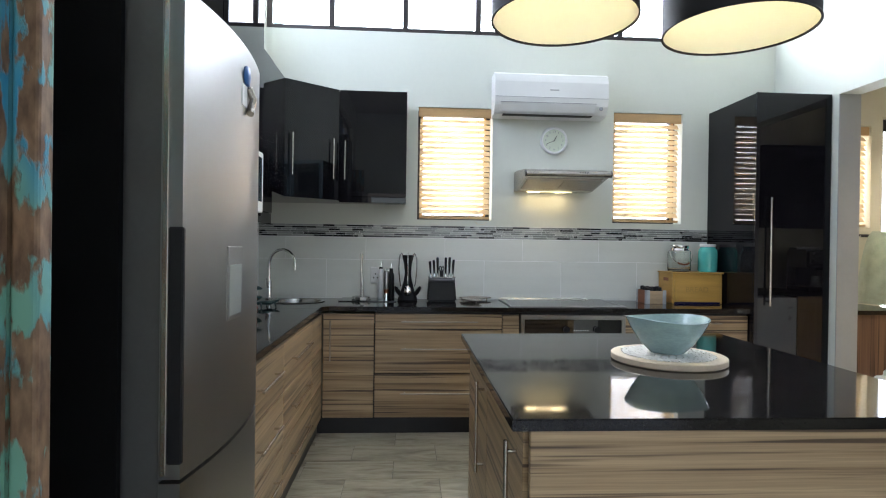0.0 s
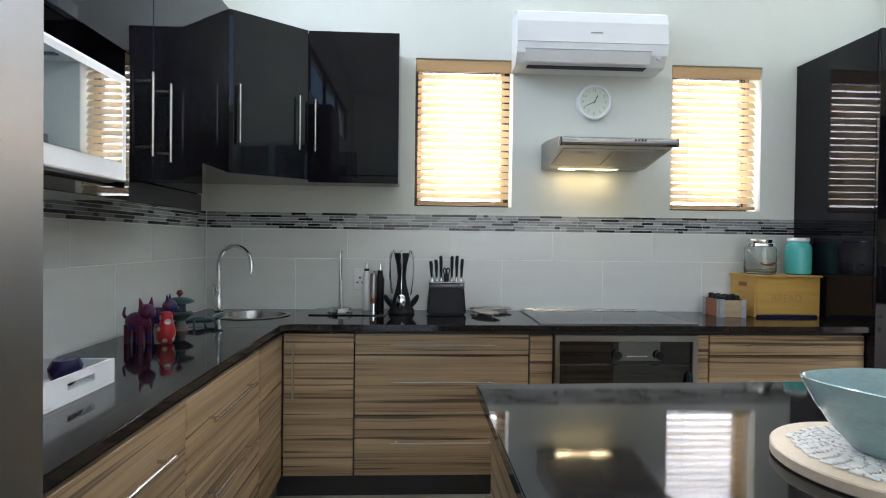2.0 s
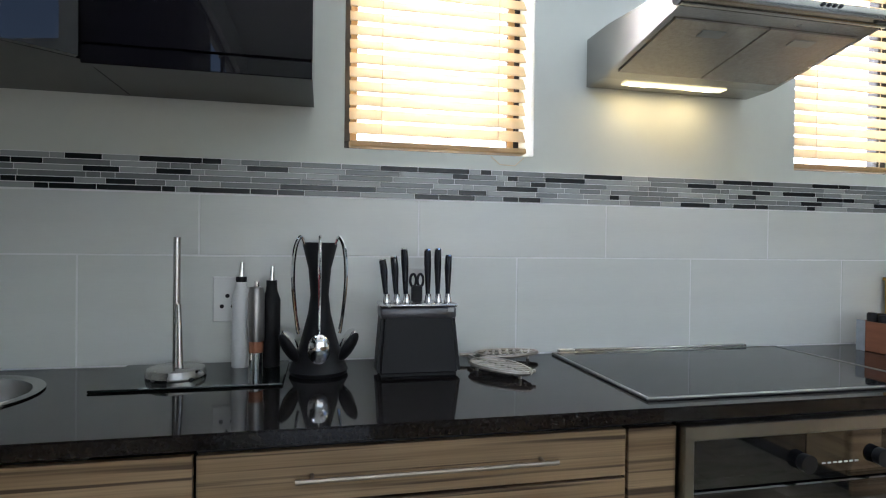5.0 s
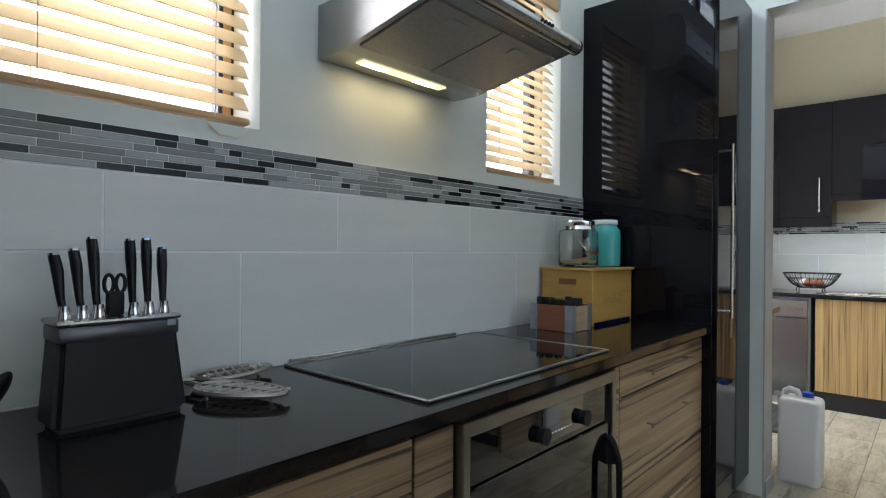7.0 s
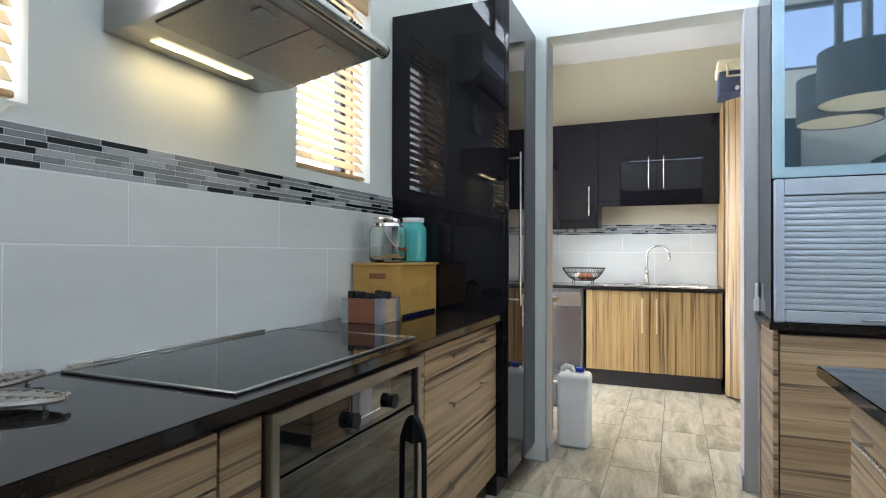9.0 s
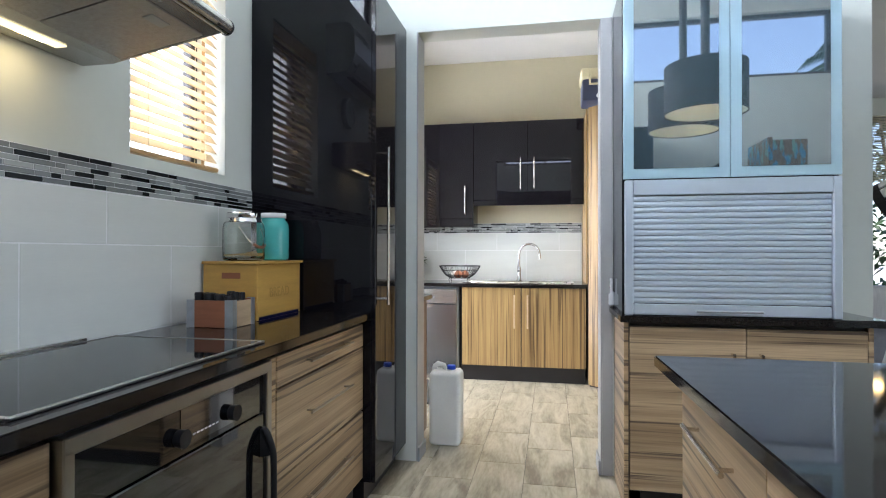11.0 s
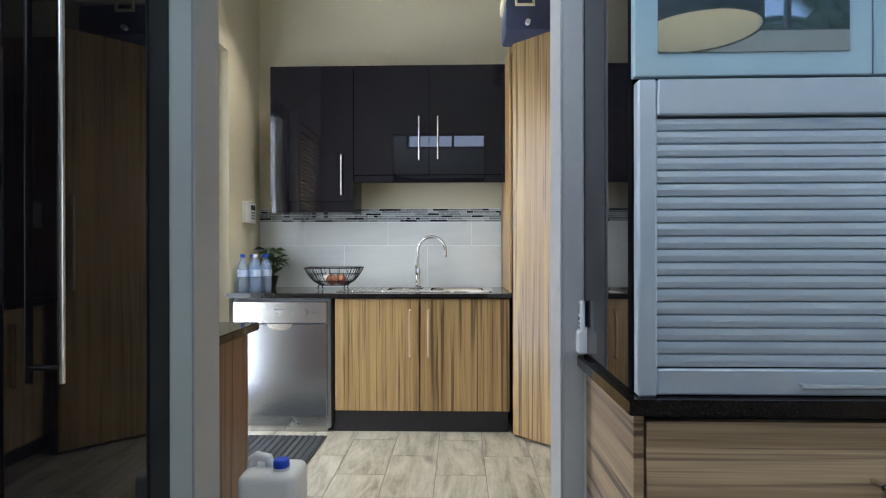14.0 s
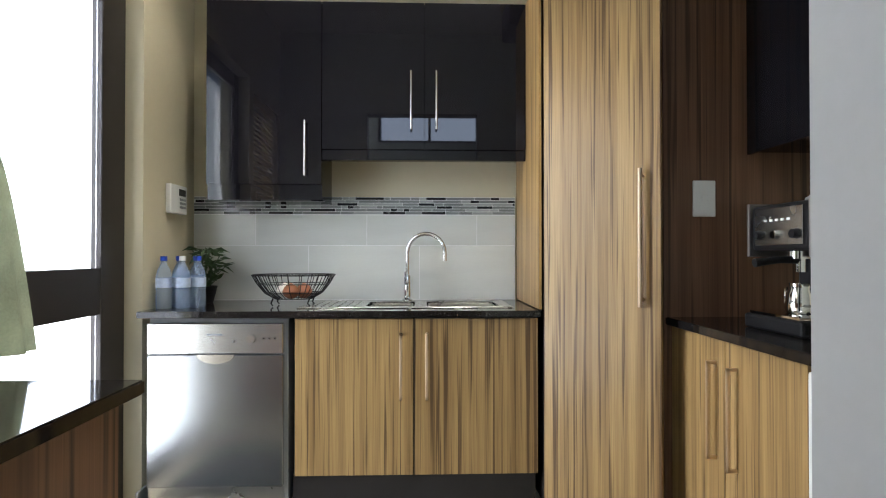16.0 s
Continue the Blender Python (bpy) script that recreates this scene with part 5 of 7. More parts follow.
jar(2.06, 4.2, 1.1475, 0.088, 0.205, "clear glass jar with a chrome neck and wooden-gripped bail", JARG, CHROME, True)
jar(2.283, 4.18, 1.1475, 0.072, 0.22, "teal glass preserving jar with a white screw lid", TEAL, WHITE, False)

# white tray and glazed figures on the left worktop
ty = thing("serving_tray", (-1.04, 2.430, Z), "white wooden tray with cut-out grips", "tray")
part("base", B(-1.19, -0.90, 2.270, 2.590, Z, Z + 0.012), WHITE, ty)
part("side", B(-1.19, -1.18, 2.270, 2.590, Z + 0.0125, Z + 0.07, 0.002), WHITE, ty)
for y in (2.270, 2.580):
    part("end", B(-1.179, -0.912, y, y + 0.01, Z + 0.0125, Z + 0.07, 0.002), WHITE, ty)
bm = bmesh.new()
for q in ((2.270, 2.370, 0.0125, 0.07), (2.490, 2.590, 0.0125, 0.07), (2.370, 2.490, 0.0125, 0.032), (2.370, 2.490, 0.05, 0.07)):
    bx(bm, -0.91, -0.90, q[0], q[1], Z + q[2], Z + q[3])
part("side", bm, WHITE, ty)
for i, (x, y, m, lab) in enumerate(((-1.08, 2.350, REDG, "red"), (-1.0, 2.340, SHELL, "white"), (-1.05, 2.430, REDG, "red"), (-0.99, 2.510, COBALT, "cobalt blue"))):
    bm = lathe(bmesh.new(), (x, y, Z + 0.0125), [(0.018, 0), (0.034, 0.02), (0.04, 0.05), (0.03, 0.072), (0.012, 0.07), (0, 0.073)], 16, 1.0, 1.25)
    solo("glazed_trinket", bm, m, (x, y, Z + 0.0125), f"small {lab} glazed trinket in the white tray", "ornament", smooth=True)


def blob(bm, c, r):
    """An egg-shaped lump of given radii."""
    bmesh.ops.create_uvsphere(bm, u_segments=16, v_segments=10, radius=1.0, matrix=Matrix.LocRotScale(c, None, r))


def animal(name, x, y, h, material, label, turn):
    """A small folk-art animal: body on four legs, raised head with pointed ears, tail."""
    bm = bmesh.new()
    blob(bm, (0, 0, h * 0.52), (h * 0.36, h * 0.22, h * 0.24))
    blob(bm, (h * 0.3, 0, h * 0.78), (h * 0.2, h * 0.19, h * 0.19))
    blob(bm, (h * 0.46, 0, h * 0.73), (h * 0.09, h * 0.1, h * 0.08))
    for sx in (-1, 1):
        for sy in (-1, 1):
            rod(bm, (sx * h * 0.22, sy * h * 0.12, 0), (sx * h * 0.2, sy * h * 0.11, h * 0.45), h * 0.07, h * 0.09, 10)
        rod(bm, (h * 0.28, sx * h * 0.12, h * 0.9), (h * 0.26, sx * h * 0.17, h * 1.12), h * 0.07, h * 0.01, 8)
    tube(bm, [(-h * 0.32, 0, h * 0.55), (-h * 0.48, 0, h * 0.66), (-h * 0.44, 0, h * 0.85)], [h * 0.05, h * 0.04, h * 0.02], 8, 3)
    bmesh.ops.transform(bm, matrix=pose(x, y, Z, 0, 0, turn), verts=bm.verts[:])
    return solo(name, bm, material, (x, y, Z), label, "ornament", smooth=True)


def speckled(name, ground, spot, scale):
    m = mat(name, ground, 0.28, var=0.2)
    n, l = m.node_tree.nodes, m.node_tree.links
    v, r, x = (n.new("ShaderNode" + k) for k in ("TexVoronoi", "ValToRGB", "Mix"))
    v.inputs["Scale"].default_value = scale
    r.color_ramp.elements[0].position, r.color_ramp.elements[1].position = 0.3, 0.34
    x.data_type = "RGBA"
    x.inputs[6].default_value, x.inputs[7].default_value = (*spot, 1), (*ground, 1)
    tc = n.new("ShaderNodeTexCoord")
    l.new(tc.outputs["Object"], v.inputs["Vector"])
    l.new(v.outputs["Distance"], r.inputs[0])
    l.new(r.outputs[0], x.inputs[0])
    l.new(x.outputs[2], n["Principled BSDF"].inputs["Base Color"])
    return m


animal("glazed_figurine", -1.13, 3.20, 0.165, speckled("painted_plum", (0.11, 0.012, 0.05), (0.02, 0.02, 0.2), 22), "plum painted animal figurine on the worktop", -25)
animal("glazed_figurine", -1.15, 3.42, 0.155, speckled("painted_cobalt", (0.03, 0.025, 0.13), (0.2, 0.05, 0.1), 24), "dark blue painted animal figurine on the worktop", 10)
bm = bmesh.new()
lathe(bm, (-1.02, 3.20, Z), [(0.02, 0), (0.032, 0.012), (0.036, 0.05), (0.03, 0.075), (0.022, 0.088), (0.026, 0.105), (0.02, 0.125), (0, 0.13)], 20)
solo("glazed_figurine", bm, speckled("painted_red_white", (0.42, 0.02, 0.025), (0.6, 0.58, 0.5), 26), (-1.02, 3.20, Z), "red and white painted figurine on the worktop", "ornament", smooth=True)
lz = thing("teal_lidded_dish", (-1.1, 3.52, Z), "dark teal tiered dish with a red heart knob", "dish")
part("foot", lathe(bmesh.new(), (-1.1, 3.52, Z), [(0.042, 0), (0.03, 0.02), (0.02, 0.045), (0.05, 0.065), (0.062, 0.078), (0.05, 0.086)], 28), speckled("painted_teal", (0.03, 0.1, 0.09), (0.3, 0.06, 0.05), 30), lz, smooth=True)
part("stem", lathe(bmesh.new(), (-1.1, 3.52, Z + 0.084), [(0.03, 0), (0.026, 0.02), (0.028, 0.04)], 20), TEALG, lz, smooth=True)
part("lid", lathe(bmesh.new(), (-1.1, 3.52, Z + 0.124), [(0.05, 0), (0.064, 0.006), (0.056, 0.016), (0.03, 0.026), (0, 0.03)], 28), TEALG, lz, smooth=True)
bm = bmesh.new()
for sy in (-1, 1):
    blob(bm, (-1.1, 3.52 + sy * 0.009, Z + 0.175), (0.008, 0.012, 0.011))
rod(bm, (-1.1, 3.52, Z + 0.152), (-1.1, 3.52, Z + 0.172), 0.002, 0.017, 12)
part("knob", bm, REDG, lz, "red heart-shaped knob", True)
bm = tube(bmesh.new(), [(-1.13, 3.60, Z + 0.02), (-1.07, 3.64, Z + 0.03), (-1.02, 3.68, Z + 0.025), (-0.98, 3.74, Z + 0.04)], [0.006, 0.014, 0.013, 0.004], 10, 5)
for px_, py_, ex, ey in ((-1.08, 3.635, -0.05, 0.03), (-1.08, 3.635, 0.02, -0.05), (-1.02, 3.68, -0.04, 0.04), (-1.02, 3.68, 0.04, -0.03)):
    tube(bm, [(px_, py_, Z + 0.025), (px_ + ex * 0.6, py_ + ey * 0.6, Z + 0.03), (px_ + ex, py_ + ey, Z + 0.004)], 0.005, 6)
solo("metal_lizard", bm, TEALG, (-1.05, 3.65, Z), "small dark metal lizard ornament on the worktop", "ornament", smooth=True)

# grey lining of the doorway
JAMB = mat("grey_jamb_paint", (0.4, 0.4, 0.39), 0.5, var=0.05, scale=3.0, bump=0.06, bscale=150)
dj = thing("doorway_lining", (3.0, 3.1, 0), "grey painted lining of the open doorway", "door frame", kind="structure")
part("jamb", B(XE0 - 0.004, XE1 + 0.002, 2.622, 2.630, 0.0, 2.44, 0.0015), JAMB, dj)
part("jamb", B(XE0 - 0.004, XE1 + 0.002, 3.632, 3.64, 0.0, 2.44, 0.0015), JAMB, dj)
part("jamb_face", B(XE0 - 0.004, XE0 - 0.0005, 2.568, 2.621, 0.0, 2.44, 0.001), JAMB, dj)

# ---- roller-shutter unit beside the doorway ----
PX = 2.50
pc = thing("shutter_base_cabinet", (2.68, 2.05, 0), "zebra-wood base cabinet with two doors beside the doorway", "cabinet")
part("body", B(PX + 0.04, XE0 - 0.002, 1.565, 2.53, 0.10, 0.868), INSIDE, pc)
part("plinth", B(PX + 0.08, XE0 - 0.01, 1.57, 2.48, 0, 0.099), DARK, pc)
part("side_panel", B(PX + 0.02, XE0 - 0.002, 2.54, 2.56, 0.0, 0.868, 0.001), ZH, pc)
part("side_panel", B(PX + 0.02, XE0 - 0.002, 1.543, 1.563, 0.0, 0.868, 0.001), ZH, pc)
for y0, y1, hy in ((1.565, 2.042, 1.985), (2.042, 2.536, 2.10)):
    d = part("door", B(PX + 0.02, PX + 0.038, y0 + 0.0015, y1 - 0.0015, 0.10, 0.848, 0.001), ZH, pc)
    strap(d, (PX + 0.02, hy, 0.45), (PX + 0.02, hy, 0.735), (-0.034, 0, 0), 0.011, HANDLE)
worktop("shutter_worktop", [(PX - 0.02, 1.50), (XE0 - 0.001, 1.50), (XE0 - 0.001, 2.585), (PX - 0.02, 2.58)], 0.869, 0.90, "polished black granite top below the roller shutter")
rs = thing("roller_shutter_cabinet", (2.68, 2.09, 0.9), "aluminium roller-shutter cabinet standing on the worktop", "cabinet")
part("body", B(PX + 0.03, XE0 - 0.002, 1.675, 2.54, Z, 1.515), GLOSS, rs)
part("side_panel", B(PX + 0.035, XE0 - 0.002, 2.556, 2.566, Z, 2.45), GLOSS, rs, "black gloss side panel")
for y0, y1 in ((1.668, 1.703), (2.52, 2.557)):
    part("stile", B(PX, PX + 0.03, y0, y1, Z, 1.515, 0.004), ALU, rs)
part("top_rail", B(PX, PX + 0.03, 1.704, 2.519, 1.445, 1.515, 0.003), ALU, rs)
me = mesh_of("slat", prism(bmesh.new(), [(0.002, 0.0004), (-0.003, 0.0022), (-0.0042, 0.0128), (-0.003, 0.0234), (0.002, 0.0253), (0.008, 0.0253), (0.008, 0.0004)], "y", -0.407, 0.407), ALU, (0, 0, 0), False)
for i in range(19):
    s = new("slat", me)
    s.parent = rs
    s.location = (PX + 0.018 - 2.68, 2.1115 - 2.09, 0.955 + i * 0.0257 - 0.9)
bt = part("bottom_rail", B(PX + 0.008, PX + 0.026, 1.706, 2.517, Z + 0.002, 0.953, 0.003), ALU, rs)
bar(bt, (PX + 0.008, 1.985, 0.925), (PX + 0.008, 2.255, 0.925), (-0.022, 0, 0), GREYP, 0.005, 0.01)
gc = thing("glass_door_cabinet", (2.68, 2.09, 1.52), "wall cabinet with two pale blue glass doors in slim frames", "cabinet")
part("body", B(PX + 0.03, XE0 - 0.002, 1.67, 2.54, 1.518, 2.45), GLOSS, gc)
for y0, y1 in ((1.668, 2.109), (2.112, 2.564)):
    d = part("door", B(PX + 0.002, PX + 0.022, y0, y1, 1.52, 2.452, 0.002), FROST, gc)
    part("pane", B(PX - 0.0005, PX + 0.0015, y0 + 0.045, y1 - 0.045, 1.565, 2.407), SMOKE, d)
rc = thing("remote_control", (2.9, 2.58, 0.9005), "white air-conditioner remote in a wall cradle", "remote")
part("cradle", prism(bmesh.new(), [(2.567, 0.912), (2.567, 0.98), (2.571, 0.98), (2.589, 0.965), (2.589, 0.912)], "x", 2.884, 2.924), WHITE, rc)
body = part("body", B(2.887, 2.921, 2.5715, 2.584, 0.925, 1.05, 0.005, 2), WHITE, rc, smooth=True)
part("screen", B(2.892, 2.916, 2.5838, 2.5852, 1.015, 1.042), mat("remote_display", (0.32, 0.36, 0.3), 0.3), body)
part("button", B(2.898, 2.91, 2.5838, 2.5858, 0.998, 1.006, 0.0006), REDG, body, "red power button")
for k in range(2):
    part("button", B(2.894, 2.914, 2.5838, 2.5854, 0.986 - 0.01 * k, 0.991 - 0.01 * k, 0.0006), GREYP, body)

# ---- scullery ----
SX = 4.99
su = thing("sink_cabinet", (SX, 3.13, 0.1), "zebra-wood sink cabinet with two doors", "cabinet")
sink_body = part("body", B(SX + 0.02, 5.598, 2.59, 3.71, 0.137, 0.868), INSIDE, su)
part("plinth", B(SX + 0.03, 5.59, 2.59, 3.72, 0, 0.136), DARK, su)
for y0, y1, hy in ((2.58, 3.16, 3.10), (3.16, 3.71, 3.22)):
    d = front_x(su, "door", y0, y1, 0.138, 0.865, SX, -0.018, ZV)
    strap(d, (SX, hy, 0.50), (SX, hy, 0.79), (-0.036, 0, 0), 0.013)
dwm = thing("dishwasher", (SX, 4.06, 0), "stainless steel dishwasher under the scullery worktop", "dishwasher")
part("body", B(SX + 0.02, 5.59, 3.74, 4.37, 0.02, 0.862), GREYP, dwm)
part("door", B(SX - 0.012, SX + 0.02, 3.757, 4.37, 0.10, 0.70, 0.004), brushed("dishwasher_steel", (0.36, 0.37, 0.38), 0.24, "z"), dwm)
cp = part("control_panel", B(SX - 0.014, SX + 0.02, 3.757, 4.37, 0.705, 0.845, 0.004), STEEL, dwm)
part("knob", rod(bmesh.new(), (SX - 0.014, 3.90, 0.775), (SX - 0.03, 3.90, 0.775), 0.022, 0.019, 24), HANDLE, dwm, smooth=True)
part("badge", B(SX - 0.0155, SX - 0.0142, 4.03, 4.10, 0.79, 0.797), GREYP, dwm)
bm = bmesh.new()
for i in range(3):
    bx(bm, SX - 0.0155, SX - 0.0142, 3.79 + i * 0.025, 3.797 + i * 0.025, 0.772, 0.779)
part("indicator", bm, BLACKP, dwm)
bm = lathe(bmesh.new(), (0, 0, 0), [(0.085, 0), (0.085, 0.004), (0, 0.004)], 32)
bmesh.ops.delete(bm, geom=[v for v in bm.verts if v.co.y > 0.001], context="VERTS")
bmesh.ops.rotate(bm, verts=bm.verts[:], matrix=Euler((radians(90), 0, radians(90))).to_matrix())
bmesh.ops.scale(bm, verts=bm.verts[:], vec=(-1, 1, 0.5))
bmesh.ops.translate(bm, verts=bm.verts[:], vec=(SX - 0.0125, 4.06, 0.703))
part("grip_recess", bm, HANDLE, dwm)
part("kickboard", B(SX + 0.01, SX + 0.03, 3.757, 4.37, 0.0, 0.097), STEEL, dwm)
scullery_top = worktop("scullery_worktop", [(SX - 0.03, 2.575), (5.60, 2.575), (5.60, 4.408), (SX - 0.03, 4.408)], 0.87, 0.90, "speckled black granite scullery worktop")
ds = thing("double_sink", (5.28, 3.1, 0.9), "stainless steel double-bowl sink and drainer set into the worktop", "sink")
rim = part("rim", B(5.08, 5.5, 2.68, 3.72, Z, Z + 0.005, 0.002), STEEL, ds)
bowls = ((2.74, 3.10), (3.16, 3.40))
carve(rim, [B(5.13, 5.42, y0, y1, 0.8, 1.0, 0.03, 3) for y0, y1 in bowls])
carve(scullery_top, [B(5.126, 5.424, y0 - 0.004, y1 + 0.004, 0.75, 1.0) for y0, y1 in bowls])
carve(sink_body, [B(5.10, 5.45, 2.70, 3.44, 0.74, 1.0)])
for y0, y1 in bowls:
    bm = B(5.13, 5.42, y0, y1, 0.76, Z + 0.004, 0.03, 3)
    bmesh.ops.delete(bm, geom=[f for f in bm.faces if f.calc_center_median().z > Z - 0.0], context="FACES")
    bmesh.ops.reverse_faces(bm, faces=bm.faces[:])
    part("bowl", bm, STEEL, ds, smooth=True)
for i in range(6):
    part("drainer_rib", B(5.14, 5.44, 3.45 + i * 0.04, 3.458 + i * 0.04, Z + 0.0055, Z + 0.009, 0.001), STEEL, ds)
swan_tap((5.47, 3.205, Z + 0.006), (-0.25, -1, 0), 0.365, 0.21, "chrome swan-neck mixer tap at the scullery sink", "scullery_tap")

for y0, y1, z0, hy, hz in ((3.64, 4.225, 1.50, 3.72, (1.56, 1.84)),):
    u = thing("wall_cabinet", (5.28, (y0 + y1) / 2, z0), "black high-gloss scullery wall cabinet, taller one", "cabinet", "scullery wall cabinets")
    part("body", B(5.30, 5.60, y0, y1, z0 - 0.06, 2.46), GLOSS, u)
    d = part("door", B(5.28, 5.298, y0 + 0.001, y1, z0 + 0.02, 2.462, 0.0015), GLOSS, u)
    bar(d, (5.28, hy, hz[0]), (5.28, hy, hz[1]), (-0.03, 0, 0))
u = thing("wall_cabinet", (5.28, 3.1, 1.69), "black high-gloss scullery wall cabinet over the sink, two doors", "cabinet", "scullery wall cabinets")
part("body", B(5.30, 5.60, 2.585, 3.638, 1.69, 2.46), GLOSS, u)
for y0, y1, hy in ((2.585, 3.11, 3.05), (3.113, 3.638, 3.18)):
    d = part("door", B(5.28, 5.298, y0, y1, 1.70, 2.462, 0.0015), GLOSS, u)
    bar(d, (5.28, hy, 1.80), (5.28, hy, 2.10), (-0.03, 0, 0))
part("light_rail", B(5.285, 5.31, 2.585, 3.638, 1.645, 1.698, 0.002), GLOSS, u)

# diagonal tall cupboard
A_, C_ = Vector((4.93, 2.57, 0)), Vector((4.55, 2.19, 0))
dg = thing("corner_larder", (4.9, 2.3, 0), "tall zebra-wood corner larder with a diagonal door", "cupboard")
t_ = (C_ - A_).normalized()
n_ = Vector((t_.y, -t_.x, 0))
n_ = n_ if n_.x < 0 else -n_
pts = [A_ + t_ * 0.004, C_, C_ - n_ * 0.02, A_ + t_ * 0.004 - n_ * 0.02]
d = part("door", prism(bmesh.new(), [(p.x, p.y) for p in pts], "z", 0.02, 2.47), ZV, dg)
h = C_ - t_ * 0.07
bar(d, (h.x, h.y, 0.95), (h.x, h.y, 1.50), n_ * 0.03, BRONZE, 0.009)
part("body", prism(bmesh.new(), [(A_.x - n_.x * 0.022, A_.y - n_.y * 0.022), (5.6, 2.57), (5.6, 1.41), (4.70, 1.41), (4.70, 2.10), (C_.x - n_.x * 0.022 + 0.12, C_.y - 0.02)], "z", 0, 2.46), INSIDE, dg)
part("side_panel", B(4.96, 5.598, 2.571, 2.583, 0.905, 2.465), ZV, dg)
# dim side of the larder: its shade is in the wood colour
part("back_panel", B(4.682, 4.698, 1.41, 2.12, 0.0, 2.46), ZSHADE, dg, "zebra-wood panel with shade put into its colour")
cl_ = thing("cool_box", (4.85, 2.45, 2.472), "navy cool box with a cream lid on top of the larder", "cool box")
part("body", B(4.70, 5.0, 2.2, 2.63, 2.4725, 2.66, 0.02, 2), NAVY, cl_, smooth=True)
part("lid", B(4.69, 5.01, 2.19, 2.64, 2.661, 2.75, 0.02, 2), CREAMP, cl_, smooth=True)
bm = tube(bmesh.new(), [(4.685, 2.47, 2.69), (4.66, 2.47, 2.69), (4.655, 2.47, 2.60), (4.655, 2.57, 2.60), (4.66, 2.57, 2.69), (4.685, 2.57, 2.69)], 0.011, 8)
part("grip", bm, CREAMP, cl_, smooth=True)
part("tap", rod(bmesh.new(), (4.70, 2.5, 2.51), (4.67, 2.5, 2.51), 0.015, seg=12), WHITE, cl_)

# coffee corner
cf = thing("coffee_cabinet", (4.2, 2.09, 0.1), "zebra-wood base cabinet with two doors under the coffee machine", "cabinet")
part("body", B(3.86, 4.678, 1.42, 2.07, 0.10, 0.868), INSIDE, cf)
part("plinth", B(3.86, 4.678, 1.42, 2.03, 0, 0.099), DARK, cf)
for x0, x1, hx in ((4.27, 4.678, 4.33), (3.86, 4.27, 4.20)):
    d = part("door", B(x0 + 0.0015, x1 - 0.0015, 2.072, 2.09, 0.105, 0.862, 0.001), ZV, cf)
    strap(d, (hx, 2.09, 0.45), (hx, 2.09, 0.78), (0, 0.03, 0))
worktop("coffee_worktop", [(3.2, 1.42), (4.68, 1.42), (4.68, 2.115), (3.2, 2.115)], 0.869, 0.90, "polished black granite top under the coffee machine")
wa = thing("white_appliance", (3.56, 1.8, 0), "white front-loading appliance under the worktop", "appliance")
part("body", B(3.24, 3.85, 1.45, 2.10, 0.01, 0.85, 0.008, 2), WHITE, wa)
part("panel_slot", B(3.76, 3.80, 2.1005, 2.104, 0.74, 0.755), GREYP, wa)
part("panel_slot", B(3.76, 3.79, 2.1005, 2.104, 0.62, 0.66), GREYP, wa)
cm = thing("coffee_machine", (4.200, 1.78, Z), "black and steel coffee machine with a steel jug", "coffee machine")
part("base", B(4.070, 4.380, 1.62, 1.96, Z, Z + 0.05, 0.01, 2), BLACKP, cm)
part("back", B(4.070, 4.380, 1.62, 1.76, Z + 0.05, 1.33, 0.01, 2), BLACKP, cm)
part("head", B(4.070, 4.380, 1.76, 1.93, 1.17, 1.33, 0.015, 2), BLACKP, cm)
part("side_trim", B(4.055, 4.069, 1.66, 1.94, 1.15, 1.34, 0.003), STEELV, cm)
part("side_trim", B(4.381, 4.395, 1.66, 1.94, 1.15, 1.34, 0.003), STEELV, cm)
bm = bmesh.new()
for i in range(5):
    bx(bm, 4.160 + i * 0.03, 4.174 + i * 0.03, 1.9362, 1.938, 1.27, 1.278)
part("button", bm, WHITE, cm)
part("front_panel", B(4.10, 4.35, 1.9305, 1.936, 1.19, 1.315, 0.002), STEEL, cm, "brushed steel control face")
for x in (4.13, 4.225, 4.32):
    part("dial", rod(bmesh.new(), (x, 1.936, 1.225), (x, 1.952, 1.225), 0.017, 0.014, 20), BLACKP if x != 4.225 else CHROME, cm, smooth=True)
part("brew_head", rod(bmesh.new(), (4.23, 1.85, 1.17), (4.23, 1.85, 1.145), 0.042, seg=24), CHROME, cm, smooth=True)
part("filter_holder", tube(bmesh.new(), [(4.23, 1.86, 1.14), (4.23, 1.93, 1.14), (4.23, 2.01, 1.13)], [0.014, 0.012, 0.015], 10, 3), BLACKP, cm, smooth=True)
part("tank", B(4.09, 4.36, 1.625, 1.75, 1.331, 1.365, 0.008, 2), GREYP, cm)
part("drip_tray", B(4.090, 4.360, 1.77, 1.95, Z + 0.0505, Z + 0.062, 0.002), CHROME, cm)
part("spout", rod(bmesh.new(), (4.230, 1.85, 1.17), (4.230, 1.85, 1.1), 0.02), CHROME, cm, smooth=True)
mj = thing("milk_jug", (4.230, 1.85, Z + 0.063), "small stainless steel milk jug on the drip tray", "jug")
part("body", lathe(bmesh.new(), (4.230, 1.85, Z + 0.063), [(0.045, 0), (0.05, 0.01), (0.045, 0.06), (0.038, 0.08), (0.042, 0.1)], 24), CHROME, mj, smooth=True)
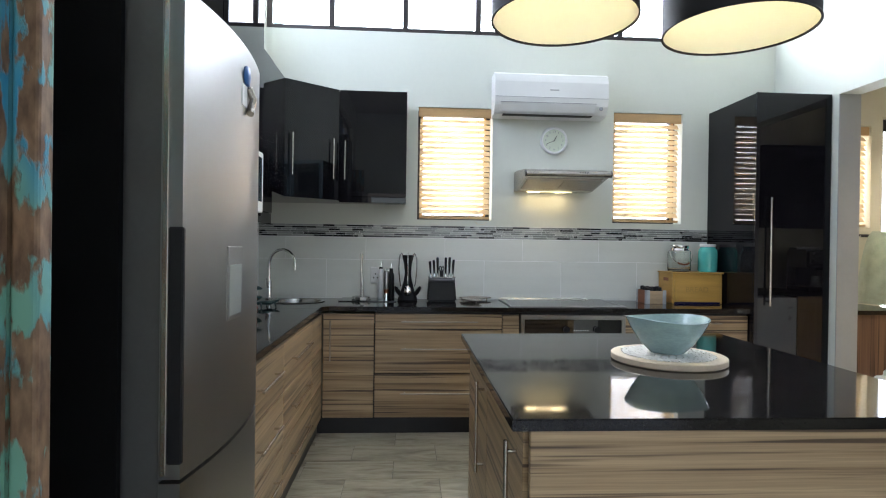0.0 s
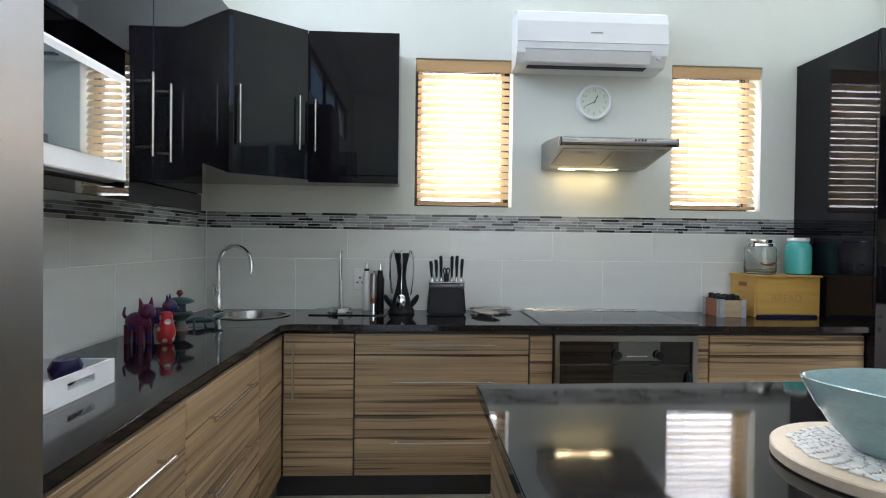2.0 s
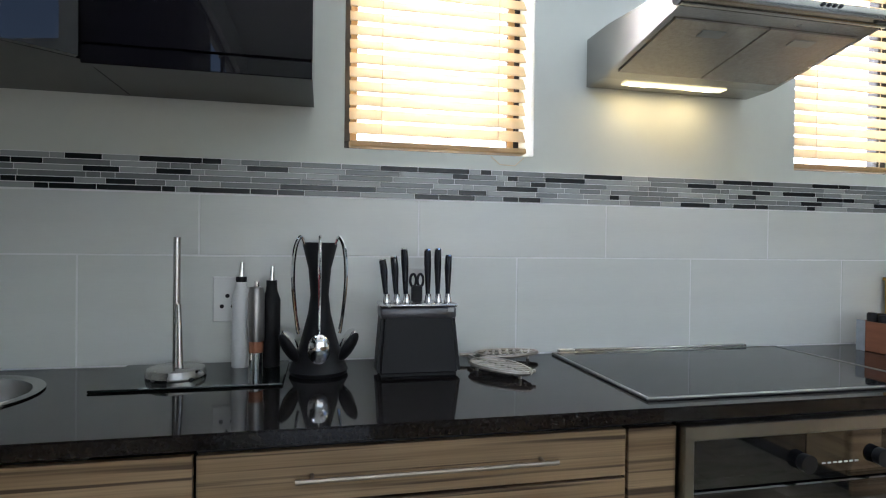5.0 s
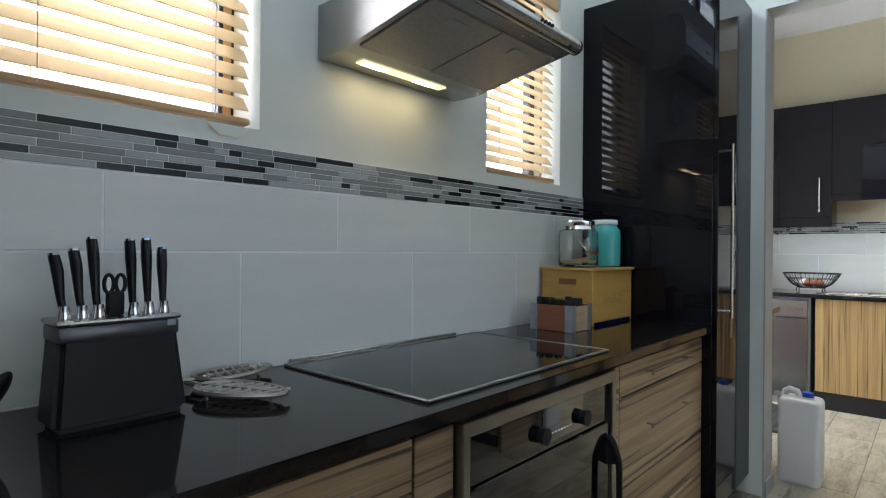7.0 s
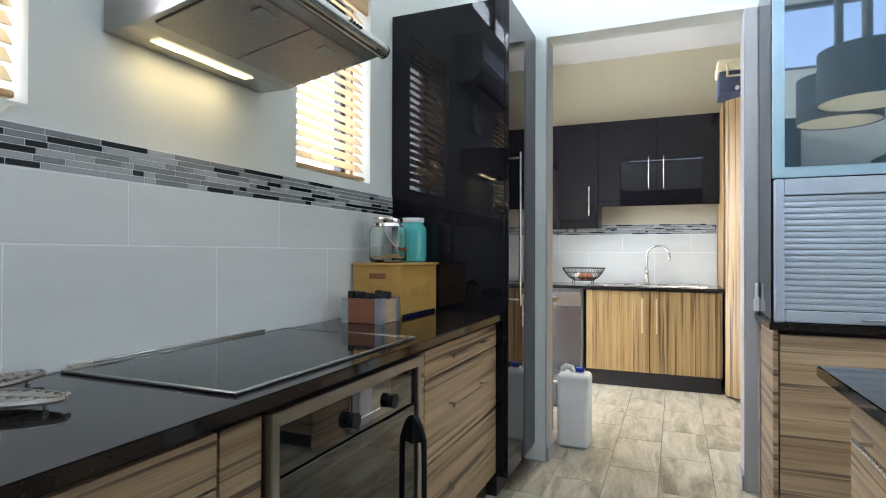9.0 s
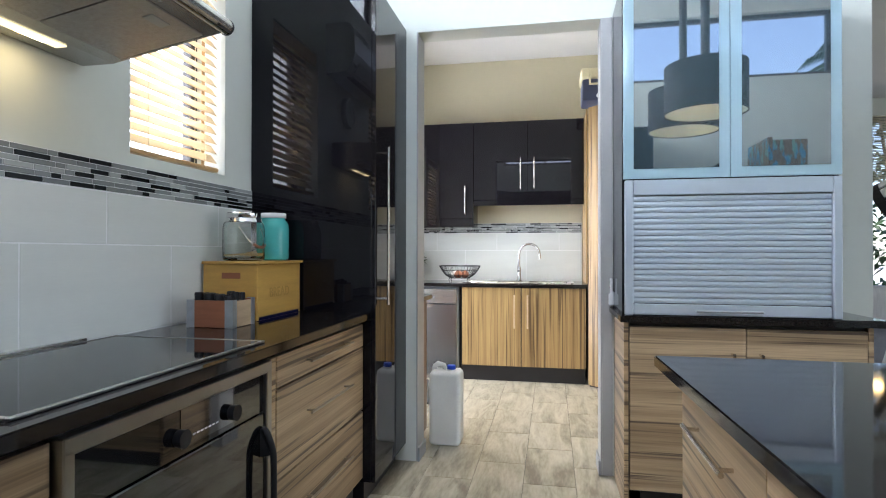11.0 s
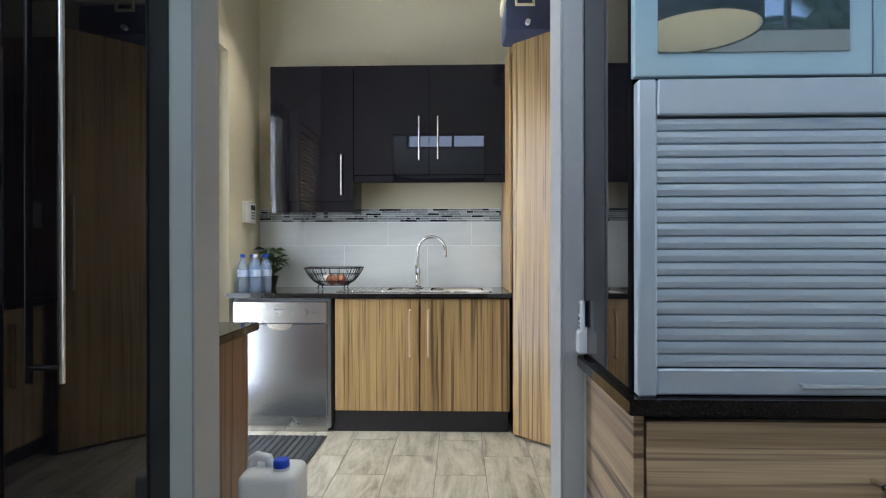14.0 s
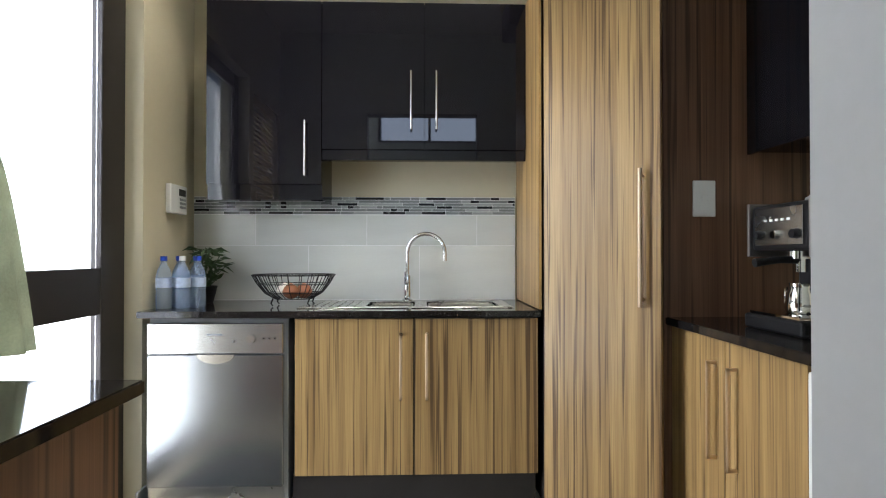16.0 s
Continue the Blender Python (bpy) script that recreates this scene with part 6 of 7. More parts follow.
part("handle", tube(bmesh.new(), [(4.275, 1.85, Z + 0.15), (4.310, 1.85, Z + 0.14), (4.310, 1.85, Z + 0.09), (4.280, 1.85, Z + 0.08)], 0.006, 8), CHROME, mj, smooth=True)
u = thing("wall_cabinet", (4.0, 1.6, 1.56), "black high-gloss wall cabinet above the coffee machine", "cabinet", "scullery wall cabinets")
part("body", B(3.3, 4.66, 1.41, 1.76, 1.58, 2.46), GLOSS, u)
d = part("door", B(3.7, 4.66, 1.762, 1.78, 1.57, 2.462, 0.0015), GLOSS, u)
bar(d, (4.08, 1.78, 1.72), (4.08, 1.78, 2.1), (0, 0.03, 0))
sw = thing("light_switch", (4.68, 1.95, 1.32), "white single light switch on the wood panel", "switch")
part("plate", B(4.672, 4.681, 1.905, 2.0, 1.315, 1.465, 0.003), WHITE, sw)
part("rocker", B(4.668, 4.672, 1.94, 1.965, 1.375, 1.405, 0.001), WHITE, sw)

# counter by the scullery window
lc = thing("window_cabinet", (3.33, 4.05, 0), "zebra-wood cabinet below the scullery window", "cabinet")
part("body", B(XE1 + 0.001, 3.52, 3.735, 4.415, 0.0, 0.868), INSIDE, lc)
# these fronts turn from the light, painted with the shaded wood
part("side_panel", B(XE1 + 0.001, 3.53, 3.715, 3.733, 0.0, 0.868, 0.001), ZSHADE, lc)
part("door", B(3.522, 3.54, 3.735, 4.412, 0.1, 0.865, 0.001), ZSHADE, lc)
worktop("window_worktop", [(XE1 + 0.001, 3.69), (3.58, 3.69), (3.58, 4.415), (XE1 + 0.001, 4.415)], 0.87, 0.90, "polished black top below the scullery window")

# glazed door
gd = thing("glazed_door", (4.5, 4.5, 0), "dark aluminium glazed back door with a mid rail", "door", kind="structure")
for x0, x1 in ((3.952, 4.03), (4.85, 5.035)):
    part("stile", B(x0, x1, 4.50, 4.55, 0.0, 2.485, 0.003), FRAME, gd)
for z0, z1 in ((0.0, 0.12), (0.90, 1.10), (2.38, 2.485)):
    part("rail", B(4.032, 4.848, 4.503, 4.547, z0, z1, 0.003), FRAME, gd)
for z0, z1 in ((0.12, 0.90), (1.10, 2.38)):
    part("pane", B(4.032, 4.848, 4.522, 4.527, z0, z1), GLASS, gd).visible_shadow = False
al = thing("alarm_keypad", (5.35, 4.41, 1.37), "white alarm keypad with a small dark display", "keypad")
part("case", B(5.26, 5.45, 4.39, 4.419, 1.37, 1.52, 0.005, 2), WHITE, al)
part("display", B(5.35, 5.43, 4.3885, 4.3897, 1.465, 1.50), BLACKP, al)
bm = bmesh.new()
for i in range(3):
    for j in range(3):
        bx(bm, 5.36 + i * 0.025, 5.376 + i * 0.025, 4.386, 4.3897, 1.40 + j * 0.02, 1.412 + j * 0.02)
part("key", bm, GREYP, al)

# clothes on hooks by the window
ck_rnd = random.Random(8)


def cloth(name, x0, x1, y, z0, z1, material, label, drop=0.0):
    bm = bmesh.new()
    nx, nz = 14, 14
    grid = []
    for j in range(nz + 1):
        s = j / nz
        row = []
        for i in range(nx + 1):
            u = i / nx
            sq = 0.35 + 0.65 * s ** 0.6
            x = (x0 + x1) / 2 + (u - 0.5) * (x1 - x0) * sq
            row.append(bm.verts.new((x, y - 0.03 * s * (1 + math.sin(u * 17 + x0 * 9)) - 0.012, z1 - (z1 - z0) * s - drop * s * u)))
        grid.append(row)
    for a, b in zip(grid, grid[1:]):
        for i in range(nx):
            bm.faces.new((a[i], a[i + 1], b[i + 1], b[i]))
    bmesh.ops.solidify(bm, geom=bm.faces[:], thickness=0.012)
    bmesh.ops.recalc_face_normals(bm, faces=bm.faces[:])
    return solo(name, bm, material, ((x0 + x1) / 2, y, z0), label, "cloth", "clothes hanging by the window", smooth=True)


hk = thing("hook_rail", (3.5, 4.41, 1.44), "slim dark rail with hooks below the scullery window", "hook rail")
part("rail", B(3.12, 3.93, 4.40, 4.419, 1.45, 1.475, 0.002), FRAME, hk)
for x in (3.2, 3.38, 3.55, 3.72, 3.905):
    part("hook", tube(bmesh.new(), [(x, 4.40, 1.46), (x, 4.38, 1.45), (x, 4.365, 1.46)], 0.005, 8), CHROME, hk)
cloth("hanging_apron", 3.30, 3.46, 4.37, 1.05, 1.46, BLACKC, "black apron hanging from a hook")
cloth("hanging_towel", 3.46, 3.62, 4.38, 1.10, 1.46, WHITE, "white and grey tea towel hanging from a hook")
cloth("hanging_cloth", 3.40, 3.60, 4.33, 0.905, 1.14, RED, "red cloth hanging below the towel")
cloth("hanging_dress", 3.60, 4.19, 4.34, 0.9, 1.50, GREENC, "sage green and cream cloth hanging beside the door", 0.04)

# bits on the scullery worktop and floor
PETB = mat("blue_tinted_bottle_plastic", (0.7, 0.82, 1.0), 0.04, var=0.1, trans=0.85, ior=1.2)
LABEL = mat("pale_blue_label", (0.5, 0.6, 0.78), 0.4, var=0.2, scale=60)
for i, (x, y) in enumerate(((5.12, 4.36), (5.13, 4.275), (5.21, 4.325), (5.19, 4.225), (5.28, 4.27), (5.3, 4.36))):
    wb = thing("water_bottle", (x, y, Z), "clear plastic water bottle with a blue cap", "bottle", "water bottles")
    part("body", lathe(bmesh.new(), (x, y, Z), [(0.033, 0), (0.036, 0.008), (0.036, 0.07), (0.033, 0.08), (0.036, 0.09), (0.036, 0.15), (0.03, 0.18), (0.013, 0.215), (0.013, 0.23)], 20), PETB, wb, smooth=True)
    part("cap", rod(bmesh.new(), (x, y, Z + 0.228), (x, y, Z + 0.25), 0.0155, seg=16), BLUE if i != 1 else WHITE, wb)
    part("label_band", lathe(bmesh.new(), (x, y, Z + 0.1), [(0.0365, 0), (0.0365, 0.045)], 20, caps=False), LABEL, wb)
pt = thing("potted_plant", (5.42, 4.28, Z), "small dark green leafy plant in a dark pot", "plant")
part("pot", lathe(bmesh.new(), (5.42, 4.28, Z), [(0.04, 0), (0.06, 0.08), (0.062, 0.09), (0.054, 0.09), (0.05, 0.08), (0, 0.08)], 24), BLACKP, pt, smooth=True)
bm = bmesh.new()
rnd = random.Random(11)
for i in range(90):
    a, r_, z_ = rnd.uniform(0, 6.28), rnd.uniform(0.02, 0.12), rnd.uniform(0.12, 0.29)
    c = Vector((5.42 + 0.75 * r_ * math.cos(a), 4.26 + r_ * math.sin(a) * 0.9, Z + z_))
    q = Euler((rnd.uniform(-0.7, 0.7), rnd.uniform(-0.7, 0.7), a)).to_matrix()
    pts = [q @ Vector(p) + c for p in ((-0.035, 0, 0), (-0.01, 0.014, 0.004), (0.035, 0, -0.006), (-0.01, -0.014, 0.004))]
    vs = [bm.verts.new(p) for p in pts]
    bm.faces.new(vs)
    if i % 3 == 0:
        tube(bm, [(5.42, 4.28, Z + 0.08), (5.42 + 0.3 * r_ * math.cos(a), 4.28 + 0.3 * r_ * math.sin(a), Z + z_ * 0.6), c], 0.002, 5)
part("foliage", bm, LEAF, pt)
wb = thing("wire_basket", (5.25, 3.77, Z), "black wire fruit basket holding a few fruits", "basket")
for k, (w, d_, z_) in enumerate(((0.20, 0.13, 0.155), (0.175, 0.11, 0.11), (0.14, 0.085, 0.065), (0.09, 0.05, 0.035))):
    pts = [(5.25 + d_ * math.copysign(abs(math.cos(t)) ** 0.6, math.cos(t)), 3.77 + w * math.copysign(abs(math.sin(t)) ** 0.6, math.sin(t)), Z + z_) for t in [i * 2 * math.pi / 32 for i in range(33)]]
    part("ring_wire", tube(bmesh.new(), pts, 0.004 if k == 0 else 0.0025, 6), BLACKP, wb)
for i in range(40):
    t = i * 2 * math.pi / 40
    c, s = math.copysign(abs(math.cos(t)) ** 0.6, math.cos(t)), math.copysign(abs(math.sin(t)) ** 0.6, math.sin(t))
    part("rib_wire", tube(bmesh.new(), [(5.25 + d_ * c, 3.77 + w * s, Z + z_) for w, d_, z_ in ((0.20, 0.13, 0.155), (0.175, 0.11, 0.11), (0.14, 0.085, 0.065), (0.09, 0.05, 0.035))], 0.002, 5), BLACKP, wb)
for y in (3.68, 3.86):
    for x in (5.19, 5.31):
        part("foot", tube(bmesh.new(), [(x, y, Z + 0.04), (x, y + 0.01, Z + 0.015), (x, y, Z + 0.004)], 0.004, 6), BLACKP, wb)
for x, y, m, lab in ((5.25, 3.72, RUST, "brown onion"), (5.26, 3.82, SHELL, "pale garlic bulb"), (5.22, 3.78, RUST, "brown onion")):
    solo("onion", lathe(bmesh.new(), (x, y, Z + 0.037), [(0.012, 0), (0.034, 0.014), (0.042, 0.035), (0.03, 0.06), (0.008, 0.075), (0, 0.078)], 18), m, (x, y, Z + 0.037), lab + " lying in the wire basket", "vegetable", smooth=True)

jc = thing("water_canister", (3.38, 3.52, 0), "milky plastic water canister with a blue cap", "canister")
bm = B(3.19, 3.36, 3.432, 3.628, 0.001, 0.455, 0.03, 4)
part("body", bm, POLY, jc, smooth=True)
part("grip", tube(bmesh.new(), [(3.28, 3.608, 0.44), (3.28, 3.603, 0.475), (3.28, 3.585, 0.487), (3.28, 3.55, 0.48), (3.28, 3.535, 0.44)], 0.017, 10), POLY, jc, smooth=True)
part("neck", rod(bmesh.new(), (3.25, 3.495, 0.45), (3.25, 3.495, 0.468), 0.03, 0.025, 20), POLY, jc)
part("cap", lathe(bmesh.new(), (3.25, 3.495, 0.463), [(0.026, 0), (0.027, 0.004), (0.026, 0.022), (0.022, 0.026), (0, 0.026)], 24), BLUE, jc, smooth=True)
mt = thing("floor_mat", (4.5, 4.05, 0), "dark ribbed rubber mat in front of the dishwasher", "mat")
part("base", B(4.10, 4.90, 3.74, 4.38, 0.0005, 0.008, 0.002), MAT_G, mt)
for i in range(15):
    part("rib", B(4.11, 4.89, 3.755 + i * 0.041, 3.78 + i * 0.041, 0.0082, 0.014, 0.002), MAT_G, mt)
for x, y in ((4.83, 3.83), (4.87, 2.76), (4.2, 3.3)):
    dl = thing("downlight", (x, y, 3.16), "small round recessed ceiling downlight, lit", "downlight", "scullery downlights")
    part("bezel", lathe(bmesh.new(), (x, y, 3.158), [(0.032, 0), (0.045, 0.002), (0.046, 0.011), (0.032, 0.011)], 24), WHITE, dl, smooth=True)
    part("lens", rod(bmesh.new(), (x, y, 3.163), (x, y, 3.167), 0.03, seg=20), SPOTG, dl)
    spot = lamp("downlight_lamp", "SPOT", 25, pose(x, y, 3.15), (1.0, 0.9, 0.72), 0.03)
    spot.data.spot_size, spot.data.spot_blend = radians(105), 0.5

# ---- lounge seen past the pillar ----
lw = thing("lounge_window", (7.0, -1.4, 0.5), "wide lounge window with dark frames and bamboo blinds", "window", kind="structure")
for y in (-3.8, -2.25, -0.65, 0.94):
    part("mullion", B(7.06, 7.12, y, y + 0.06, 0.5, 2.75, 0.003), FRAME, lw)
for z in (0.5, 1.9, 2.69):
    part("rail", B(7.065, 7.115, -3.74, 0.94, z, z + 0.06, 0.003), FRAME, lw)
bbm = mat("bamboo_blind", (0.4, 0.36, 0.26), 0.7, var=0.25, scale=12)
bl = thing("bamboo_blind", (6.97, -1.4, 1.97), "thin slatted bamboo blind half lowered", "blind")
me = mesh_of("slat", B(-0.003, 0.003, -2.35, 2.35, -0.006, 0.006), bbm, (0, 0, 0), False)
for i in range(42):
    s = new("slat", me)
    s.parent = bl
    s.location = (0, 0, 0.02 + i * 0.018)
sf = thing("sofa", (5.9, -0.2, 0), "grey upholstered sofa in front of the lounge window", "sofa")
part("seat", B(5.4, 6.3, -1.3, 0.7, 0.1, 0.45, 0.05, 3), SOFA, sf, smooth=True)
part("backrest", B(6.2, 6.5, -1.3, 0.7, 0.4, 0.85, 0.06, 3), SOFA, sf, smooth=True)
part("armrest", B(5.4, 6.4, 0.7, 0.95, 0.1, 0.62, 0.06, 3), SOFA, sf, smooth=True)
part("armrest", B(5.4, 6.4, -1.55, -1.3, 0.1, 0.62, 0.06, 3), SOFA, sf, smooth=True)
for y in (-0.3, 0.3):
    part("cushion", B(6.05, 6.22, y - 0.22, y + 0.22, 0.46, 0.86, 0.07, 3), ASH, sf, smooth=True)
for x in (5.5, 6.3):
    for y in (-1.2, 0.6):
        part("leg", rod(bmesh.new(), (x, y, 0), (x, y, 0.12), 0.025, seg=10), BLACKP, sf)

TL = Vector((3.46, 0.78, 0))
tl = thing("tripod_lamp", TL, "studio tripod lamp with timber legs and a slatted drum head", "lamp")
for a in (88, 208, 328):
    f = TL + Vector((0.36 * math.cos(radians(a)), 0.36 * math.sin(radians(a)), 0))
    t = TL + Vector((0.04 * math.cos(radians(a)), 0.04 * math.sin(radians(a)), 1.16))
    leg = part("leg", rod(bmesh.new(), f + Vector((0, 0, 0.02)), t, 0.034, 0.038, 4), ASH, tl)
    part("foot", rod(bmesh.new(), f, f + Vector((0, 0, 0.03)), 0.02, seg=12), BLACKP, leg)
part("hub", rod(bmesh.new(), TL + Vector((0, 0, 1.12)), TL + Vector((0, 0, 1.22)), 0.06, seg=16), ZINC, tl)
hc, hdv = Vector((3.42, 0.83, 1.53)), Vector((0.55, 0.65, -0.5)).normalized()
part("yoke", tube(bmesh.new(), [TL + Vector((0, 0, 1.2)), TL + Vector((-0.14, 0.02, 1.3)), TL + Vector((-0.19, 0.05, 1.53))], 0.013, 8, 4), ZINC, tl)
part("front_ring", rod(bmesh.new(), hc + hdv * 0.15, hc + hdv * 0.2, 0.165, seg=32), BLACKP, tl)
part("back_cap", rod(bmesh.new(), hc - hdv * 0.19, hc - hdv * 0.15, 0.13, 0.15, 32), ZINC, tl)
part("lens", rod(bmesh.new(), hc + hdv * 0.2, hc + hdv * 0.203, 0.15, seg=32), AMBER, tl, "amber lens")
q = hdv.to_track_quat("Z", "Y").to_matrix()
for i in range(12):
    a = i * 2 * math.pi / 12
    o = q @ Vector((0.152 * math.cos(a), 0.152 * math.sin(a), 0))
    sl = bx(bmesh.new(), -0.005, 0.005, -0.031, 0.031, -0.15, 0.15, 0.002)
    bmesh.ops.transform(sl, matrix=Matrix.Translation(hc + o) @ (q @ Matrix.Rotation(a, 3, "Z")).to_4x4(), verts=sl.verts[:])
    part("slat", sl, ASH, tl)
lamp("tripod_bulb", "POINT", 0.18, Matrix.Translation(hc + hdv * 0.26), (1.0, 0.62, 0.18), 0.03)
# opaque core whose amber colour stands for the glow between the slats
part("core", rod(bmesh.new(), hc - hdv * 0.14, hc + hdv * 0.14, 0.11, seg=24), AMBER, tl)
part("cable", tube(bmesh.new(), [hc - hdv * 0.1 + Vector((0, 0.12, -0.12)), TL + Vector((-0.03, 0.14, 1.25)), TL + Vector((-0.02, 0.08, 1.15)), TL + Vector((0, 0.04, 0.5))], 0.005, 6), BLACKP, tl)
for x, y in ((4.6, 0.2), (5.6, 0.2)):
    dl = thing("downlight", (x, y, 2.94), "small round recessed ceiling downlight, lit", "downlight", "lounge downlights")
    part("bezel", lathe(bmesh.new(), (x, y, 2.938), [(0.032, 0), (0.045, 0.002), (0.046, 0.011), (0.032, 0.011)], 24), WHITE, dl, smooth=True)
    part("lens", rod(bmesh.new(), (x, y, 2.943), (x, y, 2.947), 0.03, seg=20), SPOTG, dl)

# ---- garden palm outside the west clerestory ----
pm = thing("palm_tree", (-5.2, -2.92, -0.06), "tall feathery palm in the garden", "tree")
part("trunk", tube(bmesh.new(), [(-5.2, -2.92, -0.06), (-5.15, -2.92, 2), (-5.2, -2.9, 4.3)], [0.17, 0.12, 0.1], 12), BARK, pm, smooth=True)
bm = bmesh.new()
rnd = random.Random(21)
for k in range(34):
    a, lift, ln = k * 2.4, rnd.uniform(0.1, 1.15), rnd.uniform(1.5, 2.2)
    prev = None
    for i in range(34):
        s = i / 33
        r_ = ln * s * math.cos(lift * (1 - 0.3 * s))
        z_ = 4.3 + ln * s * math.sin(lift) - 1.0 * s * s
        c = Vector((-5.2 + r_ * math.cos(a), -2.9 + r_ * math.sin(a), z_))
        if prev:
            tube(bm, [prev, c], 0.012 * (1.1 - s), 4)
            side = (c - prev).cross(Vector((0, 0, 1))).normalized()
            for sg in (-1, 1):
                tip = c + side * sg * 0.34 * (1 - 0.6 * s) + (c - prev).normalized() * 0.2 + Vector((0, 0, -0.16))
                bm.faces.new([bm.verts.new(p) for p in (c - Vector((0, 0, 0.015)), tip, c + Vector((0, 0, 0.02)) + (c - prev) * 0.3)])
        prev = c
part("crown", bm, LEAF, pm)


def foliage_mass(name, x0, x1, y0, y1, z0, z1, n, seed, label):
    """A dense shrub border: woody stems and many small leaves."""
    rnd = random.Random(seed)
    t = thing(name, ((x0 + x1) / 2, (y0 + y1) / 2, z0), label, "hedge")
    for i in range(12):
        bm = bmesh.new()
        x, y = rnd.uniform(x0, x1), y0 + (y1 - y0) * (i + 0.5) / 12
        tube(bm, [(x, y, z0), (x + 0.1, y - 0.1, (z0 + z1) / 2), (x, y + 0.15, z1 * 0.9)], [0.05, 0.035, 0.015], 6)
        part("stem", bm, BARK, t)
    vs, fs = [], []
    for i in range(n):
        c = Vector((rnd.uniform(x0, x1), rnd.uniform(y0, y1), z0 + (z1 - z0) * rnd.random() ** 0.8))
        q = Euler((rnd.uniform(-1, 1), rnd.uniform(-1, 1), rnd.uniform(0, 6.28))).to_matrix()
        k = len(vs)
        vs += [c + q @ Vector(p) for p in ((-0.09, 0, 0), (0, 0.04, 0.01), (0.09, 0, -0.02), (0, -0.04, 0.01))]
        fs.append((k, k + 1, k + 2, k + 3))
    me = bpy.data.meshes.new("leaves")
    me.from_pydata([v - origin(t) for v in vs], [], fs)
    me.materials.append(LEAF)
    ob = new("leaves", me)
    ob.parent = t
    tagged(ob, kind="stuff")
    return t


foliage_mass("garden_shrubs", 8.6, 9.8, -5.0, 2.0, -0.06, 3.6, 5200, 31, "dense sunlit green shrubs outside the lounge window")

# ---- wall and floor pieces ----
def tile_piece(parent, axis, a0, a1, z0, z1, f, t, cache={}):
    w, h = round(a1 - a0, 4), round(z1 - z0, 4)
    key = (axis, w, h)
    if key not in cache:
        bm = B(-w / 2, w / 2, -t / 2, t / 2, -h / 2, h / 2, 0.0012) if axis == "y" else B(-t / 2, t / 2, -w / 2, w / 2, -h / 2, h / 2, 0.0012)
        cache[key] = mesh_of("tile", bm, TILE, (0, 0, 0), False)
    ob = new("tile", cache[key])
    ob.parent = parent
    c = ((a0 + a1) / 2, f, (z0 + z1) / 2) if axis == "y" else (f, (a0 + a1) / 2, (z0 + z1) / 2)
    ob.location = Vector(c) - origin(parent)


def splash(parent, axis, a0, a1, f, off_low, off_up, tw=0.63, t=0.008, g=0.004):
    for z0, z1, off in ((0.902, 1.21, off_low), (1.21, 1.385, off_up)):
        k = off - tw * math.ceil((off - a0) / tw)
        while k < a1:
            p, q = max(k, a0), min(k + tw, a1)
            if q - p > 0.02:
                tile_piece(parent, axis, p + g / 2, q - g / 2, z0 + g / 2, z1 - g / 2, f, t)
            k += tw


splash(wall_north, "y", XL + 0.012, 2.363, YB - 0.005, 0.51, 0.19)
splash(wall_west, "x", 1.95, YB - 0.012, XL + 0.005, 2.7, 3.02)
splash(wall_sink, "x", 2.59, 4.415, 5.605, 3.14, 2.81)

# grout beds behind the tiles and mosaic
solo("grout_bed", B(XL + 0.001, 2.363, YB - 0.0082, YB - 0.001, 0.90, 1.487), GROUT, (0.5, YB, 0.9), "pale grout bed behind the wall tiles", "grout", kind="structure")
solo("grout_bed", B(XL + 0.001, XL + 0.0082, 1.95, YB - 0.009, 0.90, 1.487), GROUT, (XL, 3, 0.9), "pale grout bed behind the wall tiles", "grout", kind="structure")
solo("grout_bed", B(5.6018, 5.609, 2.59, 4.415, 0.90, 1.487), GROUT, (5.607, 3.5, 0.9), "pale grout bed behind the wall tiles", "grout", kind="structure")


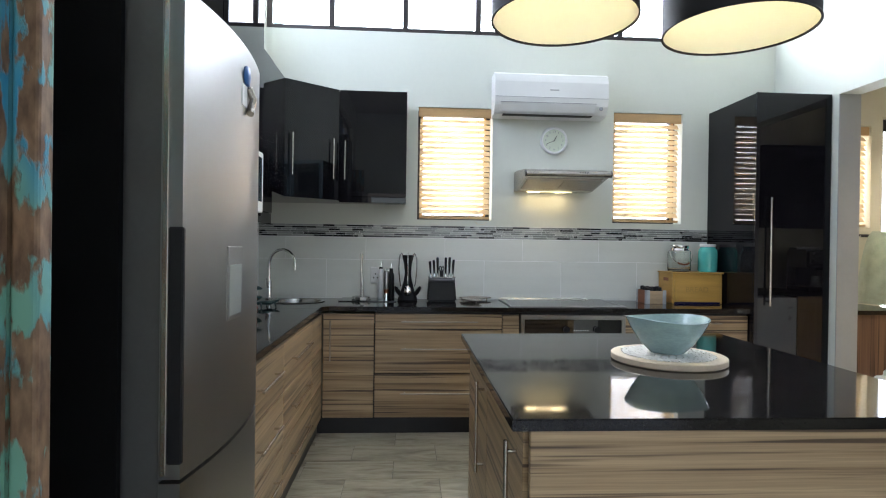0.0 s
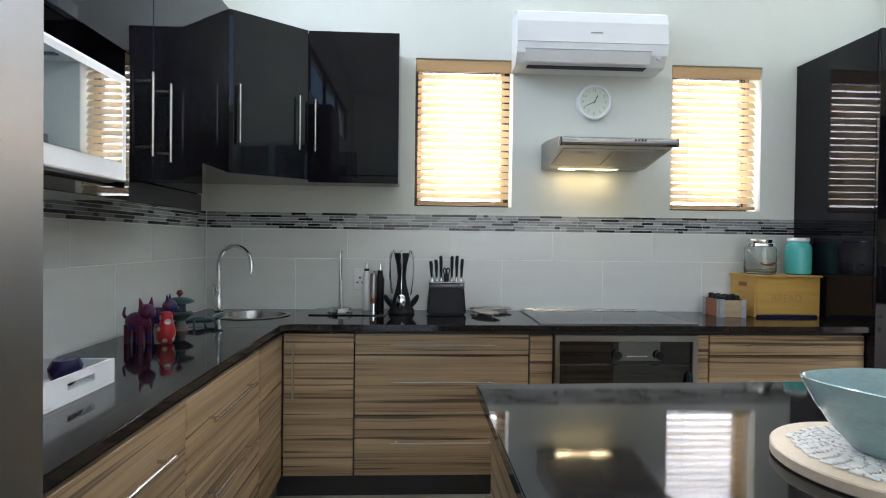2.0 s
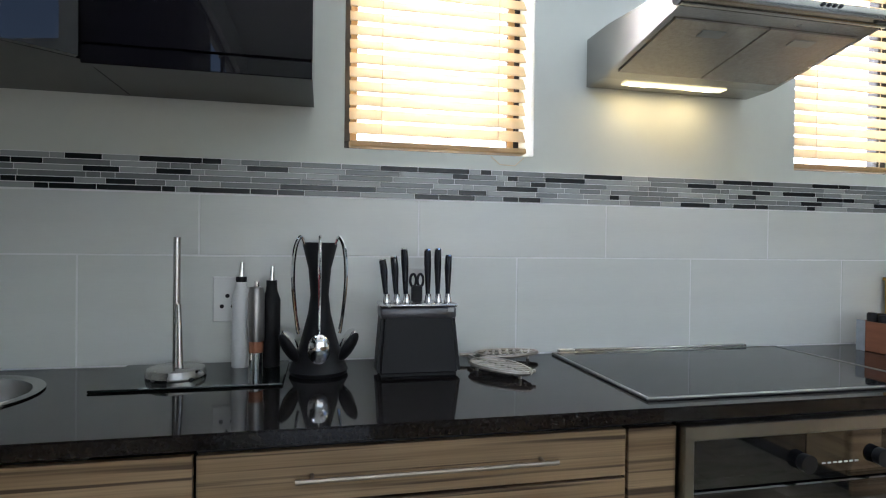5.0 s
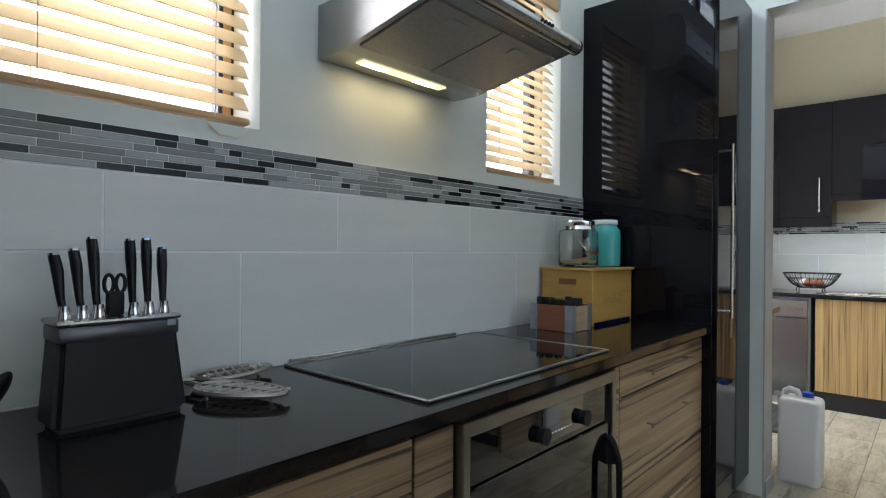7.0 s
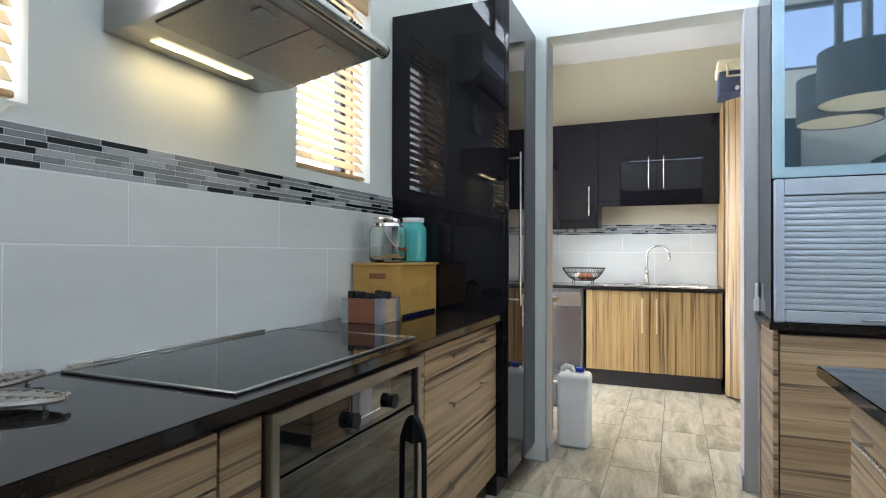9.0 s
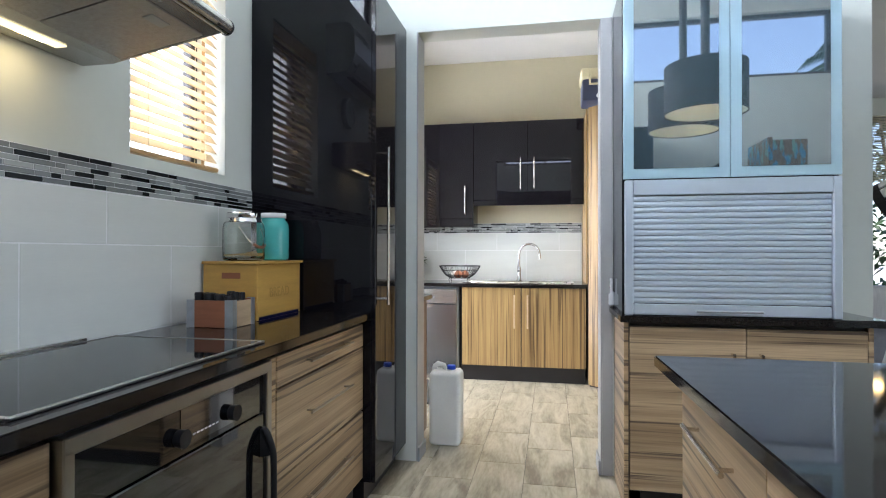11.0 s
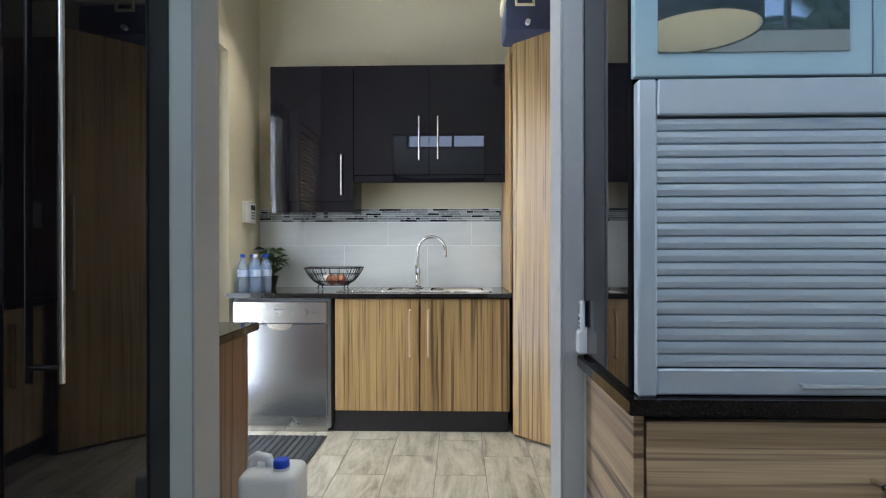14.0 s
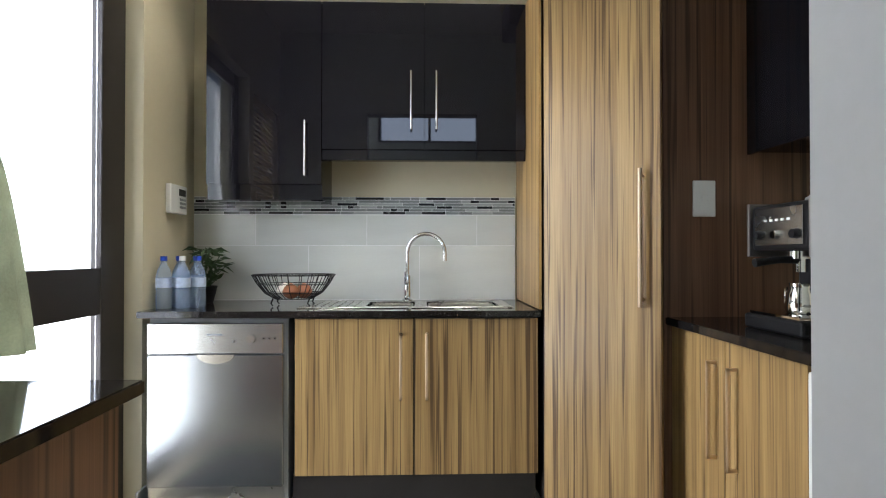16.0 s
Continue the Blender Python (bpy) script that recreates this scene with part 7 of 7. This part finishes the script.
def mosaic(parent, axis, a0, a1, f, seed, near):
    """Six rows of narrow glass strips; those within near are pieces of their own, the others one joined band."""
    rnd = random.Random(seed)
    rest = [bmesh.new() for _ in MOS]
    count, g, rh = 0, 0.0022, 0.0165
    for r_ in range(6):
        z = 1.387 + r_ * rh
        a = a0 - rnd.uniform(0, 0.08)
        while a < a1:
            w = rnd.choice((0.036, 0.052, 0.076, 0.092, 0.116, 0.14, 0.164))
            k = rnd.choices((0, 1, 2), (0.48, 0.34, 0.18) if r_ == 0 else (0.26, 0.47, 0.27))[0]
            p, q = max(a, a0) + g / 2, min(a + w, a1) - g / 2
            a += w
            if q - p < 0.006:
                continue
            if near and near[0] < (p + q) / 2 < near[1] and count < 300:
                W = round(q - p, 4)
                key = (axis, k, W)
                if key not in MCACHE:
                    bm = B(-W / 2, W / 2, -0.004, 0.004, -rh / 2 + g / 2, rh / 2 - g / 2, 0.0008) if axis == "y" else B(-0.004, 0.004, -W / 2, W / 2, -rh / 2 + g / 2, rh / 2 - g / 2, 0.0008)
                    MCACHE[key] = mesh_of("mosaic_strip", bm, MOS[k], (0, 0, 0), False)
                ob = new("mosaic_strip", MCACHE[key])
                ob.parent = parent
                ob.location = Vector(((p + q) / 2, f, z + rh / 2) if axis == "y" else (f, (p + q) / 2, z + rh / 2)) - origin(parent)
                count += 1
            else:
                zz = (z + g / 2, z + rh - g / 2)
                if axis == "y":
                    bx(rest[k], p, q, f - 0.004, f + 0.004, *zz)
                else:
                    bx(rest[k], f - 0.004, f + 0.004, p, q, *zz)
    for k, bm in enumerate(rest):
        if bm.verts:
            tagged(part("mosaic_band", bm, MOS[k], parent), kind="stuff")
        else:
            bm.free()


MCACHE = {}
mosaic(wall_north, "y", XL + 0.012, 2.363, YB - 0.006, 4, (-0.62, 2.1))
mosaic(wall_west, "x", 1.95, YB - 0.012, XL + 0.006, 9, (2.7, 4.4))
mosaic(wall_sink, "x", 2.59, 4.415, 5.604, 14, (2.59, 4.415))

# floor planks: 0.265 wide, 0.53 long, laid half-bond along x
FW, FL = 0.265, 0.53
FCACHE = {}
far = bmesh.new()
made_f = 0
start = 3.03 - FW * 28
for r_ in range(0, 34):
    y0 = start + r_ * FW
    off = 0.0 if r_ % 2 else FL / 2
    k = -1.5 + off - FL
    while k < 7.0:
        p, q, u, v = max(k, XL), min(k + FL, 7.0), max(y0, -4.1), min(y0 + FW, 4.6)
        k += FL
        if q - p < 0.03 or v - u < 0.03:
            continue
        g = 0.0035
        near = (p > -0.75 and q < 5.6 and u > 1.2 and v < 4.5)
        if near and made_f < 300:
            W, D = round(q - p - g, 4), round(v - u - g, 4)
            if (W, D) not in FCACHE:
                FCACHE[W, D] = mesh_of("floor_tile", B(-W / 2, W / 2, -D / 2, D / 2, -0.006, 0.0, 0.0012), FLOORT, (0, 0, 0), False)
            ob = new("floor_tile", FCACHE[W, D])
            ob.parent = floor
            ob.location = Vector(((p + q) / 2, (u + v) / 2, 0.0)) - origin(floor)
            made_f += 1
        else:
            bx(far, p + g / 2, q - g / 2, u + g / 2, v - g / 2, -0.006, 0.0)
tagged(part("floor_tiles", far, FLOORT, floor), kind="stuff")
